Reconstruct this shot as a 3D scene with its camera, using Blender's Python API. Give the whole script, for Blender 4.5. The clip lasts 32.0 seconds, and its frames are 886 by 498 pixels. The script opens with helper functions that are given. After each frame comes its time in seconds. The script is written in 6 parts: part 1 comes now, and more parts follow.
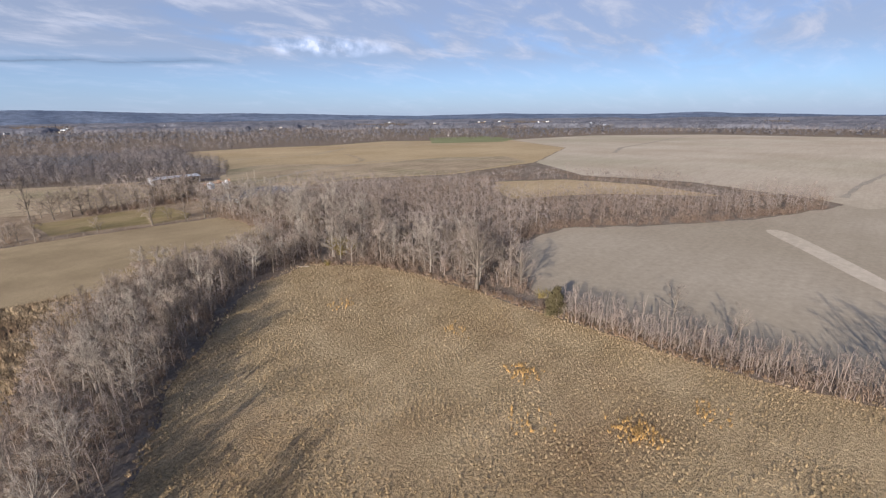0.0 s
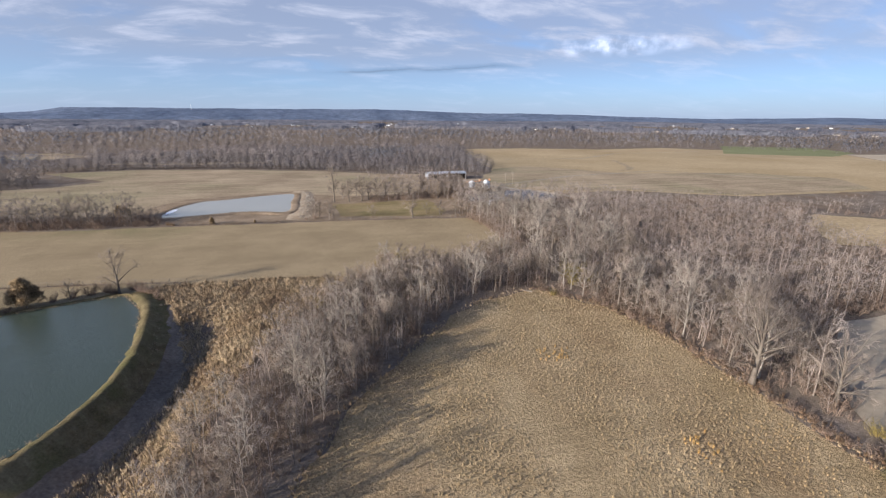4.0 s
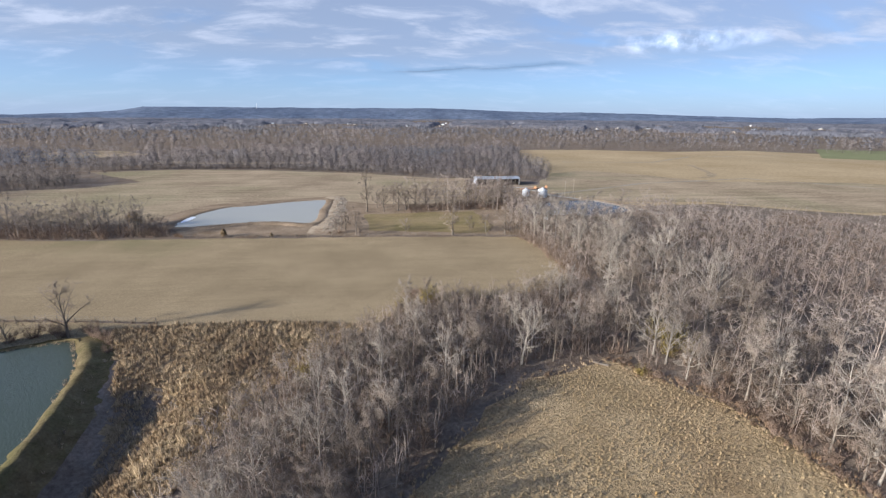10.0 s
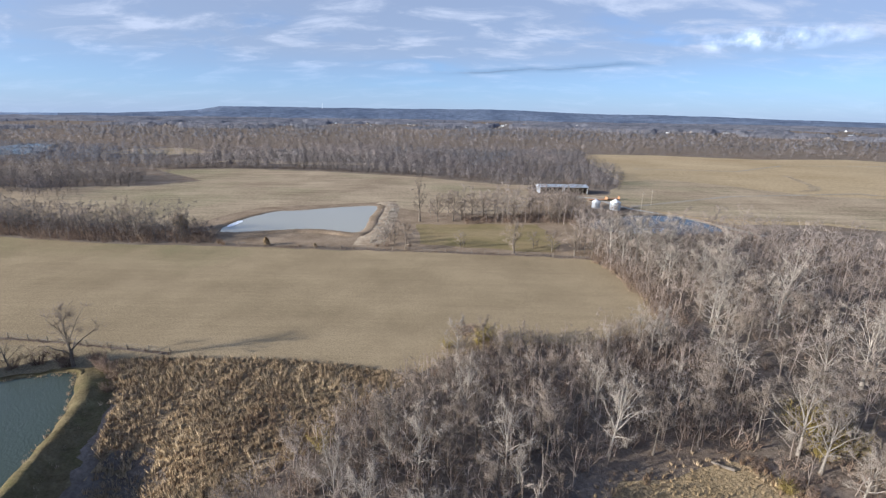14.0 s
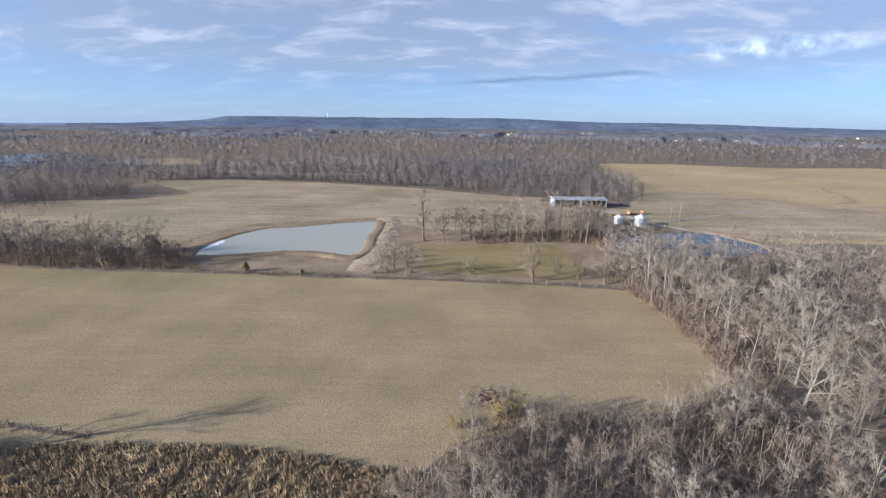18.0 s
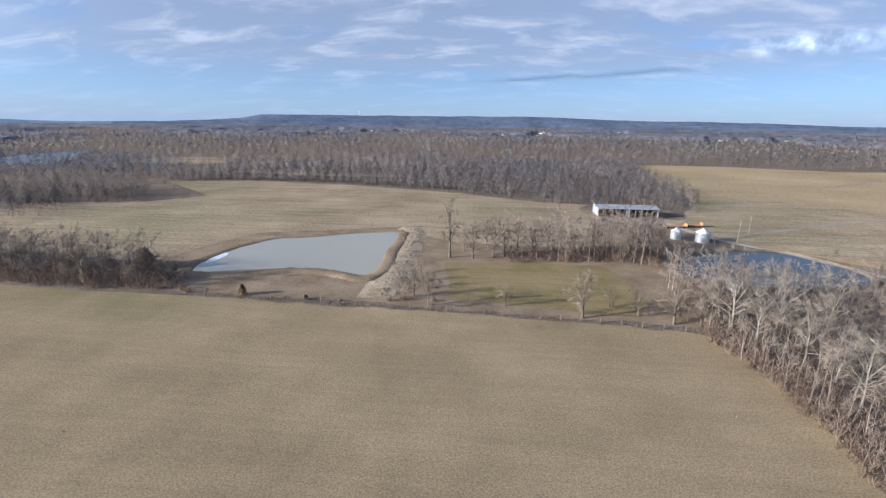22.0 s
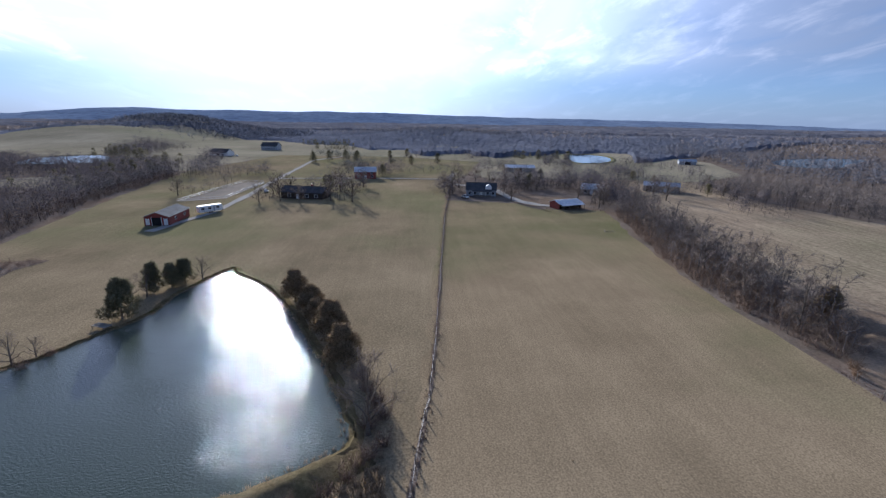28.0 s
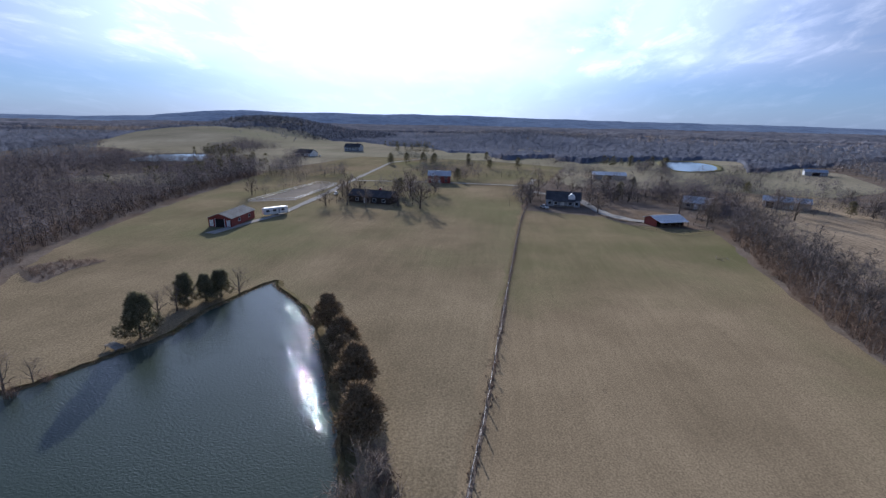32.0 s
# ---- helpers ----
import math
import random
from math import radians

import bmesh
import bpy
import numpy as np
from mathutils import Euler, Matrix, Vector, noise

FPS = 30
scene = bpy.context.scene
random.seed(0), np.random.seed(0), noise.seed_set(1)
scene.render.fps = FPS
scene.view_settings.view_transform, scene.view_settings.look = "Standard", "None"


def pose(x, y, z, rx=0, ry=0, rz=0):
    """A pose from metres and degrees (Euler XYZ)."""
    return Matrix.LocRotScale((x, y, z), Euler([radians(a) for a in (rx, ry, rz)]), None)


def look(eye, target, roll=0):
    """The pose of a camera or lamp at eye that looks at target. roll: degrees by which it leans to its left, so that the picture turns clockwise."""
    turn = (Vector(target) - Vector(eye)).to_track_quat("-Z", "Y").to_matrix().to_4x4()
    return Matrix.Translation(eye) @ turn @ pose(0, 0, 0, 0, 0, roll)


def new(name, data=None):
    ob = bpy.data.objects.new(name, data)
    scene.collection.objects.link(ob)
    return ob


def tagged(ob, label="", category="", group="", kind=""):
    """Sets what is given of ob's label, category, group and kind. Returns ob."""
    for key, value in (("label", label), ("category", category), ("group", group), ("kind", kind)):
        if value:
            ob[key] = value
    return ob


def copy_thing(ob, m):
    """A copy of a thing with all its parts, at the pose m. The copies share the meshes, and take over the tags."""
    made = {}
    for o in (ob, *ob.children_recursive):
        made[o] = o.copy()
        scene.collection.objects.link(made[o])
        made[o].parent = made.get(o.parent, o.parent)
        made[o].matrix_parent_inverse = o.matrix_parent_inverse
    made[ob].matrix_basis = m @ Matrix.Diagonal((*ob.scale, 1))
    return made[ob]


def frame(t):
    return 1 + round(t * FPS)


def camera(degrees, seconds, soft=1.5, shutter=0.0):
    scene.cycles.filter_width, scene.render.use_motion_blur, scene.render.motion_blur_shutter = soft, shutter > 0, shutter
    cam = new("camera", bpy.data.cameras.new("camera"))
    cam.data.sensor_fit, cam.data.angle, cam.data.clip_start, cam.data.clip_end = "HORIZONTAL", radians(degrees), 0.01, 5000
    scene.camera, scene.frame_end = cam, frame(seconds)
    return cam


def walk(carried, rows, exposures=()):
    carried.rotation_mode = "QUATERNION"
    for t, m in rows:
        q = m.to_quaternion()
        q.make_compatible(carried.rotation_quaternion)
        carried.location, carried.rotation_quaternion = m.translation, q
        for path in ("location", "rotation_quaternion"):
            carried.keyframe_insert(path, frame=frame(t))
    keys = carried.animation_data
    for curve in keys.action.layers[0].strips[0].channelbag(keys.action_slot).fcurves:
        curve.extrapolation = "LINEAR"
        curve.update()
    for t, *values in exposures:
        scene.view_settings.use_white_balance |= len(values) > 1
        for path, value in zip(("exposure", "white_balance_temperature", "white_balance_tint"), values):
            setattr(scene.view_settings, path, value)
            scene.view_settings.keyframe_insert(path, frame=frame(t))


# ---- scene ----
# ---- the camera and its path ----
# seconds, eye (x, y, z), heading to the left of +y, tilt up, roll
PATH = [
    (0, -22.85, -56.86, 38.40, -45.97, -16.57, -0.56),
    (0.5, -21.27, -55.49, 38.78, -43.71, -16.64, -0.32),
    (1, -19.71, -54.05, 39.10, -38.03, -16.58, 0.10),
    (1.5, -17.44, -52.23, 39.02, -31.00, -16.55, 0.04),
    (2, -15.42, -50.58, 38.86, -26.02, -16.34, 0.10),
    (2.5, -14.29, -49.36, 39.52, -22.30, -16.35, 0.01),
    (3, -12.90, -47.75, 39.85, -18.86, -16.42, 0.16),
    (3.5, -11.24, -46.28, 39.99, -15.62, -16.44, 0.33),
    (5.5, -6.73, -37.02, 39.94, -11.23, -16.38, 0.30),
    (6, -5.95, -34.76, 39.98, -11.03, -16.39, 0.31),
    (6.5, -5.09, -32.55, 40.08, -10.93, -16.43, 0.25),
    (7, -4.29, -30.48, 40.16, -10.87, -16.44, 0.24),
    (7.5, -3.16, -28.23, 40.14, -10.77, -16.50, 0.14),
    (8, -3.11, -24.73, 39.66, -10.69, -16.49, 0.09),
    (8.5, -2.72, -21.89, 39.51, -10.47, -16.53, 0.05),
    (9, -1.92, -19.53, 39.54, -9.55, -16.49, 0.19),
    (9.5, -1.10, -16.92, 39.53, -8.21, -16.56, 0.27),
    (10, -0.67, -14.26, 39.53, -6.61, -16.57, 0.41),
    (10.5, -0.20, -11.55, 39.51, -4.43, -16.61, 0.53),
    (11, 0.05, -9.08, 39.51, -2.61, -16.56, 0.67),
    (11.5, 0.06, -6.64, 39.49, -1.54, -16.55, 0.76),
    (12, 0.09, -4.23, 39.48, -0.84, -16.55, 0.86),
    (12.5, 0.08, -2.08, 39.56, -0.32, -16.55, 0.89),
    (13, -0.00, -0.00, 39.59, -0.00, -16.51, 0.85),
    (13.5, -0.04, 1.97, 39.62, 0.22, -16.53, 0.84),
    (14, -0.22, 3.95, 39.72, 0.52, -16.52, 0.87),
    (14.5, -0.13, 5.89, 39.67, 0.71, -16.07, 0.82),
    (15, -0.47, 8.35, 39.40, 0.74, -15.64, 0.71),
    (15.5, -0.66, 10.93, 39.38, 0.76, -15.49, 0.74),
    (17.5, -0.99, 21.58, 38.95, 1.05, -15.44, 0.62),
    (18, -1.06, 24.01, 38.99, 1.18, -15.48, 0.65),
    (18.5, -1.15, 26.79, 38.91, 1.24, -15.47, 0.61),
    (19, -1.15, 29.26, 38.97, 1.35, -15.52, 0.64),
    (19.5, -1.34, 31.91, 39.08, 1.45, -15.56, 0.70),
    (20, -1.51, 34.62, 39.07, 1.53, -15.61, 0.71),
    (20.5, -1.71, 37.31, 39.06, 1.58, -15.61, 0.73),
    (21, -1.80, 39.95, 39.13, 1.63, -15.66, 0.68),
    (21.5, -2.04, 42.59, 39.12, 1.87, -15.66, 0.68),
    (22, -1.84, 45.06, 39.18, 4.94, -15.70, 0.72),
    (22.5, -1.81, 47.50, 39.24, 12.15, -15.76, 1.22),
    (23, -1.88, 50.43, 38.72, 19.24, -15.71, 1.11),
    (23.5, -2.21, 53.13, 38.70, 24.71, -15.83, 1.04),
    (24, -2.64, 55.37, 38.96, 29.13, -15.98, 1.10),
    (24.5, -3.45, 58.19, 38.99, 36.75, -16.13, 1.21),
    (25, -4.44, 61.34, 38.68, 44.59, -16.27, 1.02),
    (25.5, -5.78, 63.82, 38.40, 49.73, -16.39, 1.10),
    (26, -6.75, 66.67, 38.25, 57.80, -16.42, 1.24),
    (26.5, -7.98, 69.04, 38.05, 69.48, -16.68, 1.15),
    (28.5, -16.70, 74.11, 35.33, 89.56, -15.74, 0.83),
    (29, -18.74, 75.06, 35.25, 93.23, -15.76, 0.91),
    (29.5, -20.90, 75.65, 35.25, 94.90, -15.77, 1.04),
    (30, -23.29, 75.94, 35.24, 95.44, -15.78, 1.05),
    (30.5, -25.77, 76.20, 35.25, 95.92, -15.81, 1.11),
    (31, -28.31, 76.40, 35.21, 96.33, -15.80, 1.10),
    (31.5, -30.64, 76.36, 35.10, 96.57, -15.74, 1.06),
    (32, -32.69, 76.40, 35.11, 96.68, -15.77, 1.05),
]


def eye_pose(x, y, z, yaw, pitch, roll):
    a, b = radians(yaw), radians(pitch)
    ahead = Vector((-math.sin(a) * math.cos(b), math.cos(a) * math.cos(b), math.sin(b)))
    return look((x, y, z), Vector((x, y, z)) + ahead, roll)


cam = camera(88.92, 32.0, soft=1.35)
walk(cam, [(t, eye_pose(*p)) for t, *p in PATH],
     exposures=[(0, 0.7, 5800, 14), (6, 0.85, 5650, 12), (13, 0.88, 5450, 10), (21.5, 0.82, 5400, 10), (25, 0.62, 5250, 11), (26.5, 0.45, 5100, 12), (28.5, 0.3, 5100, 15), (32, 0.17, 5100, 15)])

# ---- sky and sun ----
SUN_YAW, SUN_UP = 110.0, 16.5   # degrees to the left of +y, above the horizon
SUN_DIR = Vector((-math.sin(radians(SUN_YAW)) * math.cos(radians(SUN_UP)),
                  math.cos(radians(SUN_YAW)) * math.cos(radians(SUN_UP)), math.sin(radians(SUN_UP))))
lamp = bpy.data.lights.new("sun", "SUN")
lamp.energy, lamp.angle, lamp.color = 5.0, radians(0.6), (1.0, 0.88, 0.70)
sun = new("sun", lamp)
sun.matrix_world = look(SUN_DIR * 100, (0, 0, 0))


def build_sky():
    w = bpy.data.worlds.new("sky")
    w.use_nodes = True
    scene.world = w
    n, l = w.node_tree.nodes, w.node_tree.links
    n.clear()
    out, bg = n.new("ShaderNodeOutputWorld"), n.new("ShaderNodeBackground")
    sky = n.new("ShaderNodeTexSky")
    sky.sky_type, sky.sun_disc = "NISHITA", False
    sky.sun_elevation, sky.sun_rotation = radians(SUN_UP), radians(-SUN_YAW)
    sky.air_density, sky.dust_density, sky.ozone_density = 0.75, 0.1, 4.0
    co = n.new("ShaderNodeTexCoord")
    sep = n.new("ShaderNodeSeparateXYZ")
    l.new(co.outputs["Generated"], sep.inputs[0])

    def m(op, a, b=None, clamp=False):
        q = n.new("ShaderNodeMath")
        q.operation, q.use_clamp = op, clamp
        for i, v in enumerate((a, b)):
            if v is None:
                continue
            if isinstance(v, (int, float)):
                q.inputs[i].default_value = v
            else:
                l.new(v, q.inputs[i])
        return q.outputs[0]

    # cloud deck: the direction laid onto a flat layer far above
    up = m("ADD", m("MAXIMUM", sep.outputs[2], 0.0), 0.2)
    flat = n.new("ShaderNodeCombineXYZ")
    l.new(m("DIVIDE", sep.outputs[0], up), flat.inputs[0])
    l.new(m("DIVIDE", sep.outputs[1], up), flat.inputs[1])

    def cloud(scale, detail, rough, lo, hi, stretch, offset):
        mp = n.new("ShaderNodeMapping")
        mp.inputs["Scale"].default_value = stretch
        mp.inputs["Rotation"].default_value = (0, 0, radians(20))
        mp.inputs["Location"].default_value = offset
        l.new(flat.outputs[0], mp.inputs[0])
        t = n.new("ShaderNodeTexNoise")
        t.inputs["Scale"].default_value, t.inputs["Detail"].default_value = scale, detail
        t.inputs["Roughness"].default_value = rough
        t.inputs["Distortion"].default_value = 0.4
        l.new(mp.outputs[0], t.inputs["Vector"])
        r = n.new("ShaderNodeMapRange")
        r.interpolation_type = "SMOOTHSTEP"
        r.inputs["From Min"].default_value, r.inputs["From Max"].default_value = lo, hi
        l.new(t.outputs["Fac"], r.inputs["Value"])
        return r.outputs[0]

    veil = cloud(1.1, 9, 0.58, 0.12, 0.5, (0.8, 1.2, 1), (3.1, 1.7, 0))
    puffs = cloud(3.6, 9, 0.6, 0.45, 0.72, (0.7, 1.3, 1), (7.3, 2.2, 0))
    # the deck thins out towards the horizon
    high = n.new("ShaderNodeMapRange")
    high.interpolation_type = "SMOOTHSTEP"
    high.inputs["From Min"].default_value, high.inputs["From Max"].default_value = 0.05, 0.13
    high.inputs["To Min"].default_value, high.inputs["To Max"].default_value = 0.25, 1.0
    l.new(sep.outputs[2], high.inputs["Value"])
    veil = m("MULTIPLY", veil, high.outputs[0])
    # one bright cumulus bank low in the east
    bank = n.new("ShaderNodeVectorMath")
    bank.operation = "SUBTRACT"
    l.new(co.outputs["Generated"], bank.inputs[0])
    bank.inputs[1].default_value = (0.535, 0.835, 0.131)
    wide = n.new("ShaderNodeVectorMath")
    wide.operation = "MULTIPLY"
    l.new(bank.outputs[0], wide.inputs[0])
    wide.inputs[1].default_value = (6.5, 6.5, 44.0)
    size = n.new("ShaderNodeVectorMath")
    size.operation = "LENGTH"
    l.new(wide.outputs[0], size.inputs[0])
    bump = n.new("ShaderNodeTexNoise")
    bump.inputs["Scale"].default_value, bump.inputs["Detail"].default_value = 26.0, 8
    l.new(co.outputs["Generated"], bump.inputs["Vector"])
    heap = m("MULTIPLY", m("SUBTRACT", 1.0, size.outputs["Value"], True), m("MULTIPLY", m("SUBTRACT", bump.outputs["Fac"], 0.40), 9.0), True)

    def streak(scale, lo, hi, bottom, top, offset):
        """Thin cloud bars that lie level between two heights."""
        mp = n.new("ShaderNodeMapping")
        mp.inputs["Scale"].default_value, mp.inputs["Location"].default_value = scale, offset
        l.new(co.outputs["Generated"], mp.inputs[0])
        t = n.new("ShaderNodeTexNoise")
        t.inputs["Scale"].default_value, t.inputs["Detail"].default_value, t.inputs["Distortion"].default_value = 1.0, 7, 0.3
        l.new(mp.outputs[0], t.inputs["Vector"])
        r = n.new("ShaderNodeMapRange")
        r.interpolation_type = "SMOOTHSTEP"
        r.inputs["From Min"].default_value, r.inputs["From Max"].default_value = lo, hi
        l.new(t.outputs["Fac"], r.inputs["Value"])
        mid, half = (bottom + top) / 2, (top - bottom) / 2
        window = m("SUBTRACT", 1.0, m("DIVIDE", m("ABSOLUTE", m("SUBTRACT", sep.outputs[2], mid)), half), True)
        return m("MULTIPLY", r.outputs[0], window)

    bars = streak((3.0, 3.0, 42.0), 0.46, 0.66, 0.06, 0.22, (1.3, 4.2, 0.4))
    # one long thin dark bar of cloud low in the north
    along = m("SUBTRACT", m("MULTIPLY", sep.outputs[0], 0.982), m("MULTIPLY", sep.outputs[1], 0.19))
    ragged = n.new("ShaderNodeTexNoise")
    ragged.inputs["Scale"].default_value, ragged.inputs["Detail"].default_value = 14.0, 6
    l.new(co.outputs["Generated"], ragged.inputs["Vector"])
    rise_z = m("SUBTRACT", m("SUBTRACT", sep.outputs[2], 0.0915), m("MULTIPLY", along, 0.043))
    rise_z = m("ADD", rise_z, m("MULTIPLY", m("SUBTRACT", ragged.outputs["Fac"], 0.5), 0.012))
    thin = m("SUBTRACT", 1.0, m("DIVIDE", m("ABSOLUTE", rise_z), 0.0075), True)
    ends = m("MULTIPLY", m("SUBTRACT", 1.0, m("DIVIDE", m("ABSOLUTE", along), 0.24), True), 2.5, True)
    shade = m("MULTIPLY", m("MULTIPLY", thin, ends), m("MULTIPLY", m("SUBTRACT", sep.outputs[1], 0.5), 5.0, True))
    dot = n.new("ShaderNodeVectorMath")
    dot.operation = "DOT_PRODUCT"
    dot.inputs[1].default_value = (-0.923, -0.18, 0.342)   # thin cloud that glows beside the sun
    l.new(co.outputs["Generated"], dot.inputs[0])
    near = m("MULTIPLY", m("POWER", m("MAXIMUM", dot.outputs["Value"], 0.0), 7.5), m("ADD", m("MULTIPLY", veil, 0.6), 0.75))
    deck = m("ADD", m("MULTIPLY", veil, 0.68), m("MULTIPLY", m("MULTIPLY", puffs, high.outputs[0]), 0.3))
    # overhead the deck opens to clear blue
    clear = n.new("ShaderNodeMapRange")
    clear.interpolation_type = "SMOOTHSTEP"
    clear.inputs["From Min"].default_value, clear.inputs["From Max"].default_value = 0.25, 0.6
    clear.inputs["To Min"].default_value, clear.inputs["To Max"].default_value = 1.0, 0.12
    l.new(sep.outputs[2], clear.inputs["Value"])
    deck = m("MULTIPLY", deck, clear.outputs[0])
    cover = m("MAXIMUM", m("MAXIMUM", deck, m("MULTIPLY", bars, 0.45)), m("MAXIMUM", heap, m("MULTIPLY", shade, 0.6)), True)
    base = m("SUBTRACT", m("ADD", 3.0, m("MULTIPLY", puffs, 1.4)), m("MULTIPLY", shade, m("SUBTRACT", 1.6, m("MULTIPLY", heap, 1.6))))
    glow = m("ADD", m("MINIMUM", m("MULTIPLY", near, 21.0), 11.0), m("ADD", base, m("MULTIPLY", heap, 3.4)))
    tint = n.new("ShaderNodeCombineColor")
    l.new(glow, tint.inputs[0])
    l.new(m("MULTIPLY", glow, 1.03), tint.inputs[1])
    l.new(m("MULTIPLY", glow, 1.14), tint.inputs[2])
    mix = n.new("ShaderNodeMix")
    mix.data_type = "RGBA"
    # pale blue haze low over the land
    low = m("MULTIPLY", m("POWER", m("SUBTRACT", 1.0, m("MAXIMUM", sep.outputs[2], 0.0)), 9.0), 0.85)
    haze = n.new("ShaderNodeMix")
    haze.data_type = "RGBA"
    l.new(low, haze.inputs["Factor"])
    l.new(sky.outputs[0], haze.inputs["A"])
    haze.inputs["B"].default_value = (2.75, 3.3, 4.25, 1)
    l.new(m("MAXIMUM", cover, m("MULTIPLY", near, 0.9), True), mix.inputs["Factor"])
    l.new(haze.outputs["Result"], mix.inputs["A"])
    l.new(tint.outputs[0], mix.inputs["B"])
    l.new(mix.outputs["Result"], bg.inputs["Color"])
    bg.inputs["Strength"].default_value = 0.085
    l.new(bg.outputs[0], out.inputs[0])


build_sky()


# ---- materials ----
def surface(name, low, high, grain=(0.35, 6.0), rough=0.9, bump=0.4, depth=0.1, third=None, stretch=(1, 1, 1), turn=0.0,
            island=0.0, obj=0.0, west=False, streak=0.0, fine_range=(0.66, 1.32), metal=0.0, contrast=(0.32, 0.68)):
    """Two-scale mottled surface: broad patches between two colours, fine grain, bump."""
    mt = bpy.data.materials.new(name)
    mt.use_nodes = True
    n, l = mt.node_tree.nodes, mt.node_tree.links
    bs = n["Principled BSDF"]
    bs.inputs["Roughness"].default_value, bs.inputs["Metallic"].default_value = rough, metal
    bs.inputs["Specular IOR Level"].default_value = 0.0 if rough > 0.7 else 0.5
    co, mp = n.new("ShaderNodeTexCoord"), n.new("ShaderNodeMapping")
    mp.inputs["Scale"].default_value, mp.inputs["Rotation"].default_value = stretch, (0, 0, radians(turn))
    l.new(co.outputs["Object"], mp.inputs[0])

    def noise_at(scale, detail=6, roughness=0.6):
        t = n.new("ShaderNodeTexNoise")
        t.inputs["Scale"].default_value, t.inputs["Detail"].default_value = scale, detail
        t.inputs["Roughness"].default_value = roughness
        l.new(mp.outputs[0], t.inputs["Vector"])
        return t.outputs["Fac"]

    def mixed(fac, a, b, blend="MIX"):
        q = n.new("ShaderNodeMix")
        q.data_type, q.blend_type = "RGBA", blend
        for key, v in (("Factor", fac), ("A", a), ("B", b)):
            sock = q.inputs[key] if key == "Factor" else [s for s in q.inputs if s.name == key and s.type == "RGBA"][0]
            if isinstance(v, (int, float)):
                sock.default_value = v
            elif isinstance(v, tuple):
                sock.default_value = (*v, 1)
            else:
                l.new(v, sock)
        return [s for s in q.outputs if s.type == "RGBA"][0]

    def ranged(v, lo, hi, a=0.0, b=1.0):
        r = n.new("ShaderNodeMapRange")
        r.inputs["From Min"].default_value, r.inputs["From Max"].default_value = lo, hi
        r.inputs["To Min"].default_value, r.inputs["To Max"].default_value = a, b
        l.new(v, r.inputs["Value"])
        return r.outputs[0]

    broad, fine = noise_at(grain[0], 7), noise_at(grain[1], 6, 0.7)
    col = mixed(ranged(broad, *contrast), low, high)
    if third:
        patch = noise_at(grain[0] * 0.37, 5)
        if west:   # greener towards the farmyard, where the ground lies wetter
            sx = n.new("ShaderNodeSeparateXYZ")
            l.new(co.outputs["Object"], sx.inputs[0])
            ad = n.new("ShaderNodeMath")
            l.new(ranged(sx.outputs[0], -85, -165, -0.12, 0.11), ad.inputs[0])
            l.new(patch, ad.inputs[1])
            damp = n.new("ShaderNodeMath")   # and along the hedgerow
            l.new(ranged(sx.outputs[1], 92, 136, -0.02, 0.1), damp.inputs[0])
            l.new(ad.outputs[0], damp.inputs[1])
            patch = damp.outputs[0]
        col = mixed(ranged(patch, 0.48, 0.78), col, third)
    gry = n.new("ShaderNodeCombineColor")
    f = ranged(fine, 0.28, 0.72, *fine_range)
    for i in range(3):
        l.new(f, gry.inputs[i])
    col = mixed(1.0, col, gry.outputs[0], "MULTIPLY")
    if streak:
        mq = n.new("ShaderNodeMapping")
        mq.inputs["Scale"].default_value, mq.inputs["Rotation"].default_value = (0.05, 0.9, 1), (0, 0, radians(turn))
        l.new(co.outputs["Object"], mq.inputs[0])
        for scale, gain in ((1.0, streak), (0.22, streak * 0.8)):
            t = n.new("ShaderNodeTexNoise")
            t.inputs["Scale"].default_value, t.inputs["Detail"].default_value = scale, 5
            l.new(mq.outputs[0], t.inputs["Vector"])
            c = n.new("ShaderNodeCombineColor")
            f = ranged(t.outputs["Fac"], 0.3, 0.7, 1 - gain, 1 + gain)
            for i in range(3):
                l.new(f, c.inputs[i])
            col = mixed(1.0, col, c.outputs[0], "MULTIPLY")
    for amount, node, sock in ((island, "ShaderNodeNewGeometry", "Random Per Island"), (obj, "ShaderNodeObjectInfo", "Random")):
        if amount:
            g = n.new(node)
            c = n.new("ShaderNodeCombineColor")
            f = ranged(g.outputs[sock], 0, 1, 1 - amount, 1 + amount)
            for i in range(3):
                l.new(f, c.inputs[i])
            col = mixed(1.0, col, c.outputs[0], "MULTIPLY")
    l.new(col, bs.inputs["Base Color"])
    if bump:
        b = n.new("ShaderNodeBump")
        b.inputs["Strength"].default_value, b.inputs["Distance"].default_value = bump, depth
        l.new(fine, b.inputs["Height"])
        l.new(b.outputs[0], bs.inputs["Normal"])
    return mt


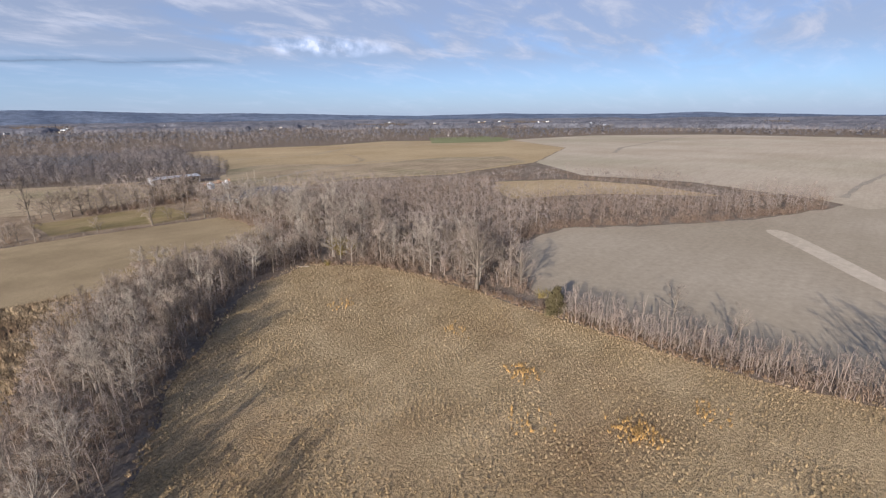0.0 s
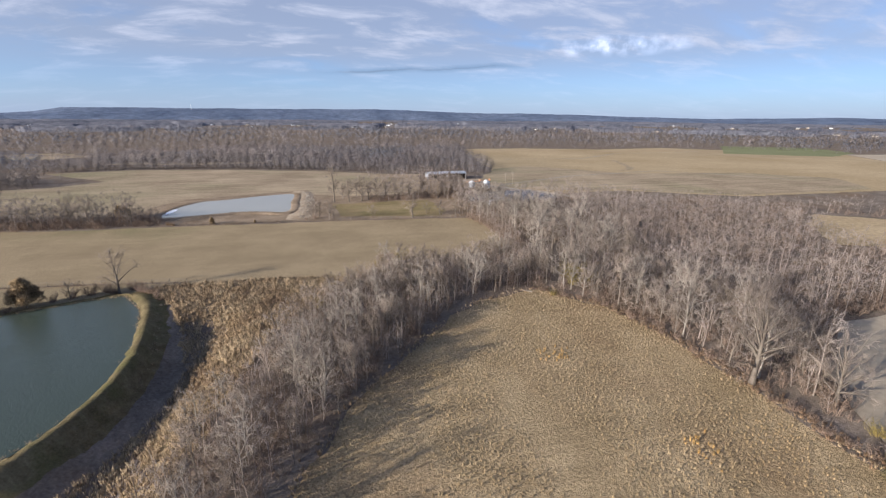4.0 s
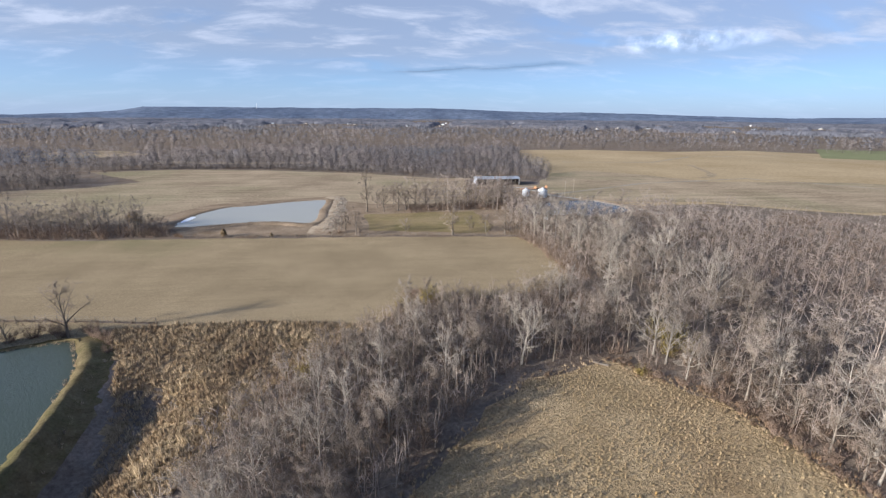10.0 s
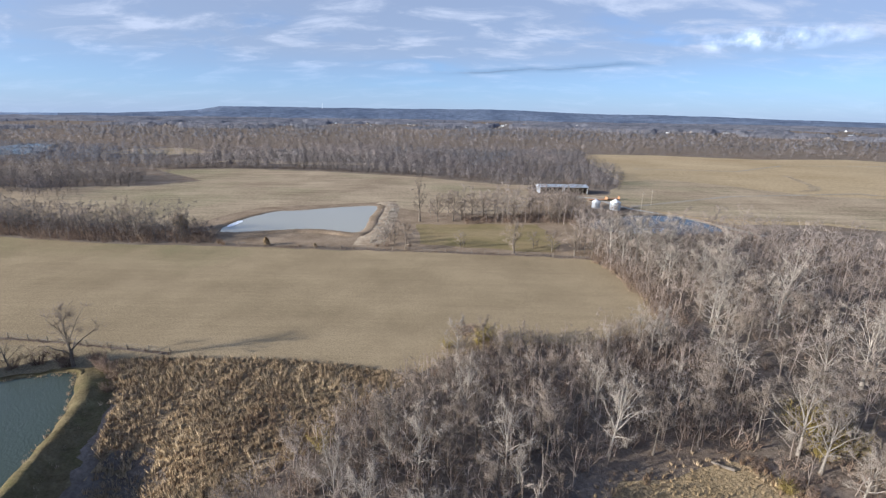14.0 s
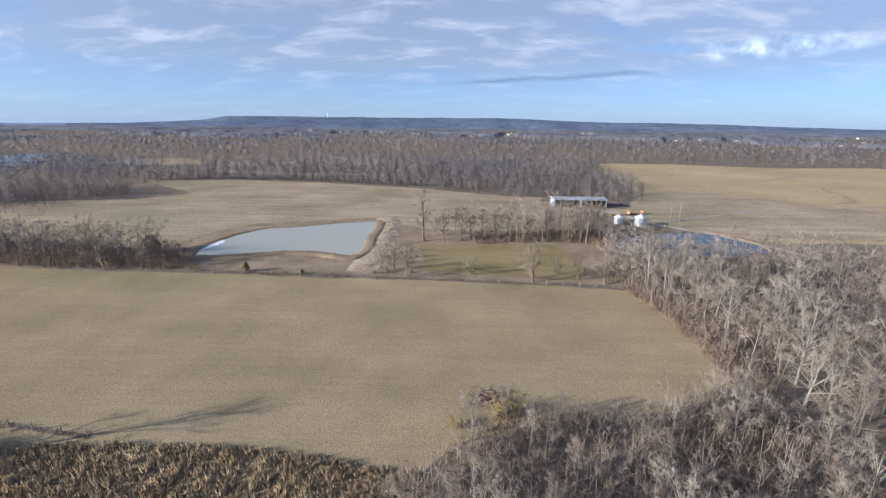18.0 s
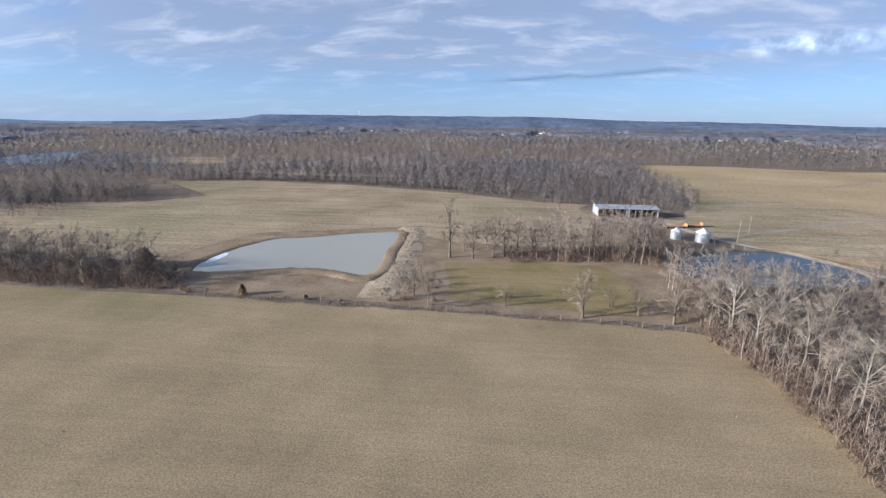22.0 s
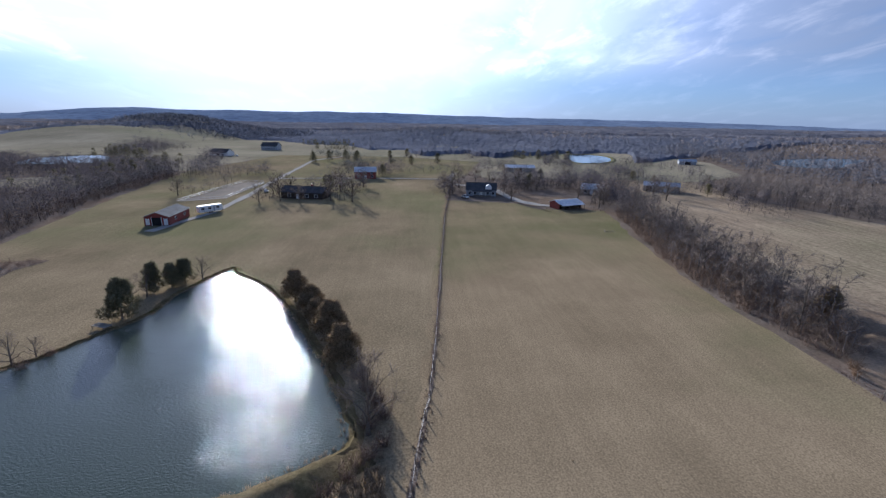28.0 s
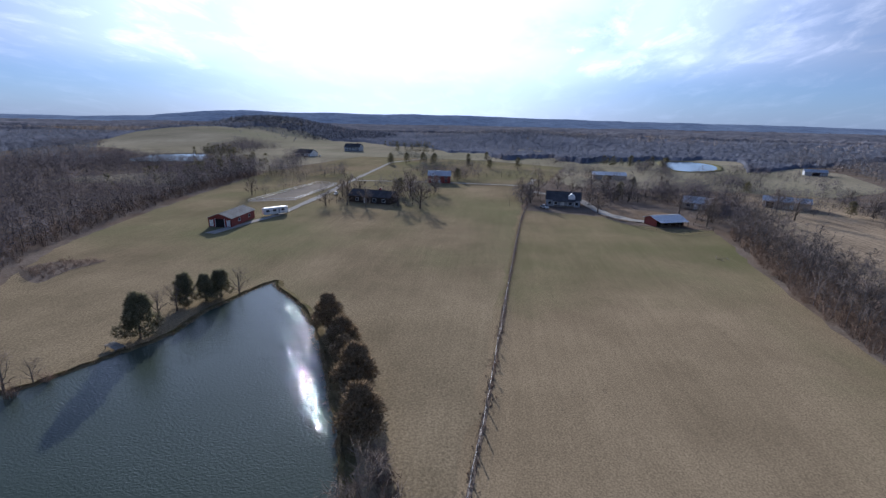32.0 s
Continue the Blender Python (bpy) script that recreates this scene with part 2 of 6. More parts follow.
def water(name, body, ripple=1.2, strength=0.12, rough=0.06):
    """Still water with fine ripples that come and go in patches of wind."""
    mt = bpy.data.materials.new(name)
    mt.use_nodes = True
    n, l = mt.node_tree.nodes, mt.node_tree.links
    bs = n["Principled BSDF"]
    bs.inputs["Base Color"].default_value = (*body, 1)
    bs.inputs["Roughness"].default_value, bs.inputs["IOR"].default_value = rough, 1.33
    co, b = n.new("ShaderNodeTexCoord"), n.new("ShaderNodeBump")
    waves = []
    for scale, detail, stretch in ((ripple, 2.0, (1.0, 0.7, 1)), (ripple * 2.7, 1.0, (0.8, 1.0, 1)), (0.06, 3.0, (1, 1, 1))):
        mp, t = n.new("ShaderNodeMapping"), n.new("ShaderNodeTexNoise")
        mp.inputs["Scale"].default_value, mp.inputs["Rotation"].default_value = stretch, (0, 0, 0.5)
        t.inputs["Scale"].default_value, t.inputs["Detail"].default_value = scale, detail
        l.new(co.outputs["Object"], mp.inputs[0])
        l.new(mp.outputs[0], t.inputs["Vector"])
        waves.append(t.outputs["Fac"])
    both, gust = n.new("ShaderNodeMath"), n.new("ShaderNodeMapRange")
    both.operation = "MULTIPLY_ADD"
    l.new(waves[1], both.inputs[0])
    both.inputs[1].default_value = 0.35
    l.new(waves[0], both.inputs[2])
    gust.inputs["From Min"].default_value, gust.inputs["From Max"].default_value = 0.3, 0.7
    gust.inputs["To Min"].default_value, gust.inputs["To Max"].default_value = strength * 0.55, strength * 1.25
    l.new(waves[2], gust.inputs["Value"])
    l.new(gust.outputs[0], b.inputs["Strength"])
    b.inputs["Distance"].default_value = 0.25
    l.new(both.outputs[0], b.inputs["Height"])
    l.new(b.outputs[0], bs.inputs["Normal"])
    return mt



M = {
    "bank": surface("bank_grass", (0.12, 0.095, 0.05), (0.225, 0.175, 0.095), (0.5, 3.0), bump=0.8, depth=0.2, third=(0.12, 0.115, 0.045)),
    "earth": surface("earth", (0.15, 0.12, 0.092), (0.255, 0.205, 0.16), (0.12, 1.8), bump=0.7, depth=0.3, third=(0.20, 0.135, 0.085), fine_range=(0.6, 1.4)),
    "sedge": surface("sedge", (0.29, 0.212, 0.116), (0.43, 0.322, 0.187), (0.09, 2.2), bump=1.0, depth=0.4, third=(0.25, 0.165, 0.09), streak=0.10, turn=50, fine_range=(0.5, 1.5)),
    "hay": surface("hay", (0.252, 0.191, 0.113), (0.36, 0.275, 0.164), (0.05, 4.2), bump=0.22, depth=0.1, third=(0.18, 0.168, 0.08), west=True, streak=0.05, turn=-5, fine_range=(0.5, 1.5)),
    "pasture": surface("pasture", (0.208, 0.162, 0.096), (0.342, 0.266, 0.16), (0.04, 3.0), bump=0.35, depth=0.12, third=(0.205, 0.192, 0.095), west=True, streak=0.05, turn=-5, fine_range=(0.52, 1.48)),
    "far_pasture": surface("far_pasture", (0.255, 0.222, 0.148), (0.385, 0.335, 0.232), (0.012, 0.6), bump=0.1, third=(0.245, 0.235, 0.14), streak=0.07, turn=20, fine_range=(0.75, 1.25)),
    "lawn": surface("lawn", (0.19, 0.155, 0.07), (0.29, 0.215, 0.115), (0.08, 3.0), bump=0.5, third=(0.34, 0.26, 0.15), streak=0.1, turn=5),
    "stubble": surface("stubble", (0.27, 0.205, 0.135), (0.41, 0.32, 0.21), (0.03, 0.9), bump=0.6, third=(0.235, 0.215, 0.12), streak=0.16, turn=-6, fine_range=(0.6, 1.4)),
    "grain": surface("grain_stubble", (0.35, 0.26, 0.145), (0.46, 0.35, 0.21), (0.012, 0.5), bump=0.3, third=(0.30, 0.24, 0.15), streak=0.07, turn=20),
    "soil": surface("bare_field", (0.312, 0.256, 0.182), (0.40, 0.335, 0.25), (0.012, 0.6), bump=0.15, third=(0.295, 0.26, 0.175), streak=0.035, turn=60, fine_range=(0.85, 1.15)),
    "pale_soil": surface("pale_field", (0.40, 0.325, 0.235), (0.50, 0.42, 0.32), (0.01, 0.4), bump=0.1, third=(0.33, 0.30, 0.20), streak=0.05, turn=15, fine_range=(0.85, 1.15)),
    "green_crop": surface("winter_crop", (0.19, 0.195, 0.10), (0.25, 0.25, 0.135), (0.02, 0.5), bump=0.1, fine_range=(0.85, 1.15)),
    "dirt": surface("pond_dirt", (0.20, 0.145, 0.095), (0.33, 0.25, 0.17), (0.12, 2.0), bump=0.6),
    "clay": surface("dam_clay", (0.30, 0.22, 0.145), (0.46, 0.37, 0.26), (0.25, 2.0), bump=0.7, depth=0.2),
    "gravel": surface("gravel", (0.36, 0.33, 0.28), (0.48, 0.45, 0.39), (0.3, 4.0), bump=0.3),
    "sand": surface("arena_sand", (0.29, 0.25, 0.195), (0.37, 0.32, 0.25), (0.1, 3.0), bump=0.2),
    "bark": surface("bark", (0.13, 0.105, 0.082), (0.26, 0.22, 0.175), (0.8, 5.0), bump=0.6, depth=0.05, obj=0.3),
    "pale_bark": surface("pale_bark", (0.25, 0.215, 0.175), (0.40, 0.355, 0.30), (0.6, 4.0), bump=0.4, depth=0.04, obj=0.2),
    "twig": surface("twigs", (0.20, 0.158, 0.122), (0.33, 0.27, 0.218), (0.25, 1.2), bump=0, obj=0.22, fine_range=(0.7, 1.3)),
    "pale_twig": surface("pale_twigs", (0.27, 0.225, 0.18), (0.39, 0.335, 0.275), (0.25, 1.2), bump=0, obj=0.2, fine_range=(0.7, 1.3)),
    "far_twig": surface("woods_twigs", (0.22, 0.176, 0.145), (0.36, 0.298, 0.25), (0.03, 0.18), bump=0, island=0.22, third=(0.24, 0.175, 0.135)),
    # aerial haze goes into the next two colours: greyer, then bluer
    "wood_haze": surface("hazed_distant_woods", (0.14, 0.122, 0.117), (0.285, 0.25, 0.235), (0.012, 0.12), bump=0, island=0.1, third=(0.15, 0.125, 0.122)),
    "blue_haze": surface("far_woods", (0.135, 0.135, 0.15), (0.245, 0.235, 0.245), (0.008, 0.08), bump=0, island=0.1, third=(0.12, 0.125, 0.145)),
    # woods towards the sun: their haze painted as a blue tint
    "west_haze": surface("hazed_western_woods", (0.12, 0.127, 0.155), (0.205, 0.21, 0.238), (0.008, 0.08), bump=0, island=0.08, third=(0.125, 0.135, 0.165)),
    # twig colour darkened and cooled to imitate trees seen against the sun
    "backlit_twig": surface("backlit_woods", (0.098, 0.088, 0.094), (0.165, 0.145, 0.15), (0.015, 0.12), bump=0, island=0.08, third=(0.115, 0.10, 0.106)),
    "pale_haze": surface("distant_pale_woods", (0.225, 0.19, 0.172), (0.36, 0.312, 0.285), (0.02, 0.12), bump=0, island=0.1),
    # tree tops tinted blue-grey in place of real distance haze
    "canopy": surface("hazed_canopy", (0.125, 0.125, 0.14), (0.235, 0.225, 0.235), (0.004, 0.03), bump=0.9, depth=5, third=(0.10, 0.105, 0.125), fine_range=(0.6, 1.4)),
    "hedge_twig": surface("hedge_twigs", (0.135, 0.117, 0.107), (0.235, 0.203, 0.183), (0.05, 0.4), bump=0, island=0.15),
    "shrub": surface("shrub_twigs", (0.18, 0.125, 0.09), (0.29, 0.212, 0.155), (0.3, 3.0), bump=0, island=0.3, obj=0.2),
    "gold": surface("gold_shrub", (0.21, 0.158, 0.055), (0.32, 0.245, 0.085), (0.5, 3.0), bump=0, island=0.3),
    "tuft": surface("sedge_tufts", (0.31, 0.226, 0.122), (0.45, 0.338, 0.197), (0.09, 2.2), bump=0, island=0.22, third=(0.34, 0.235, 0.115)),
    "gold_tuft": surface("golden_tufts", (0.42, 0.25, 0.085), (0.52, 0.33, 0.13), (0.5, 3.0), bump=0, island=0.3),
    "russet": surface("russet_brush", (0.165, 0.108, 0.066), (0.27, 0.18, 0.11), (0.3, 3.0), bump=0, island=0.35),
    "ice": surface("pond_ice", (0.60, 0.63, 0.66), (0.78, 0.80, 0.82), (0.3, 2.0), rough=0.35, bump=0.1),
    "weed": surface("dead_weeds", (0.26, 0.18, 0.105), (0.46, 0.35, 0.215), (0.18, 2.0), bump=0, island=0.4, third=(0.16, 0.105, 0.07)),
    "cedar": surface("cedar_sprays", (0.14, 0.135, 0.075), (0.29, 0.245, 0.14), (0.4, 3.0), bump=0, island=0.35),
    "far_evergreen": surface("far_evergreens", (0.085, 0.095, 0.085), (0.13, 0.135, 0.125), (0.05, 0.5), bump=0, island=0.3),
    "olive_cedar": surface("olive_cedar_sprays", (0.07, 0.058, 0.032), (0.15, 0.125, 0.066), (0.4, 3.0), bump=0, island=0.4),
    "rust_cedar": surface("rusty_cedar_sprays", (0.20, 0.145, 0.082), (0.36, 0.26, 0.15), (0.4, 3.0), bump=0, island=0.35),
    # distance haze is put into the hills' blue-grey base colour
    "ridge": surface("hazed_far_woodland", (0.095, 0.118, 0.17), (0.165, 0.193, 0.25), (0.004, 0.02), bump=0.8, depth=12, fine_range=(0.6, 1.4)),
    # paler copy of the ridge colour: sunward haze painted in
    "hazy_ridge": surface("haze_tinted_western_ridge", (0.16, 0.205, 0.29), (0.24, 0.29, 0.375), (0.004, 0.02), bump=0.6, depth=12, fine_range=(0.7, 1.3)),
    "white": surface("white_paint", (0.74, 0.74, 0.72), (0.82, 0.82, 0.80), (0.3, 2.0), rough=0.5, bump=0.05),
    "red": surface("barn_red", (0.19, 0.035, 0.028), (0.28, 0.055, 0.042), (0.4, 3.0), rough=0.6, bump=0.1),
    "steel": surface("galvanised_roof", (0.42, 0.44, 0.46), (0.56, 0.58, 0.60), (0.2, 2.0), rough=0.4, bump=0.1, metal=0.5),
    "bin_steel": surface("bin_steel", (0.50, 0.51, 0.52), (0.62, 0.63, 0.64), (0.4, 3.0), rough=0.4, bump=0.05, metal=0.4),
    "shingle": surface("dark_shingle", (0.07, 0.07, 0.075), (0.13, 0.125, 0.125), (0.4, 4.0), rough=0.85, bump=0.3),
    "siding": surface("grey_siding", (0.33, 0.35, 0.38), (0.42, 0.44, 0.47), (0.4, 3.0), rough=0.7, bump=0.1),
    "tan_wall": surface("tan_wall", (0.42, 0.36, 0.28), (0.52, 0.45, 0.36), (0.4, 3.0), rough=0.7, bump=0.1),
    "dark": surface("opening_shade", (0.02, 0.02, 0.022), (0.035, 0.035, 0.038), (0.4, 3.0), bump=0),
    # dark walls of the ranch house; in open sheds, painted interior shade
    "dark_wall_and_shade": surface("dark_walls_and_bay_shade", (0.05, 0.042, 0.036), (0.085, 0.072, 0.06), (0.5, 5.0), bump=0.2, depth=0.02),
    "wood": surface("weathered_wood", (0.20, 0.165, 0.125), (0.33, 0.285, 0.225), (0.5, 6.0), bump=0.3, depth=0.02),
    "wire": surface("wire", (0.20, 0.19, 0.18), (0.28, 0.27, 0.26), (1.0, 6.0), rough=0.5, bump=0, metal=0.6),
    "orange": surface("faded_orange_paint", (0.38, 0.19, 0.085), (0.47, 0.25, 0.12), (0.4, 3.0), rough=0.6, bump=0.1),
    "glass": surface("window_glass", (0.03, 0.035, 0.045), (0.05, 0.055, 0.065), (0.4, 3.0), rough=0.08, bump=0),
    "tyre": surface("tyre_rubber", (0.02, 0.02, 0.02), (0.04, 0.04, 0.04), (1, 6), bump=0.1),
    "stone": surface("pale_stone", (0.30, 0.255, 0.195), (0.45, 0.395, 0.32), (0.5, 4.0), bump=0.3, obj=0.2),
    "pond": water("pond_water", (0.056, 0.07, 0.05), 3.8, 0.29, 0.03),
    "silt": water("silty_water", (0.37, 0.345, 0.27), 1.2, 0.05, 0.2),
    "farm_pond": water("dark_pond_water", (0.03, 0.045, 0.055), 1.2, 0.06, 0.06),
}


# ---- mesh helpers ----
def mesh_of(name, verts, faces, mats, smooth=False):
    """A mesh from an (n, 3) array and rows of vertex numbers that all have the same length."""
    verts, faces = np.asarray(verts, np.float32), np.asarray(faces, np.int32)
    me = bpy.data.meshes.new(name)
    me.vertices.add(len(verts))
    me.vertices.foreach_set("co", verts.ravel())
    k = faces.shape[1]
    me.loops.add(faces.size)
    me.loops.foreach_set("vertex_index", faces.ravel())
    me.polygons.add(len(faces))
    me.polygons.foreach_set("loop_start", np.arange(0, faces.size, k, dtype=np.int32))
    if smooth:
        me.polygons.foreach_set("use_smooth", np.ones(len(faces), bool))
    me.materials.append(mats)
    me.update(calc_edges=True)
    return me


def part(name, data, material, parent, label=""):
    """One mesh object under a thing or a part, from a bmesh or a finished mesh."""
    if isinstance(data, bmesh.types.BMesh):
        me = bpy.data.meshes.new(name)
        data.to_mesh(me)
        data.free()
        me.materials.append(material)
        data = me
    ob = new(name, data)
    ob.parent = parent
    if label:
        tagged(ob, label)
    return ob


def thing(name, label, category, group="", at=(0, 0, 0), rz=0.0):
    e = new(name)
    e.empty_display_size = 0.5
    e.matrix_basis = pose(*at, 0, 0, rz)
    return tagged(e, label, category, group)


def box(bm, x0, x1, y0, y1, z0, z1, bevel=0.0):
    vs = [bm.verts.new((x, y, z)) for z in (z0, z1) for x, y in ((x0, y0), (x1, y0), (x1, y1), (x0, y1))]
    for f in ((3, 2, 1, 0), (4, 5, 6, 7), (0, 1, 5, 4), (1, 2, 6, 5), (2, 3, 7, 6), (3, 0, 4, 7)):
        bm.faces.new([vs[i] for i in f])
    return bm


def rounded(pts, n=8):
    """A closed outline through the given corners, bent smoothly."""
    p = np.array(pts, float)
    out = []
    for i in range(len(p)):
        a, b, c, d = p[i - 1], p[i], p[(i + 1) % len(p)], p[(i + 2) % len(p)]
        for t in np.linspace(0, 1, n, endpoint=False):
            out.append(0.5 * (2 * b + (c - a) * t + (2 * a - 5 * b + 4 * c - d) * t**2 + (3 * b - a - 3 * c + d) * t**3))
    return np.array(out)


def wandering(pts, step=4.0, sway=0.6, seed=1):
    """A closed outline with the given corners, its sides cut short and set a little off line."""
    r = np.random.RandomState(seed)
    p, out = np.array(pts, float), []
    for i in range(len(p)):
        a, b = p[i], p[(i + 1) % len(p)]
        k = max(1, min(80, int(np.hypot(*(b - a)) / step)))
        for j in range(k):
            out.append(a + (b - a) * j / k + (r.normal(0, sway, 2) if j else 0))
    return np.array(out)


def inside(pts, poly):
    x, y = np.asarray(pts)[:, 0], np.asarray(pts)[:, 1]
    p, hit = np.asarray(poly, float), np.zeros(len(x), bool)
    for i in range(len(p)):
        (x0, y0), (x1, y1) = p[i - 1], p[i]
        if y0 != y1:
            hit ^= ((y0 > y) != (y1 > y)) & (x < (x1 - x0) * (y - y0) / (y1 - y0) + x0)
    return hit


def sheet(name, outline, z, material, label, category=""):
    """A flat piece of ground with the given outline."""
    from mathutils.geometry import tessellate_polygon
    v = [Vector((x, y, z)) for x, y in outline]
    tris = tessellate_polygon([v])
    me = mesh_of(name, [tuple(q) for q in v], [t if (v[t[1]] - v[t[0]]).cross(v[t[2]] - v[t[0]]).z > 0 else t[::-1] for t in tris], material)
    return tagged(new(name, me), label, category, kind="structure")


def ribbon(name, line, half, z, material, label, category="", sway=0.15, seed=3):
    """A lane along a line."""
    r = np.random.RandomState(seed)
    p = np.array(line, float)
    q = [p[0]]
    for a, b in zip(p[:-1], p[1:]):
        k = max(1, int(np.hypot(*(b - a)) / 5))
        q += [a + (b - a) * j / k for j in range(1, k + 1)]
    q = np.array(q)
    t = np.gradient(q, axis=0)
    nrm = np.stack([-t[:, 1], t[:, 0]], 1) / np.maximum(np.hypot(*t.T), 1e-6)[:, None]
    w = half * (1 + r.normal(0, sway, len(q)))[:, None]
    v = np.concatenate([np.c_[q - nrm * w, np.full(len(q), z)], np.c_[q + nrm * w, np.full(len(q), z)]])
    m = len(q)
    return tagged(new(name, mesh_of(name, v, [(i, i + 1, m + i + 1, m + i) for i in range(m - 1)], material)), label, category, kind="structure")


def height(x, y):
    """The valley below the pond's dam and the strip of trees; flat elsewhere."""
    x, y = np.asarray(x, float), np.asarray(y, float)
    a, b = np.array((-40.0, -22.0)), np.array((-37.0, 46.0))
    d = b - a
    s = np.clip(((x - a[0]) * d[0] + (y - a[1]) * d[1]) / (d @ d), 0, 1)
    off = np.hypot(x - a[0] - s * d[0], y - a[1] - s * d[1])
    return -3.3 * np.exp(-(off / 6.0) ** 2)


def rise(x, y):
    """Height of the low hills beyond the western farm."""
    z = np.zeros(np.shape(x))
    for at, wide, deep, tall, turn in HILL_TOPS:
        c, q = math.cos(radians(turn)), math.sin(radians(turn))
        u, w = (x - at[0]) * c + (y - at[1]) * q, -(x - at[0]) * q + (y - at[1]) * c
        z = np.maximum(z, tall * (0.5 + 0.5 * np.cos(np.pi * np.minimum(1, np.hypot(u / wide, w / deep)))) - 0.3)
    return z


# ---- ground ----
def build_ground():
    far = [300, 420, 600, 850, 1200, 1700, 2400, 3400, 4900]
    xs = np.array([-v for v in far[::-1]] + list(np.arange(-240, 241, 3.0)) + far)
    gx, gy = np.meshgrid(xs, xs)
    z = height(gx, gy)
    n = len(xs)
    idx = np.arange(n * n).reshape(n, n)
    f = np.stack([idx[:-1, :-1], idx[:-1, 1:], idx[1:, 1:], idx[1:, :-1]], -1).reshape(-1, 4)
    tagged(new("ground", mesh_of("ground", np.c_[gx.ravel(), gy.ravel(), z.ravel()], f, M["earth"], True)),
           "brown winter ground of leaf litter and dead grass", "ground", kind="structure")


build_ground()

# wooded hills on the horizon: heading to the left of +y, height above eye level in degrees
HILLS = [(-180, 0.1), (-120, 0.0), (-89, -0.45), (-79, -0.15), (-75, 0.05), (-70, -0.15), (-54, 0.05), (-43, -0.15), (-36, 0.05), (-26, 0.3),
         (-14, 0.45), (-8, 0.72), (1, 0.72), (9, 0.66), (19, 0.65), (26, 0.65), (28, 0.2), (31, -0.05), (35, -0.25), (43, -0.4), (50, -0.15), (60, 0.1),
         (70, 0.25), (82, 0.42), (92, 0.66), (101, 0.74), (106, 0.66), (115, 0.66), (119, 0.8), (123, 0.6), (128, 0.05), (134, -0.15), (140, -0.1), (180, 0.1)]


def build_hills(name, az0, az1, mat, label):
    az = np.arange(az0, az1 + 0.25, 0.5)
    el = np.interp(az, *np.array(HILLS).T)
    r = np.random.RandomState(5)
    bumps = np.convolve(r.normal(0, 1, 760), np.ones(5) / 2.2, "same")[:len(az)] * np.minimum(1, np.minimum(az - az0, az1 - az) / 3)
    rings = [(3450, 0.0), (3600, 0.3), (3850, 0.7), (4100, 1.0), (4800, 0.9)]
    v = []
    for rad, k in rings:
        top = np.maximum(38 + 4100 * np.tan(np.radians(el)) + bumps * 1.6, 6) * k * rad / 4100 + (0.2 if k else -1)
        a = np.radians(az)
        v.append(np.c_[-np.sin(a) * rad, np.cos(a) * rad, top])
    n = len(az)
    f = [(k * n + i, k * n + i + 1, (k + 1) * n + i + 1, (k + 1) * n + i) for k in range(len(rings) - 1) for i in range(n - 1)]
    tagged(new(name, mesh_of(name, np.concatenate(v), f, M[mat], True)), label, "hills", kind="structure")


build_hills("backdrop_hills", -180, 40, "ridge", "low wooded hills along the horizon, tinted blue-grey for haze")
build_hills("backdrop_hills_west", 40, 180, "hazy_ridge", "hills along the western horizon, tinted pale blue for haze")


def hill(name, at, wide, deep, tall, turn, mat, label):
    n, m = 40, 12
    a = np.arange(n) * 2 * np.pi / n
    c, q = math.cos(radians(turn)), math.sin(radians(turn))
    v = [(*at, tall)]
    for k in range(1, m + 1):
        t = k / m
        u, w = np.cos(a) * wide * t, np.sin(a) * deep * t
        z = tall * (0.5 + 0.5 * math.cos(math.pi * t)) - (0.5 if k == m else 0)
        v += [(at[0] + c * i - q * j, at[1] + q * i + c * j, z) for i, j in zip(u, w)]
    f = [(0, 1 + i, 1 + (i + 1) % n, 1 + (i + 1) % n) for i in range(n)]
    f += [(1 + (k - 1) * n + i, 1 + k * n + i, 1 + k * n + (i + 1) % n, 1 + (k - 1) * n + (i + 1) % n) for k in range(1, m) for i in range(n)]
    bm = bmesh.new()
    vs = [bm.verts.new(p) for p in v]
    for g in f:
        bm.faces.new([vs[i] for i in dict.fromkeys(g)])
    me = bpy.data.meshes.new(name)
    bm.to_mesh(me)
    bm.free()
    me.materials.append(M[mat])
    for p in me.polygons:
        p.use_smooth = True
    tagged(new(name, me), label, "hill", kind="structure")


HILL_TOPS = [((-800, -440), 330, 210, 20, 28), ((-1080, -470), 420, 260, 32, 24), ((-1000, 120), 350, 220, 14, 5)]
for i, (at, wide, deep, tall, turn) in enumerate(HILL_TOPS):
    hill("ground_hill_%d" % (i + 1), at, wide, deep, tall, turn, "far_pasture", "low grassy hill beyond the farm")

HAY = [(-57, 68.5), (-47, 70), (-32, 70), (-17, 69), (-5, 66.5), (0, 72.5), (8, 77.5), (23, 77.5), (43, 86), (45.5, 96), (46, 112), (42, 129), (24, 131.5), (11, 132.5),
       (-9, 134), (-29, 134.5), (-50, 136), (-72, 136.5), (-93, 136.5), (-116, 138), (-145, 143), (-170, 147), (-196, 152), (-200, 125), (-214, 118), (-222, 86),
       (-191, 80), (-124, 74.5), (-89, 72), (-69, 71)]
SEDGE = [(-19, -6), (-10, 12), (6, 32), (20, 46), (35, 49.5), (46, 37), (50, 20), (51, 5), (51, -14), (51, -35), (52, -50), (57, -66), (62, -130), (-70, -130), (-42, -45), (-30, -22)]
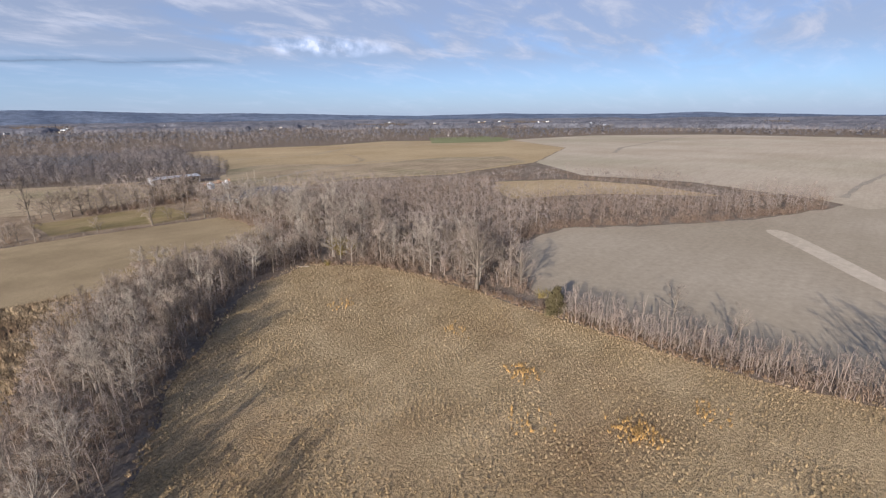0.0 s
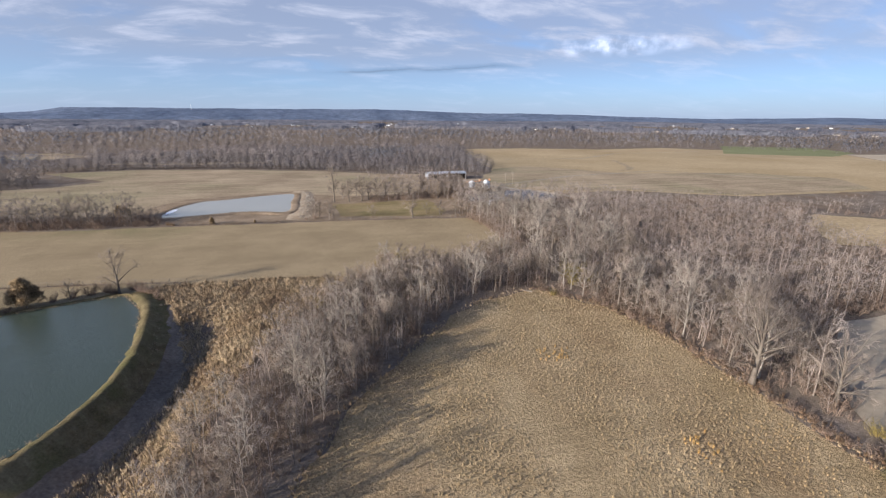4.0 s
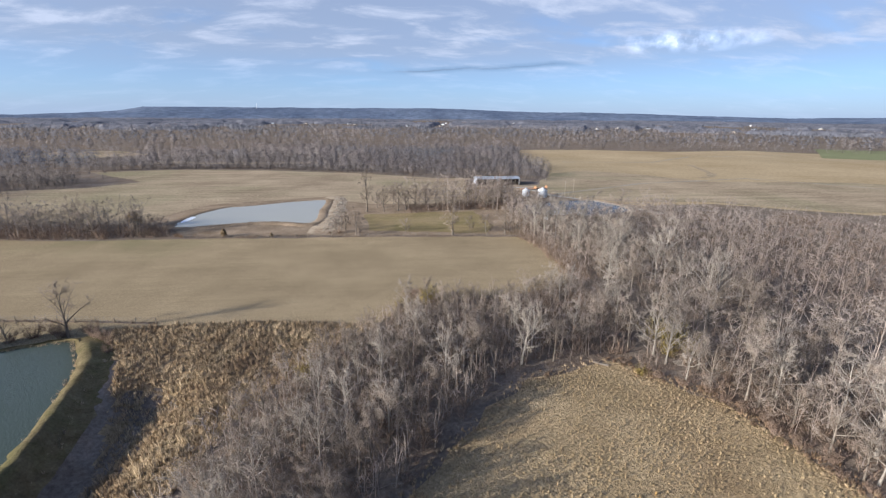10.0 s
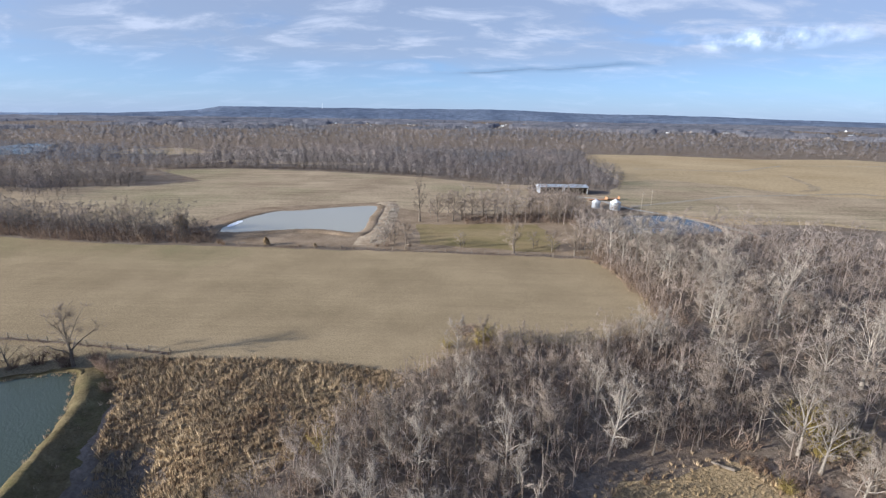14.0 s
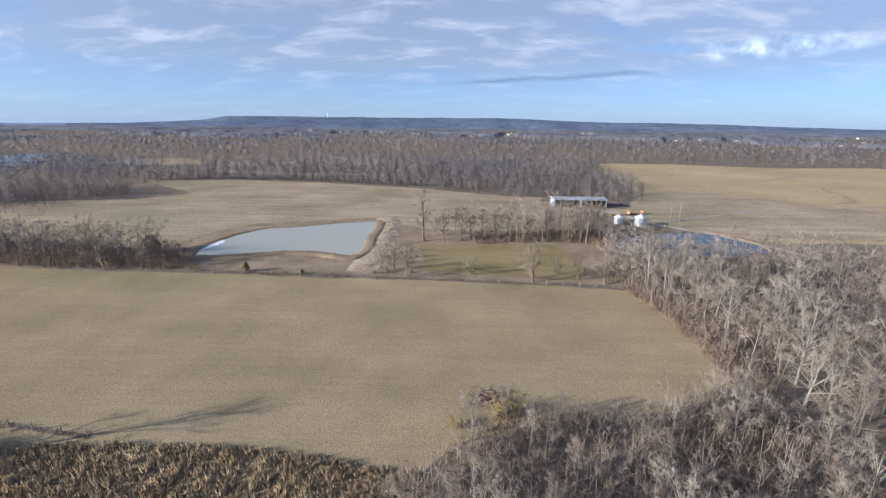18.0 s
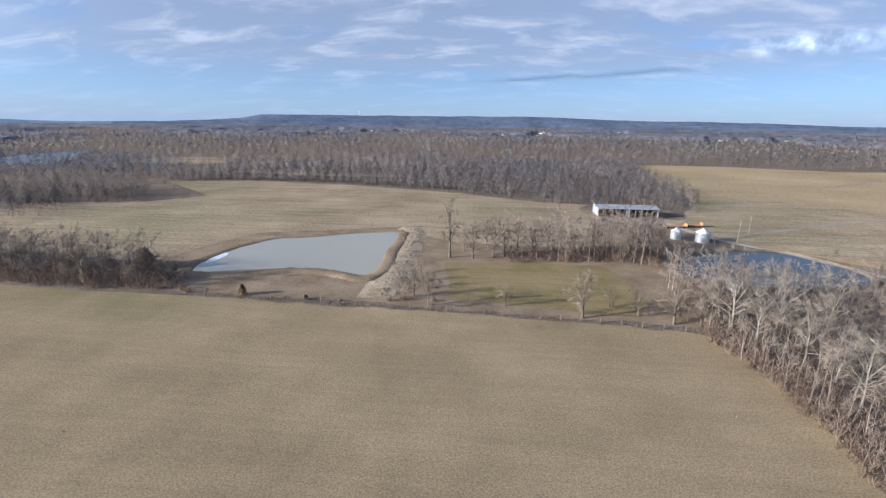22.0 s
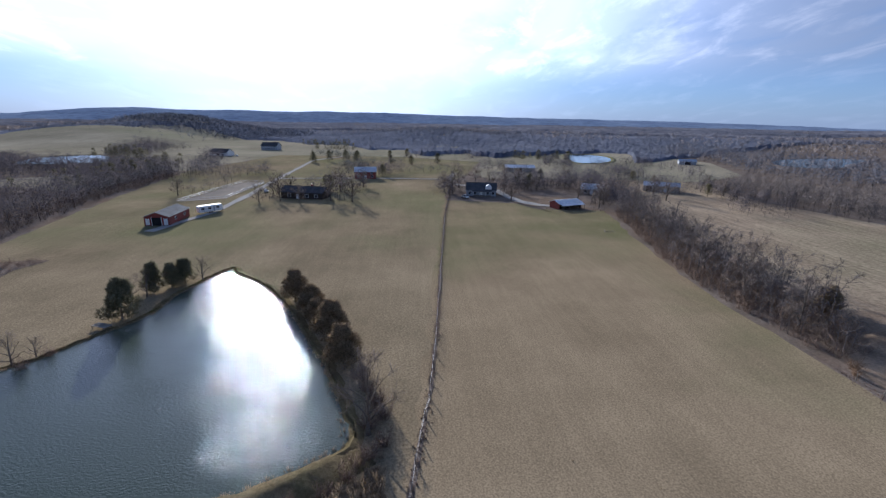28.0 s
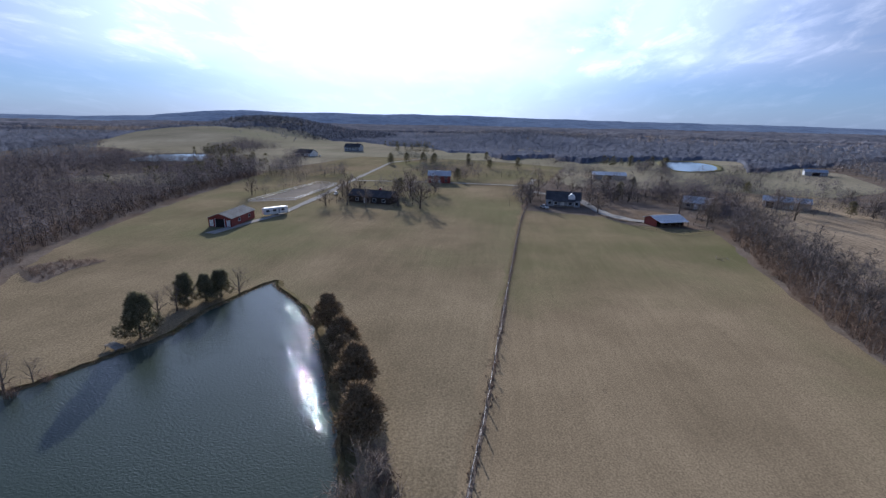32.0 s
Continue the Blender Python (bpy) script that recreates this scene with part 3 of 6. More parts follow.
PASTURE = [(-50, 71.5), (-69, 74), (-124, 78), (-191, 83.5), (-275, 92), (-330, 110), (-420, 130), (-470, 60), (-480, -60), (-330, -80), (-228, -63), (-164, -49), (-137, -42),
           (-109, -26), (-70, -5), (-60, 10), (-56, 40)]
FIELDS = [
    ("field_sedge", SEDGE, "sedge", "tan field of clumped dry sedge grass"),
    ("field_hay", HAY, "hay", "mown tan hay field in winter"),
    ("field_pasture", PASTURE, "pasture", "short brown and green winter pasture"),
    ("field_lawn", [(-12, 170), (34, 173), (37, 146), (32, 136), (-9, 143)], "lawn", "olive green grass plot between trees"),
    ("field_north", [(-300, 200), (-235, 185), (-145, 165), (-88, 158), (-70, 200), (-34, 210), (-10, 192), (30, 190), (44, 235), (44, 262), (51, 275), (27, 279), (-24, 306),
                     (-93, 327), (-156, 334), (-205, 321), (-147, 272), (-165, 250), (-220, 238), (-300, 250)], "stubble", "tan stubble field behind the pond"),
    ("field_east", [(93, 250), (112, 301), (124, 407), (147, 517), (229, 518), (321, 484), (424, 500), (565, 368), (464, 214), (300, 150), (200, 150), (150, 180), (112, 178),
                    (100, 192), (85, 207), (78, 240)], "grain", "pale golden grain stubble field"),
    ("field_bare", [(58, -8), (66, 4), (88, 19), (116, 19), (140, -2), (173, -26), (218, -45), (276, -61), (700, -70), (700, -400), (62, -400), (62, -66), (55, -35), (55, -14)],
     "soil", "grey-brown harvested bare field"),
    ("field_inner", [(150, 66), (170, 92), (192, 106), (226, 80), (235, 36), (222, -6), (205, 20), (190, 42)], "grain", "pale field enclosed by woods"),
    ("field_far_east", [(300, 148), (464, 213), (566, 366), (760, 330), (900, 180), (900, -90), (276, -90), (225, -56), (240, -40), (262, 20), (250, 80)], "pale_soil", "pale harvested field in the distance"),
    ("field_west", [(-478, -60), (-330, -82), (-360, -150), (-430, -260), (-560, -420), (-760, -560), (-900, -420), (-860, -150), (-760, 60), (-640, 200), (-560, 330), (-430, 350), (-330, 310),
                    (-290, 255), (-300, 200), (-300, 120), (-330, 112), (-420, 132), (-470, 62)], "far_pasture", "rolling winter pasture beyond the farms"),
]
for i, (nm, pts, mt, lab) in enumerate(FIELDS):
    sheet(nm, wandering(pts, 4, 0.5, i), 0.03 + 0.012 * i, M[mt], lab, "field")
sheet("field_south", wandering([(-243, -97), (-306, -121), (-303, -146), (-262, -172), (-246, -160), (-256, -130)], 5, 0.8, 53), 0.15, M["far_pasture"], "tan winter field behind the southern woods", "field")
sheet("ground_margin", wandering([(-15, 136), (45, 132.5), (58, 158), (110, 158), (114, 178), (88, 208), (80, 240), (44, 262), (30, 206), (-14, 201), (-18, 170)], 4, 0.6, 31), 0.024, M["dirt"], "rough brown ground round the lawn and pond", "rough grass")
sheet("field_waterway", rounded([(157, -33), (159, -39), (134, -55), (112, -68), (90, -86), (92, -78), (113, -61), (138, -45)], 5), 0.16, M["pale_soil"], "pale tan grass waterway across the bare field", "field")


def draped(name, poly, step, lift, material, label):
    """A sheet that follows the lie of the land, cut to an outline by its squares."""
    p = np.array(poly, float)
    (x0, y0), (x1, y1) = p.min(0), p.max(0)
    gx, gy = np.meshgrid(np.arange(x0, x1 + step, step), np.arange(y0, y1 + step, step))
    z = height(gx, gy) + lift
    n = gx.shape[1]
    i = np.arange(gx.size).reshape(gx.shape)[:-1, :-1].ravel()
    wob = np.random.RandomState(12).normal(0, 0.35, (len(i), 2))
    i = i[inside(np.c_[gx.ravel()[i], gy.ravel()[i]] + step / 2 + wob, p)]
    me = mesh_of(name, np.c_[gx.ravel(), gy.ravel(), z.ravel()], np.stack([i, i + 1, i + n + 1, i + n], -1), material, True)
    return tagged(new(name, me), label, "field", kind="structure")


ROUGH = [(-55, 69.5), (-37, 71), (-24, 70.5), (-4, 67), (-12, 58), (-22, 42), (-27, 20), (-30, 0), (-36, -20), (-52, -16), (-42, 8), (-37.5, 22), (-37.5, 34), (-42, 48), (-48, 60)]
draped("field_rough", ROUGH, 1.0, 0.06, M["sedge"], "rough ground of dead weeds below the dam")


# ---- ponds ----
def pond(name, outline, mat, level, bank, bank_mat, label, bank_label, rise=0.45, seed=1):
    r = np.random.RandomState(seed)
    p = rounded(outline, 9)
    area = np.sum(p[:, 0] * np.roll(p[:, 1], -1) - np.roll(p[:, 0], -1) * p[:, 1])
    if area < 0:
        p = p[::-1]
    t = np.roll(p, -1, 0) - np.roll(p, 1, 0)
    out = np.stack([t[:, 1], -t[:, 0]], 1) / np.maximum(np.hypot(*t.T), 1e-6)[:, None]
    p = p + out * r.normal(0, 0.12, (len(p), 1))
    sheet(name, p + out * 0.35, level, mat, label, "pond")["kind"] = "structure"
    rings = []
    for d, z in ((-0.6, level - 0.3), (0.0, level + 0.04), (0.7, level + rise * 0.7), (bank * 0.6, level + rise), (bank, level + rise * 0.8), (bank + 1.0, 0.02)):
        zz = z + r.normal(0, 0.05, len(p)) * (0.1 < z)
        rings.append(np.c_[p + out * (d * (1 + r.normal(0, 0.07, (len(p), 1)))), zz])
    n = len(p)
    f = [(k * n + i, (k + 1) * n + i, (k + 1) * n + (i + 1) % n, k * n + (i + 1) % n) for k in range(len(rings) - 1) for i in range(n)]
    tagged(new(name + "_bank", mesh_of(name + "_bank", np.concatenate(rings), f, M[bank_mat], True)), bank_label, "bank", kind="structure")


def dam(name, line, crest, top, slope_in, slope_out, mat, label, seed=2):
    """A raised earth bank along a line; slope_out lies to the right of the way."""
    r = np.random.RandomState(seed)
    p = np.array(line, float)
    q = []
    for i in range(len(p) - 1):
        a, b, c, d = p[max(i - 1, 0)], p[i], p[i + 1], p[min(i + 2, len(p) - 1)]
        for t in np.linspace(0, 1, 8, endpoint=False):
            q.append(0.5 * (2 * b + (c - a) * t + (2 * a - 5 * b + 4 * c - d) * t**2 + (3 * b - a - 3 * c + d) * t**3))
    q = np.array(q + [p[-1]])
    t = np.gradient(q, axis=0)
    right = np.stack([t[:, 1], -t[:, 0]], 1) / np.hypot(*t.T)[:, None]
    ends = np.clip(np.minimum(np.arange(len(q)), np.arange(len(q))[::-1]) / 4, 0.05, 1)
    rows = []
    for d, z in ((-crest / 2 - slope_in, -0.2), (-crest / 2, top), (crest / 2, top), (crest / 2 + slope_out * 0.4, None), (crest / 2 + slope_out, None)):
        xy = q + right * (d + r.normal(0, 0.18, (len(q), 1)))
        g = height(*xy.T)
        zz = g + (top * 0.15 if abs(d) < crest / 2 + slope_out * 0.7 else -0.05) if z is None else z * ends + r.normal(0, 0.06, len(q))
        rows.append(np.c_[xy, zz])
    n = len(q)
    f = [(k * n + i, k * n + i + 1, (k + 1) * n + i + 1, (k + 1) * n + i) for k in range(4) for i in range(n - 1)]
    tagged(new(name, mesh_of(name, np.concatenate(rows), f, M[mat])), label, "dam", kind="structure")


POND1 = [(-121, 28), (-118.5, 30.5), (-109.5, 40), (-99, 47), (-86, 54), (-75, 59.5), (-65, 63.5), (-58, 65), (-52, 57), (-48.5, 46), (-46.5, 36), (-46, 26), (-48, 16), (-52, 9), (-60, 5), (-70, 8),
         (-77, 15), (-86, 20), (-95, 24), (-105, 24)]
POND2 = [(-78, 153), (-79, 170), (-72, 187), (-62, 191), (-47, 199), (-34, 203), (-31, 198), (-31, 180), (-30, 161), (-32.5, 155), (-41, 158), (-50, 159), (-62, 156)]
POND3 = [(53, 168), (61, 183), (78, 192), (94, 193), (101, 183), (103, 172), (98, 164), (77, 158), (60, 160)]
bare_earth = sheet("ground_dirt", rounded([(-92, 148), (-60, 138.5), (-28, 138), (-13, 139), (-14, 175), (-17, 214), (-36, 212), (-64, 201), (-80, 196), (-90, 175)], 5), 0.1, M["dirt"],
      "brown bare earth round the silty pond", "bare earth")
for v in bare_earth.data.vertices:   # its eastern rim lies level with the rough ground
    v.co.z = 0.03 if v.co.x > -22 else v.co.z
pond("pond_west", POND1, M["pond"], 0.25, 0.8, "bank", "dark green farm pond with wind ripples", "low weedy pond bank", rise=0.28, seed=4)
pond("pond_silt", POND2, M["silt"], 0.28, 3.5, "dirt", "pale grey silty pond", "bare brown pond bank", rise=0.3, seed=5)
pond("pond_farm", POND3, M["farm_pond"], 0.2, 1.0, "earth", "dark blue farmyard pond", "grassy pond bank", seed=6)
pond("pond_far_west", [(-420, 219), (-430, 252), (-486, 275), (-522, 268), (-512, 240)], M["farm_pond"], 0.3, 4.0, "pasture", "pale lake in the distance", "grassy lake bank", seed=7)
pond("pond_stream", [(-384, 408), (-396, 452), (-430, 492), (-470, 548), (-496, 542), (-482, 470), (-446, 425), (-410, 402)], M["farm_pond"], 0.3, 4.0, "dirt", "pale backwater beyond the northern field", "muddy bank", seed=9)
pond("pond_far_south", [(-370, -219), (-387, -170), (-455, -213), (-427, -245)], M["farm_pond"], 0.3, 4.0, "pasture", "pale pond beyond the woods", "grassy pond bank", seed=8)
dam("dam_west", [(-57.6, 67), (-50.9, 57.6), (-47.3, 45.8), (-45.2, 35.8), (-44.6, 26), (-46.5, 15.5), (-50.6, 7), (-58.5, 2.2)][::-1], 1.1, 1.05, 1.4, 3.6, "bank", "grassy earth dam of the pond")
dam("dam_silt", [(-25, 140), (-24.5, 160), (-25, 185), (-27, 207), (-33, 211)][::-1], 3.0, 0.5, 4.5, 6.5, "clay", "raw clay earth dam with pale rocks")


# ---- trees ----
def tube(path, radii, sides):
    """A tapered tube along a path; it ends in a point where the last radius is nought."""
    path, k = np.asarray(path, float), len(path)
    t = np.gradient(path, axis=0)
    t /= np.linalg.norm(t, axis=1)[:, None] + 1e-9
    ref = np.array((1.0, 0, 0)) if abs(t[0, 2]) > 0.8 else np.array((0, 0, 1.0))
    u = np.cross(t, ref)
    u /= np.linalg.norm(u, axis=1)[:, None] + 1e-9
    w = np.cross(t, u)
    a = np.arange(sides) * 2 * np.pi / sides
    v = path[:, None] + np.asarray(radii)[:, None, None] * (np.cos(a)[None, :, None] * u[:, None] + np.sin(a)[None, :, None] * w[:, None])
    f = []
    for i in range(k - 1):
        for j in range(sides):
            p, q = i * sides + j, i * sides + (j + 1) % sides
            f += [(p, q, q + sides), (p, q + sides, p + sides)]
    return v.reshape(-1, 3), np.array(f)


def spikes(base, tip, r):
    """Thin three-sided spikes from base to tip, all in one array."""
    base, tip = np.asarray(base, float), np.asarray(tip, float)
    d = tip - base
    d /= np.linalg.norm(d, axis=1)[:, None] + 1e-9
    ref = np.where(np.abs(d[:, 2:3]) > 0.8, np.array([[1.0, 0, 0]]), np.array([[0, 0, 1.0]]))
    u = np.cross(d, ref)
    u /= np.linalg.norm(u, axis=1)[:, None] + 1e-9
    w = np.cross(d, u)
    r = np.broadcast_to(np.asarray(r, float), (len(base),))[:, None]
    v = np.stack([base + r * (math.cos(a) * u + math.sin(a) * w) for a in (0, 2.1, 4.2)] + [tip], 1).reshape(-1, 3)
    o = np.arange(len(base))[:, None] * 4
    f = np.concatenate([o + np.array([[0, 1, 3]]), o + np.array([[1, 2, 3]]), o + np.array([[2, 0, 3]])])
    return v, f


def joined(pieces):
    v, f, n = [], [], 0
    for a, b in pieces:
        v.append(a)
        f.append(b + n)
        n += len(a)
    return np.concatenate(v), np.concatenate(f)


def fan_tree(seed, h=13.0, spread=4.5, limbs=9, boughs=60, sprays=230, twigs=1000, fork=0.3, thick=0.15, sides=6, twig_r=0.019, twig_len=1.2, lean=0.4, upright=0.55):
    """A bare tree: a forking trunk whose limbs rise and arch outwards, dividing into boughs, sprays and twigs."""
    r = np.random.RandomState(seed)
    top = np.array((r.normal(0, lean), r.normal(0, lean), h * 0.8))
    z = np.linspace(0, 1, 6)
    trunk = z[:, None] * top + np.c_[np.sin(z * 5 + r.rand() * 6), np.cos(z * 4 + r.rand() * 6), z * 0] * 0.012 * h * z[:, None]
    rad = thick * (1 - z) ** 0.75 + 0.012
    rad[0] *= 1.4
    wood = [tube(trunk, rad, sides)]
    a = r.rand() * 6.28 + np.arange(limbs) * 2.4 + r.normal(0, 0.3, limbs)
    up = (np.arange(limbs) + r.rand(limbs)) / limbs
    phi = np.radians(-20 + 98 * up ** 0.9)
    k = r.uniform(0.72, 1.02, limbs)
    tip = np.c_[np.cos(a) * np.cos(phi) * spread * k, np.sin(a) * np.cos(phi) * spread * k, h * (upright + (1 - upright) * np.sin(phi) * k)]
    s = np.clip(fork + (0.85 - fork) * up * r.uniform(0.55, 1.0, limbs), fork, 0.9)
    base = np.stack([np.interp(s, z, trunk[:, c]) for c in range(3)], 1)
    tip[:, :2] += base[:, :2]
    bend = base + (tip - base) * np.array((0.45, 0.45, 0.58)) + r.normal(0, 0.05, (limbs, 3)) * spread
    q = np.linspace(0, 1, 5)
    lines = (1 - q)[None, :, None] ** 2 * base[:, None] + 2 * (q * (1 - q))[None, :, None] * bend[:, None] + (q ** 2)[None, :, None] * tip[:, None]
    lines[:, 1:4] += r.normal(0, 0.022, (limbs, 3, 3)) * spread
    r0 = np.interp(s, z, rad) * r.uniform(0.42, 0.62, limbs)
    for line, w in zip(lines, r0):
        wood.append(tube(line, w * (1 - q) ** 0.85 + 0.008, 4 if sides > 3 else 3))

    def off(feet, along, length, sway, rise_by):
        d = along + r.normal(0, sway, feet.shape) + np.array((0, 0, rise_by))
        d /= np.linalg.norm(d, axis=1)[:, None] + 1e-9
        return feet + d * length[:, None], d

    n = r.randint(0, limbs, boughs)
    e = r.uniform(0.22, 1.0, boughs)
    m = np.minimum((e * 4).astype(int), 3)
    f = (e * 4 - m)[:, None]
    b0 = lines[n, m] * (1 - f) + lines[n, m + 1] * f
    d0 = lines[n, m + 1] - lines[n, m]
    d0 /= np.linalg.norm(d0, axis=1)[:, None] + 1e-9
    ln = spread * r.uniform(0.22, 0.46, boughs) * (1.2 - 0.5 * e)
    b1, bd = off(b0, d0, ln, 0.62, 0.0)
    crown = [spikes(b0, b1, np.maximum(0.3 * r0[n] * (1.15 - 0.7 * e), twig_r * 1.4))]
    k = r.randint(0, boughs, sprays)
    e = r.uniform(0.15, 1.0, (sprays, 1))
    s0 = b0[k] + (b1[k] - b0[k]) * e
    s1, sd = off(s0, bd[k], ln[k] * r.uniform(0.35, 0.8, sprays), 0.62, 0.05)
    crown.append(spikes(s0, s1, twig_r * 1.35))
    k = r.randint(0, sprays, twigs)
    t0 = s0[k] + (s1[k] - s0[k]) * r.uniform(0.1, 1.0, (twigs, 1))
    t1, _ = off(t0, sd[k], twig_len * r.uniform(0.45, 1.1, twigs), 0.68, 0.15)
    crown.append(spikes(t0, t1, twig_r))
    return joined(wood), joined(crown)


def wood_tree(seed, **spec):
    """A lighter bare tree for the depth of the woods, as one array."""
    return joined(fan_tree(seed, sides=3, **spec))


def puff_tree(seed, h=11.0, wide=3.4, twigs=34, twig_r=0.09, ln=1.7, low=0.12):
    """A bare tree seen from afar: a slim trunk in a rounded haze of twigs."""
    r = np.random.RandomState(seed)
    d = r.normal(0, 1, (twigs, 3))
    d /= np.linalg.norm(d, axis=1)[:, None]
    mid = np.array((0, 0, h * (0.5 + low * 0.5)))
    size = np.array((wide, wide, h * (0.5 - low * 0.5))) * r.uniform(0.45, 0.95, (twigs, 1))
    p = mid + d * size
    e = d + np.array((0, 0, 0.12)) + r.normal(0, 0.5, (twigs, 3))
    e /= np.linalg.norm(e, axis=1)[:, None]
    q = p + e * ln * r.uniform(0.5, 1.0, (twigs, 1))
    q[:, 2] = np.maximum(q[:, 2], 0.3)
    return joined([spikes([(0, 0, 0)], [(r.normal(0, 0.3), r.normal(0, 0.3), h * 0.8)], h * 0.007), spikes(p - e * ln * 0.3, q, twig_r)])


def cedar_tree(seed, h=7.0, wide=2.4, sprays=900):
    """A dense evergreen: trunk, and a crown of sprays gathered in ragged lobes."""
    r = np.random.RandomState(seed)
    z = np.linspace(0, 1, 5)
    wood = tube(np.c_[z * 0, z * 0, z * h * 0.9], 0.17 * (1.05 - z), 6)
    lobes = 36
    s = np.sort(r.uniform(0.2, 0.93, lobes))
    a = np.arange(lobes) * 2.4 + r.normal(0, 0.4, lobes)
    prof = np.minimum(1, 0.35 + s * 3) * (1.02 - s) ** 0.6
    rad = wide * prof * r.uniform(0.3, 0.8, lobes)
    c = np.c_[np.cos(a) * rad, np.sin(a) * rad, h * s]
    k = r.randint(0, lobes, sprays)
    d = r.normal(0, 1, (sprays, 3))
    d /= np.linalg.norm(d, axis=1)[:, None]
    p = c[k] + d * np.array((0.36, 0.36, 0.32)) * wide * r.uniform(0.5, 1.0, (sprays, 1)) * (1.2 - 0.7 * s[k])[:, None]
    p[:, 2] = np.clip(p[:, 2], h * 0.07, h)
    e = d + np.array((0, 0, 0.35)) + r.normal(0, 0.4, (sprays, 3))
    e /= np.linalg.norm(e, axis=1)[:, None]
    ln = r.uniform(0.2, 0.55, (sprays, 1)) * h / 7
    return wood, spikes(p - e * ln * 0.4, p + e * ln, (0.075 if sprays > 1000 else 0.13) * h / 7)


def shrub_arrays(seed, h=2.0, wide=1.6, stems=90, rr=0.02):
    r = np.random.RandomState(seed)
    n0 = stems // 3
    a = r.rand(n0) * 6.28
    b0 = np.c_[np.cos(a), np.sin(a), 0 * a] * r.uniform(0, 0.35, (n0, 1)) * wide
    t0 = b0 + np.c_[np.cos(a) * wide * r.uniform(0.1, 0.75, n0), np.sin(a) * wide * r.uniform(0.1, 0.75, n0), h * r.uniform(0.5, 1.0, n0)]
    k = r.randint(0, n0, stems - n0)
    b1 = b0[k] + (t0[k] - b0[k]) * r.uniform(0.25, 0.95, (len(k), 1))
    t1 = b1 + (r.normal(0, 1, (len(k), 3)) * 0.32 + np.array((0, 0, 0.35))) * h * 0.6
    return spikes(np.concatenate([b0, b1]), np.concatenate([t0, t1]), rr)


def scattered(shapes, places, seed, grow=(0.8, 1.2), crowns=False):
    """Copies of shapes set down at places, joined into one array; crowns: with normals that round each crown."""
    r = np.random.RandomState(seed)
    vs, fs, ns, n = [], [], [], 0
    which = r.randint(0, len(shapes), len(places))
    for k, (v, f) in enumerate(shapes):
        pl = np.asarray(places)[which == k]
        if not len(pl):
            continue
        m = len(pl)
        a, s = r.rand(m) * 6.28, r.uniform(*grow, m)
        sz = s * r.uniform(0.85, 1.15, m)
        c, q = np.cos(a)[:, None], np.sin(a)[:, None]
        x = (v[None, :, 0] * c - v[None, :, 1] * q) * s[:, None] + pl[:, 0:1]
        y = (v[None, :, 0] * q + v[None, :, 1] * c) * s[:, None] + pl[:, 1:2]
        zz = v[None, :, 2] * sz[:, None] + (height(pl[:, 0], pl[:, 1]) + rise(pl[:, 0], pl[:, 1]))[:, None]
        vs.append(np.stack([x, y, zz], -1).reshape(-1, 3))
        fs.append((f[None] + (np.arange(m) * len(v))[:, None, None]).reshape(-1, 3) + n)
        n += m * len(v)
        if crowns:
            d = v - np.array((0, 0, v[:, 2].max() * 0.42))
            d = d / np.array((np.abs(v[:, 0]).max(), np.abs(v[:, 1]).max(), v[:, 2].max() * 0.5)) + np.array((0, 0, 0.55))
            d /= np.linalg.norm(d, axis=1)[:, None] + 1e-9
            ns.append(np.stack([d[None, :, 0] * c - d[None, :, 1] * q, d[None, :, 0] * q + d[None, :, 1] * c, np.repeat(d[None, :, 2], m, 0)], -1).reshape(-1, 3))
    out = (np.concatenate(vs), np.concatenate(fs))
    return (*out, np.concatenate(ns)) if crowns else out


def spread_in(poly, gap, seed, jitter=0.45):
    """Places about gap apart inside an outline."""
    r = np.random.RandomState(seed)
    p = np.asarray(poly, float)
    (x0, y0), (x1, y1) = p.min(0), p.max(0)
    gx, gy = np.meshgrid(np.arange(x0, x1, gap), np.arange(y0, y1, gap))
    q = np.stack([gx.ravel(), gy.ravel()], 1)
    q[:, 0] += (np.arange(len(q)) // gx.shape[1] % 2) * gap / 2
    q += r.uniform(-jitter, jitter, q.shape) * gap
    return q[inside(q, p)]


def stuff(name, arrays, mat, label, category, smooth=False):
    me = mesh_of(name, *arrays[:2], M[mat], smooth or len(arrays) > 2)
    if len(arrays) > 2:
        me.normals_split_custom_set_from_vertices(arrays[2])
    return tagged(new(name, me), label, category, kind="stuff")


# outlines of the woods
STRIP = [(-32, -40), (-34, -10), (-29, 8), (-25, 28), (-17, 52), (-5, 64), (1, 73), (9, 77.5), (23, 77), (43, 85), (48, 62), (38, 50), (24, 50), (17, 47), (3, 31), (-12, 11), (-21, -6), (-27, -24)]
WOODS = [(39, 49), (48, 36), (52, 20), (53, 4), (57, -6), (66, 5), (88, 21), (116, 21), (141, 0), (174, -24), (212, -44), (246, -43), (240, -15), (220, -9), (203, 18), (188, 40), (148, 64), (170, 95), (193, 109), (229, 82),
         (238, 34), (248, 10), (258, 40), (240, 85), (205, 110), (165, 135), (125, 155), (106, 163), (98, 160), (77, 155), (60, 157), (50, 160), (44, 133), (48, 114), (47, 96), (45, 87), (50, 62)]
HEDGE_E = [(51, -14), (56, -12), (57, -35), (60, -66), (66, -110), (61, -110), (56, -66), (52, -48), (51, -33)]
ROW = [(6, 171.5), (24, 174), (37, 176), (50, 172), (56, 186), (58, 198), (50, 210), (40, 200), (24, 188), (7, 181)]
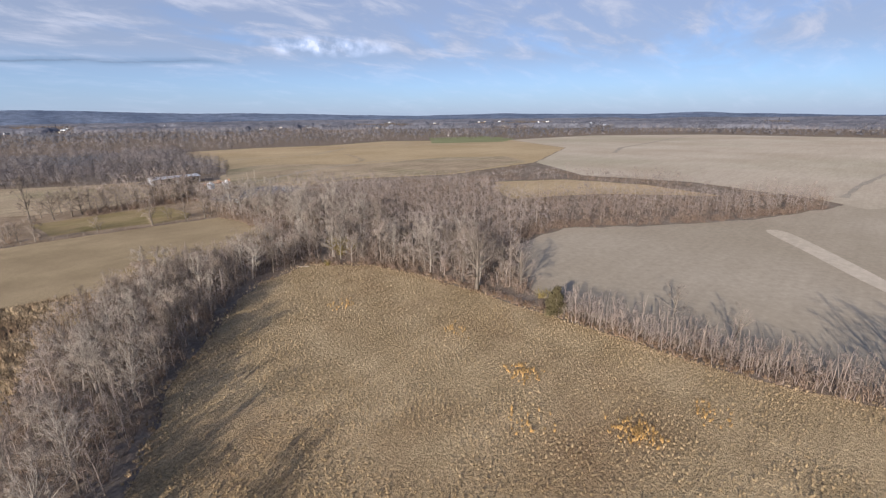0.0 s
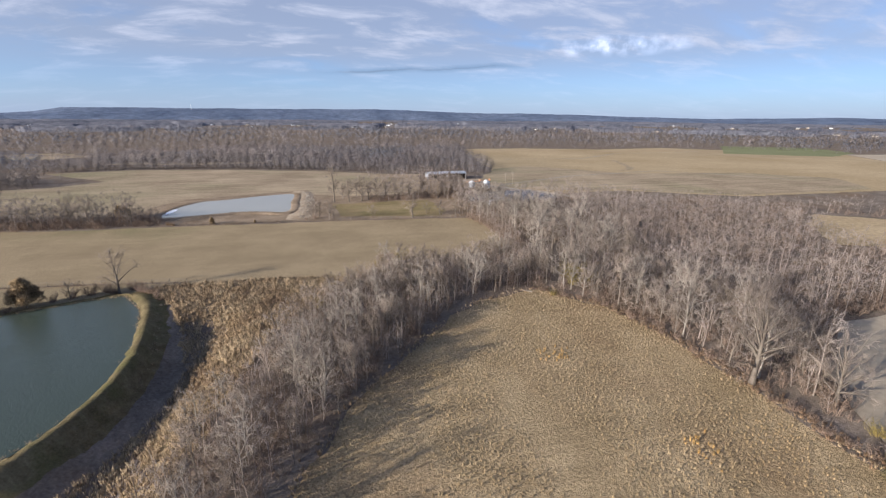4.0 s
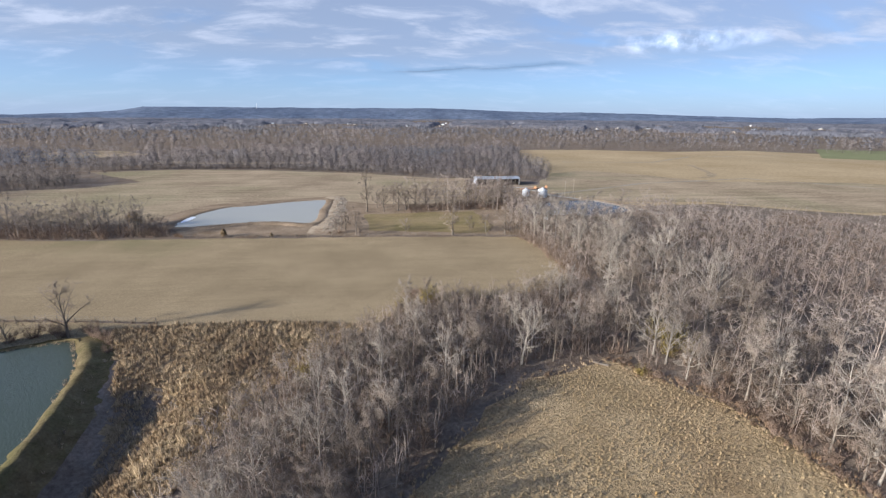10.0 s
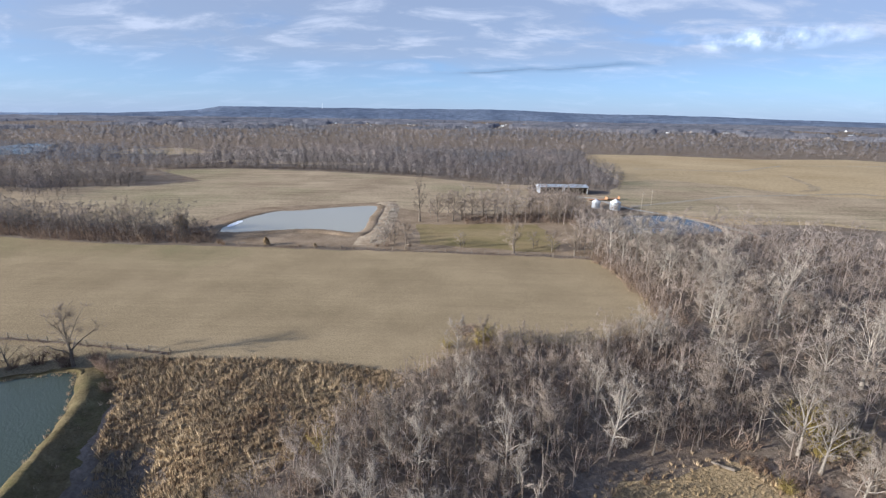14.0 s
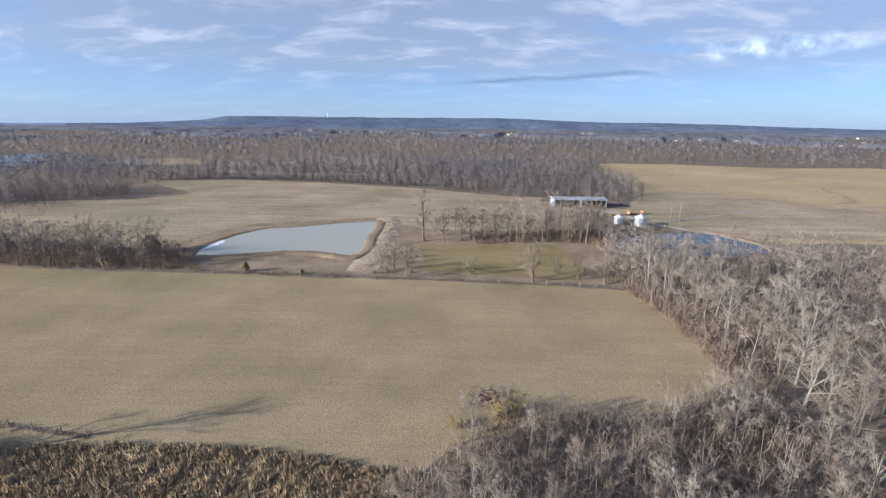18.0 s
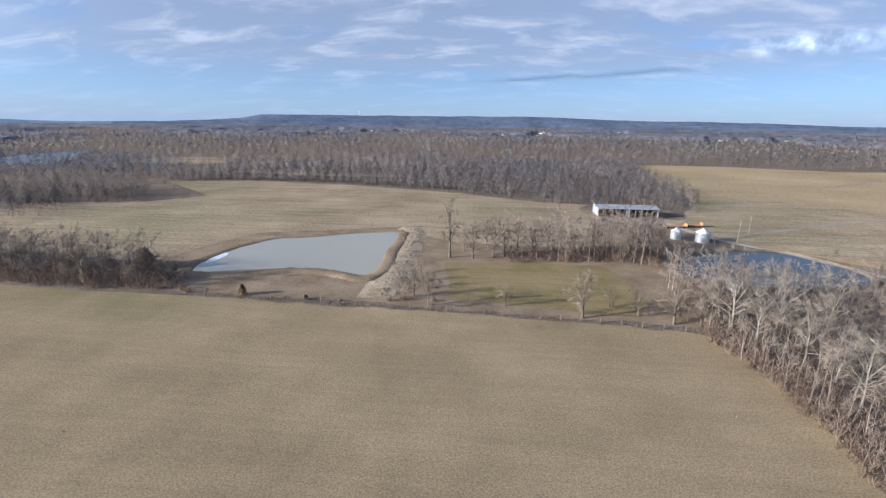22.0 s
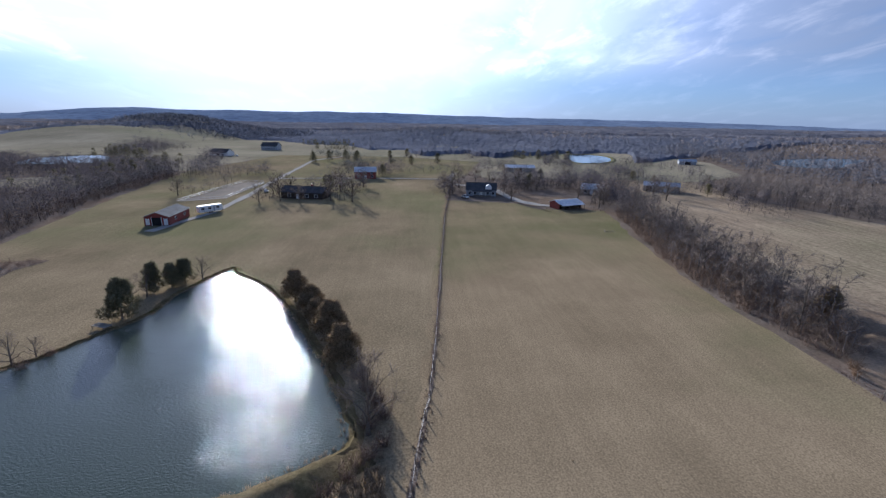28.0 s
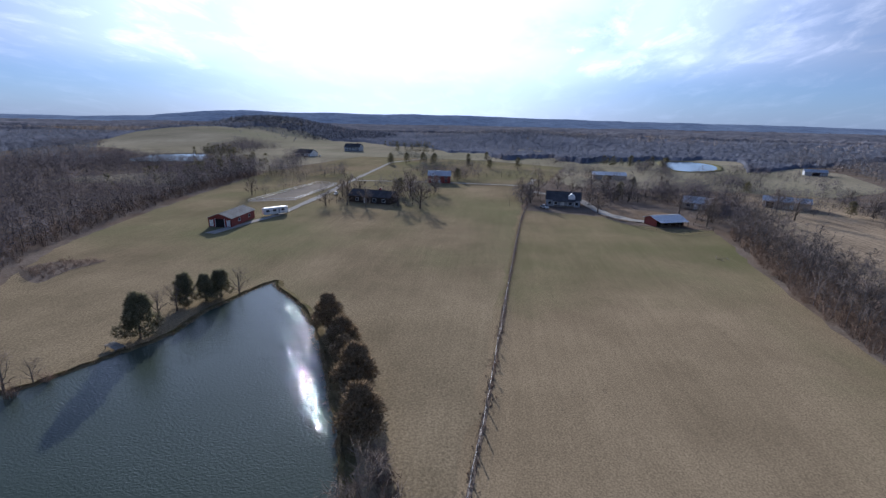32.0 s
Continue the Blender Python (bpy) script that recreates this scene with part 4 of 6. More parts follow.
BARN_WOOD = [(34, 262), (48, 268), (62, 272), (92, 250), (100, 270), (112, 300), (122, 400), (145, 515), (60, 520), (-60, 500), (-150, 480), (-212, 420), (-215, 324), (-156, 336), (-93, 330), (-24, 308), (28, 281)]
HEDGE_N = [(-74, 139), (-101, 138), (-116, 139), (-145, 144), (-190, 154), (-205, 165), (-215, 172), (-160, 162), (-110, 156), (-88, 153), (-76, 148)]
GROVE = [(-232, 222), (-200, 234), (-171, 248), (-183, 280), (-240, 290), (-285, 279)]
SOUTH_WOOD = [(-64, -14), (-109, -30), (-137, -46), (-164, -53), (-228, -67), (-316, -75), (-334, -100), (-250, -118), (-180, -126), (-120, -124), (-60, -90)]
TREE_SPECS = [dict(h=11.5, spread=4.1, limbs=10, fork=0.34, upright=0.5), dict(h=13, spread=4.6, limbs=11, fork=0.3, thick=0.18, upright=0.5), dict(h=10.5, spread=4.6, limbs=10, fork=0.2, upright=0.46),
              dict(h=12, spread=3.7, limbs=9, fork=0.42, thick=0.16), dict(h=13.5, spread=5.4, limbs=12, fork=0.24, thick=0.22, boughs=80, twigs=1300, upright=0.48), dict(h=9, spread=4.4, limbs=10, fork=0.14, thick=0.15, upright=0.4)]


def tree_template(name, wood, crown, bark, twig, label, category, group):
    t = thing(name, label, category, group)
    part("trunk", mesh_of("trunk", *wood, bark, True), None, t)
    part("crown", mesh_of("crown", *crown, twig), None, t)
    return t


def plant(template, places, seed, grow=(0.85, 1.15), keep_first=True, sizes=None):
    """Sets a template and copies of it at places."""
    r = np.random.RandomState(seed)
    made = []
    for i, (x, y) in enumerate(places):
        s = sizes[i] if sizes is not None else r.uniform(*grow)
        m = pose(x, y, float(height(x, y)) - 0.05, r.normal(0, 1.5), r.normal(0, 1.5), r.uniform(0, 360)) @ Matrix.Diagonal((s, s, s * r.uniform(0.94, 1.06), 1))
        if i == 0:
            template.matrix_basis = m
            made.append(template)
        else:
            o = copy_thing(template, Matrix())
            o.matrix_basis = m
            made.append(o)
    return made


# trees that stand near the path, each a thing
near_strip = spread_in(STRIP, 3.5, 11)
near_woods = spread_in(WOODS, 4.4, 12)
edge = near_woods[:, 0] < 72
edge &= near_woods[:, 1] < 140
pool = np.concatenate([near_strip, near_woods[edge]])
r0 = np.random.RandomState(3)
pool = pool[r0.permutation(len(pool))]
single, rest = pool[:260], pool[260:]
kinds = len(TREE_SPECS)
for k, spec in enumerate(TREE_SPECS):
    wood, crown = fan_tree(40 + k, **spec)
    pale = k in (1, 4)
    t = tree_template("bare_tree", wood, crown, M["pale_bark" if pale else "bark"], M["pale_twig" if pale else "twig"],
                      "tall leafless tree with pale grey bark in the woods" if pale else "leafless grey-brown tree at the edge of the woods", "tree", "leafless trees of the woods")
    mine = single[k::kinds]
    inner = inside(mine, STRIP)
    plant(t, mine, 60 + k, sizes=np.where(inner, np.where(mine[:, 1] > 64, 0.6, np.where(mine[:, 1] > 44, 0.66, 0.68)), 1.0) * np.random.RandomState(k).uniform(0.62, 1.18, len(mine)))
SLIM = [wood_tree(80 + i, h=10 + 0.8 * i, spread=4.0 + 0.25 * i, fork=0.2 + 0.05 * i, upright=0.48, limbs=6, boughs=16, sprays=30, twigs=110, twig_r=0.034, twig_len=1.35, thick=0.1) for i in range(6)]
thin = ~inside(rest, STRIP) | (np.arange(len(rest)) % 2 == 0)
deep = np.concatenate([rest[thin], near_woods[~edge]])
low_end = inside(deep, STRIP) & (deep[:, 1] > 44)
stuff("strip_thicket", scattered(SLIM, deep[low_end][::2], 22, grow=(0.4, 0.66)), "far_twig", "low leafless thicket at the strip's end", "woods")
beyond = deep[:, 0] > 105
stuff("woods_eastern", scattered(SLIM, deep[beyond], 23, grow=(0.45, 0.8)), "far_twig", "leafless woods round the enclosed field", "woods")
strip = inside(deep, STRIP) & ~low_end
stuff("strip_trees", scattered(SLIM, deep[strip], 24, grow=(0.45, 0.8)), "far_twig", "leafless trees of the narrow strip between field and pond", "woods")
stuff("woods_interior", scattered(SLIM, deep[~low_end & ~beyond & ~strip], 21, grow=(0.6, 1.12)), "far_twig", "dense leafless woods, grey-brown bare trees", "woods")
under = np.concatenate([spread_in(WOODS, 4.4, 32), spread_in(WOODS[:9] + [(120, 34), (80, 40), (62, 40), (55, 52)], 2.6, 36)])
SHRUBS = [shrub_arrays(90 + i, h=1.7 + 0.35 * i, wide=1.8, stems=38, rr=0.034) for i in range(4)]
stuff("woods_underbrush", scattered(SHRUBS, under, 33, grow=(0.7, 1.4)), "shrub", "tangled brown underbrush below the trees", "underbrush")
stuff("strip_brush", scattered(SHRUBS, np.concatenate([spread_in(STRIP, 2.5, 31), spread_in([(43, 88), (49, 88), (51, 112), (48, 133), (41, 131), (44, 112)], 1.7, 30)]), 39, grow=(0.7, 1.6)), "shrub", "tall tangled brush under the edge trees", "underbrush")
WEST_EDGE = [(43.5, 88), (49, 88), (51, 112), (48, 133), (41.5, 130.5), (44.5, 112)]
YOUNG = [wood_tree(100 + i, h=4.2 + 0.9 * i, spread=1.5, fork=0.12, limbs=4, boughs=6, sprays=8, twigs=18, twig_r=0.024, twig_len=0.9, thick=0.045, lean=0.2) for i in range(4)]
stuff("hedgerow_saplings", scattered(YOUNG, np.concatenate([spread_in(HEDGE_E, 1.15, 34), spread_in(STRIP, 2.3, 37), spread_in(WEST_EDGE, 2.0, 29), spread_in(WOODS[:8] + [(100, 40), (62, 45)], 3.2, 38)]), 35), "far_twig", "thin leafless saplings along the field edges", "saplings")

# woods farther off
FINE = [puff_tree(140 + i, h=8 + i, wide=3.0 + 0.25 * i, twigs=84, twig_r=0.062, ln=1.15, low=0.02) for i in range(5)]
MID = [puff_tree(110 + i, h=8.5 + 0.6 * i, wide=3.0 + 0.2 * i, twigs=96, twig_r=0.062, ln=1.05) for i in range(5)]
stuff("woods_row", scattered(SLIM, spread_in(ROW, 3.8, 41), 42, grow=(0.75, 1.35)), "far_twig", "row of leafless trees behind the grass plot", "woods")
CLEARING = [(-335, 436), (-256, 432), (-234, 466), (-288, 512), (-340, 500)]
GAP = [(-190, 378), (-120, 368), (-60, 372), (-62, 388), (-120, 386), (-190, 398)]
STREAM = [(-384, 408), (-396, 452), (-430, 492), (-470, 548), (-496, 542), (-482, 470), (-446, 425), (-410, 402)]
sheet("field_clearing", wandering(CLEARING, 6, 1.2, 47), 0.2, M["stubble"], "pale clearing among the northern woods", "field")
sheet("field_gap", wandering(GAP, 6, 1.2, 48), 0.2, M["stubble"], "narrow pale strip between two belts of woods", "field")
north = spread_in(BARN_WOOD, 5.6, 43)
north = north[~inside(north, GAP)]
front = np.interp(north[:, 0], [-215, -156, -93, -24, 28, 60, 92, 122], [326, 336, 330, 308, 281, 272, 252, 400]) + 62
belt = np.concatenate([north[north[:, 1] < front], spread_in(BARN_WOOD[11:] + [(34, 275), (-24, 322), (-93, 343), (-156, 349), (-213, 338)], 4.4, 40)])
clumps = np.array([noise.noise((x * 0.016, y * 0.016, 4.0)) + 0.6 * noise.noise((x * 0.05, y * 0.05, 1.0)) for x, y in north])
depth = north[:, 1] >= front
SOFT = [puff_tree(150 + i, h=8.5 + i, wide=3.9, twigs=40, twig_r=0.12, ln=1.5, low=0.03) for i in range(5)]
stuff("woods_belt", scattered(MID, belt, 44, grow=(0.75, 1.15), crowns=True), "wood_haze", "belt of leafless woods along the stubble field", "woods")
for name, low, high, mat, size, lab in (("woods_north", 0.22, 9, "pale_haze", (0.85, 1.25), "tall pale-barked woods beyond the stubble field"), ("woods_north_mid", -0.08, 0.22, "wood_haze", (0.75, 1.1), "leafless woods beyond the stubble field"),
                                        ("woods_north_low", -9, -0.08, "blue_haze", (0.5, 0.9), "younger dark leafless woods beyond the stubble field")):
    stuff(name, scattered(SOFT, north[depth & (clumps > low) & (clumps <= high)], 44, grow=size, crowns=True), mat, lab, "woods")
stuff("hedge_north", scattered(SLIM, spread_in(HEDGE_N, 3.0, 45), 46, grow=(0.42, 1.0)), "hedge_twig", "overgrown leafless hedgerow along the fence", "hedge")
stuff("woods_pondside", scattered(SLIM, spread_in([(39, 134), (46, 132.5), (57, 150), (55, 158), (51, 165), (45, 160)], 3.4, 52), 64, grow=(0.65, 1.1)), "far_twig", "leafless trees between the grass plot and the farm pond", "woods")
stuff("woods_grove", scattered(FINE, spread_in(GROVE, 4.2, 47), 48, grow=(0.7, 1.1), crowns=True), "hedge_twig", "leafless grove beside the stubble field", "woods")
stuff("woods_south", scattered(FINE, spread_in(SOUTH_WOOD, 4.6, 49), 50, grow=(0.6, 1.25), crowns=True), "backlit_twig", "dark leafless woods beyond the pasture", "woods")
SOUTH_BACK = [[(-190, -130), (-240, -122), (-252, -132), (-242, -162), (-262, -176), (-310, -148), (-312, -122), (-345, -108), (-372, -150), (-350, -180), (-352, -262), (-300, -270), (-200, -200)],
              [(-352, -182), (-372, -180), (-384, -230), (-400, -262), (-352, -270)]]
FAR = [puff_tree(120 + i, h=9 + i, wide=4.2, twigs=8, twig_r=0.36, ln=3.0, low=0.05) for i in range(5)]


def far_woods():
    r = np.random.RandomState(9)
    rad = np.sqrt(r.uniform(330**2, 1500**2, 17000))
    a = np.radians(r.uniform(-100, 150, len(rad)))
    p = np.c_[-np.sin(a) * rad, np.cos(a) * rad]
    x, y = p.T
    clump = np.array([noise.noise((u * 0.004, v * 0.004, 2.0)) for u, v in p])
    d = np.degrees(a)
    bias = np.where(d > 96, np.where(rad < 850, 0.12, -0.35), np.where(d > 50, -0.45, -0.5))
    keep = clump > -0.05 + bias - 0.15 * (rad > 800)
    for poly in [f[1] for f in FIELDS] + [BARN_WOOD, SOUTH_WOOD, GROVE, CLEARING, STREAM, [(-560, 196), (-400, 196), (-400, 292), (-560, 292)], [(-480, -260), (-350, -260), (-350, -150), (-480, -150)]]:
        keep &= ~inside(p, poly)
    keep &= ~((d > 56) & (rad < 950)) & ~((d > 46) & (rad < 520))
    return p[keep]


def rim_woods():
    r = np.random.RandomState(19)
    rad = np.sqrt(r.uniform(1300**2, 3400**2, 4500))
    a = np.radians(r.uniform(-100, 150, len(rad)))
    p = np.c_[-np.sin(a) * rad, np.cos(a) * rad]
    c = np.array([noise.noise((u * 0.002, v * 0.002, 5.0)) for u, v in p])
    return p[c > -0.2]


RIM = [puff_tree(130 + i, h=10 + i, wide=6.5, twigs=6, twig_r=1.1, ln=5.0, low=0.0) for i in range(4)]
stuff("woods_south_back", scattered(SOFT, np.concatenate([spread_in(q, 4.8, 764 + i) for i, q in enumerate(SOUTH_BACK)]), 766, grow=(0.6, 1.1), crowns=True), "backlit_twig", "dim leafless woods round the southern field", "woods")
stuff("evergreens_far", scattered(RIM, far_woods()[::30] * 1.3, 56, grow=(0.14, 0.32), crowns=True), "far_evergreen", "scattered dark evergreens across the valley", "evergreens")
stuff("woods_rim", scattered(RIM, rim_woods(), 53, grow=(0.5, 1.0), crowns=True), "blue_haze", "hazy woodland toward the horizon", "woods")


def crown_of_hill(k, n, seed, tight):
    at, wide, deep, tall, turn = HILL_TOPS[k]
    q = np.random.RandomState(seed).normal(0, tight, (n, 2)) * np.array((wide, deep))
    c, s = math.cos(radians(turn)), math.sin(radians(turn))
    return np.array(at) + np.c_[q[:, 0] * c - q[:, 1] * s, q[:, 0] * s + q[:, 1] * c]


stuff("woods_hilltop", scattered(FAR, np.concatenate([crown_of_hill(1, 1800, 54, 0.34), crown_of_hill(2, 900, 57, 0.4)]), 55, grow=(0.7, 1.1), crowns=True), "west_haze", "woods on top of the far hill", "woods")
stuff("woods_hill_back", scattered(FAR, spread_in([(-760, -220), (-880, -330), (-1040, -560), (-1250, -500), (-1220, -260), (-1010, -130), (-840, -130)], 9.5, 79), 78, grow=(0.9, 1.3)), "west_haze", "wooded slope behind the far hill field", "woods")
stuff("evergreens_hilltop", scattered(FAR, crown_of_hill(1, 260, 58, 0.16), 59, grow=(0.8, 1.3), crowns=True), "far_evergreen", "dark evergreens on the far hilltop", "evergreens")


r2 = np.random.RandomState(605)
HOUSES = [(radians(r2.uniform(-70, 34)), r2.uniform(1350, 2500), r2.uniform(0, 180), r2.uniform(8, 14), r2.uniform(6, 8)) for i in range(40)]


def canopy(name, az, rad, cut, tall, seed, label, mat="canopy"):
    """The tree tops of woodland far across the valley, one uneven sheet with clearings."""
    r = np.random.RandomState(seed)
    a, q = np.meshgrid(np.radians(az), rad)
    x, y = -np.sin(a) * q, np.cos(a) * q
    n = np.array([noise.noise((u * 0.0022, v * 0.0022, 8.0)) + 0.5 * noise.noise((u * 0.007, v * 0.007, 3.0)) for u, v in zip(x.ravel(), y.ravel())]).reshape(x.shape)
    z = -1.5 + np.clip((n - cut(np.degrees(a), q)) / 0.25, 0, 1) * (tall + 1.5 + 4 * n + r.normal(0, tall * 0.2, x.shape))
    for ha, hr, *_ in HOUSES:
        z = np.where((np.abs(a - ha) * q < 28) & (q > hr - 240) & (q < hr + 40), -1.5, z)
    z[0] = -1.5
    z += rise(x, y) * 0.9
    m = len(az)
    i = np.arange(len(rad) - 1)[:, None] * m + np.arange(m - 1)[None]
    f = np.stack([i, i + 1, i + m + 1, i + m], -1).reshape(-1, 4)
    tagged(new(name, mesh_of(name, np.c_[x.ravel(), y.ravel(), z.ravel()], f, M[mat])), label, "woods", kind="stuff")


def west_edge(d, q):
    return np.where(q + 22 * np.sin(d * 0.8) + 7 * np.sin(d * 2.3) > np.interp(d, [45, 49, 53, 57, 58.5, 66, 67.5, 81, 86, 100, 112, 125, 135, 150], [1310, 900, 600, 520, 615, 615, 520, 515, 570, 745, 1020, 850, 520, 450]), -0.95, 2.0)


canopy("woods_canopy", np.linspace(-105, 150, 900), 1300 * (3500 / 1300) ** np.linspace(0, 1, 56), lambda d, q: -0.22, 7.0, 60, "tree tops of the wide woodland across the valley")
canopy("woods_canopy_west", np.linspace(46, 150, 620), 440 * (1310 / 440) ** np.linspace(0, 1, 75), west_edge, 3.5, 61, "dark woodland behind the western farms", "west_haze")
far_places = far_woods()
nearer = np.hypot(*far_places.T) < 720
bright = np.array([noise.noise((x * 0.006, y * 0.006, 6.0)) for x, y in far_places]) > 0.12
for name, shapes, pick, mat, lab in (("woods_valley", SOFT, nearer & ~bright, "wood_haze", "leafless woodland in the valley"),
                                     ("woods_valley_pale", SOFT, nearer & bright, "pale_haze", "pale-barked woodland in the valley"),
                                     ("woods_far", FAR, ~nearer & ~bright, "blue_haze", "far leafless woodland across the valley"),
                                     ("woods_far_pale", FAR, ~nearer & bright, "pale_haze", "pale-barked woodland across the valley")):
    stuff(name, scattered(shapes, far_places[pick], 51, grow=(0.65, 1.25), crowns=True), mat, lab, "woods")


def west_woods():
    r = np.random.RandomState(62)
    rad, a = np.sqrt(r.uniform(450**2, 1000**2, 5200)), r.uniform(46, 150, 5200)
    k = west_edge(a, rad) < 0
    return np.c_[-np.sin(np.radians(a)) * rad, np.cos(np.radians(a)) * rad][k]


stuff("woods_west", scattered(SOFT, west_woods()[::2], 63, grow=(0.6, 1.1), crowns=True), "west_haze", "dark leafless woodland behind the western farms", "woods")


# ---- buildings ----
def slab(p, thick):
    """A flat polygon in space, given thickness along its normal."""
    bm = bmesh.new()
    p = [Vector(q) for q in p]
    n = (p[1] - p[0]).cross(p[2] - p[0]).normalized() * thick
    a, b = [bm.verts.new(q) for q in p], [bm.verts.new(q + n) for q in p]
    bm.faces.new(a[::-1])
    bm.faces.new(b)
    for i in range(len(p)):
        j = (i + 1) % len(p)
        bm.faces.new((a[i], a[j], b[j], b[i]))
    return bm


def opening(parent, side, L, W, pos, wide, z0, z1, kind):
    """A door or window set on one side of a building: frame proud of the wall, leaf or pane inside it."""
    def place(a0, a1, d0, d1, zz0, zz1):
        bm = bmesh.new()
        if side == "f":
            return box(bm, a0, a1, -W / 2 - d1, -W / 2 - d0, zz0, zz1)
        if side == "b":
            return box(bm, a0, a1, W / 2 + d0, W / 2 + d1, zz0, zz1)
        if side == "l":
            return box(bm, -L / 2 - d1, -L / 2 - d0, a0, a1, zz0, zz1)
        return box(bm, L / 2 + d0, L / 2 + d1, a0, a1, zz0, zz1)
    a0, a1 = pos - wide / 2, pos + wide / 2
    if kind == "window":
        w = part("window", place(a0 - 0.1, a1 + 0.1, 0.003, 0.06, z0 - 0.1, z1 + 0.1), M["white"], parent, "white window frame")
        part("pane", place(a0, a1, 0.063, 0.075, z0, z1), M["glass"], w, "dark glass pane")
    else:
        mat = {"door": "white", "bay": "dark", "red_door": "red"}[kind]
        # a bay is a near-black panel on the wall, its shade as colour
        d = part("door", place(a0, a1, 0.004, 0.07, z0, z1), M[mat], parent, "near-black panel standing for a bay's inner shade" if kind == "bay" else "plain panel door")
        for q in (a0 - 0.16, a1):
            part("trim", place(q, q + 0.16, 0.005, 0.1, z0, z1 + 0.16), M["white"], d, "white door trim")


def gable(name, label, category, at, rz, L, W, eave, ridge, wall, roof, openings=(), open_front=False, posts=0, over=0.4, ribs=0, group=""):
    t = thing(name, label, category, group, (*at, 0.0), rz)
    x, y, th = L / 2, W / 2, 0.18
    if not open_front:
        part("wall", slab([(-x, -y, 0), (x, -y, 0), (x, -y, eave), (-x, -y, eave)], -th), M[wall], t)
    # behind an open front the back wall is blackened to stand for shade
    part("wall", slab([(x, y, 0), (-x, y, 0), (-x, y, eave), (x, y, eave)], -th), M["dark_wall_and_shade" if open_front else wall], t)
    for sx in (-1, 1):
        part("wall", slab([(sx * x, sx * -y, 0), (sx * x, sx * y, 0), (sx * x, sx * y, eave), (sx * x, 0, ridge), (sx * x, sx * -y, eave)], -th), M[wall], t)
    k = (ridge - eave) / y
    for s in (-1, 1):
        ye, ze = s * (y + over), eave - k * over
        pts = [(-x - over, ye, ze), (x + over, ye, ze), (x + over, 0, ridge), (-x - over, 0, ridge)]
        rf = part("roof", slab(pts if s < 0 else pts[::-1], 0.12), M[roof], t)
        for i in range(ribs):
            xx = -x - over + (i + 0.5) * (L + 2 * over) / ribs
            seam = [(xx - 0.04, ye, ze + 0.125), (xx + 0.04, ye, ze + 0.125), (xx + 0.04, 0, ridge + 0.125), (xx - 0.04, 0, ridge + 0.125)]
            part("seam", slab(seam if s < 0 else seam[::-1], 0.05), M[roof], rf)
    part("ridge_cap", box(bmesh.new(), -x - over, x + over, -0.2, 0.2, ridge + 0.06, ridge + 0.17), M[roof], t)
    # open sheds take the darker floor, as if shaded inside
    part("floor", box(bmesh.new(), -x, x, -y, y, 0.0, 0.12), M["earth" if open_front else "dirt"], t)
    if open_front:
        # added dark panels that carry the bays' shade as colour
        part("partition", box(bmesh.new(), -0.06, 0.06, -y * 0.6, y - 0.2, 0.12, eave - 0.1), M["dark_wall_and_shade"], t)
        for sx in (-1, 1):
            part("lining", box(bmesh.new(), sx * (x - 0.3) - 0.03, sx * (x - 0.3) + 0.03, -y * 0.8, y - 0.2, 0.12, eave - 0.2), M["dark_wall_and_shade"], t)
    for i in range(posts):
        xx = -x + 0.15 + i * (L - 0.3) / max(1, posts - 1)
        part("post", box(bmesh.new(), xx - 0.12, xx + 0.12, -y, -y + 0.24, 0, eave), M["wood"], t)
    for o in openings:
        opening(t, o[0], L, W, *o[1:])
    return t


def chimney(t, x, y, z0, z1):
    part("chimney", box(bmesh.new(), x - 0.4, x + 0.4, y - 0.4, y + 0.4, z0, z1), M["red"], t, "red brick chimney")


WIN = (0.9, 2.1)
# the farmstead across the pasture
gable("barn", "red metal-sided horse barn with a pale grey roof", "barn", (-177, -14.5), 3, 16, 8, 3.1, 4.5, "red", "gravel",
      [("r", 0, 3.0, 0.1, 2.8, "bay"), ("r", -2.9, 0.9, 0.3, 2.4, "door"), ("r", 2.9, 0.9, 0.3, 2.4, "door"), ("b", -4, 1.2, 1.4, 2.2, "window"), ("b", 3, 1.2, 1.4, 2.2, "window")], ribs=12)
h = gable("house", "low dark-roofed ranch house among bare trees", "house", (-228, 22), 78, 20, 9, 3.0, 5.2, "dark_wall_and_shade", "shingle",
          [("f", -6, 1.4, *WIN, "window"), ("f", -2, 1.0, 0.1, 2.1, "door"), ("f", 2.5, 1.6, *WIN, "window"), ("f", 7, 1.4, *WIN, "window"), ("l", 0, 1.2, *WIN, "window")])
chimney(h, 3, 0.8, 4.5, 6.2)
h = gable("house", "tall red house with a pale metal roof", "house", (-302, 42), 95, 13, 9, 4.4, 6.8, "red", "steel",
          [("f", -4, 1.2, *WIN, "window"), ("f", 0, 1.0, 0.1, 2.1, "door"), ("f", 4, 1.2, *WIN, "window"), ("f", -4, 1.2, 3.1, 4.1, "window"), ("f", 0, 1.2, 3.1, 4.1, "window"),
           ("f", 4, 1.2, 3.1, 4.1, "window")], ribs=8)
h = gable("house", "blue-grey farmhouse with a dark shingle roof", "house", (-238, 106), 82, 14.6, 9, 3.2, 6.0, "siding", "shingle",
          [("f", -5.6, 1.2, *WIN, "window"), ("f", -3, 1.2, *WIN, "window"), ("f", 0, 1.0, 0.1, 2.1, "door"), ("f", 3.2, 1.2, *WIN, "window"), ("f", 5.8, 1.2, *WIN, "window")])
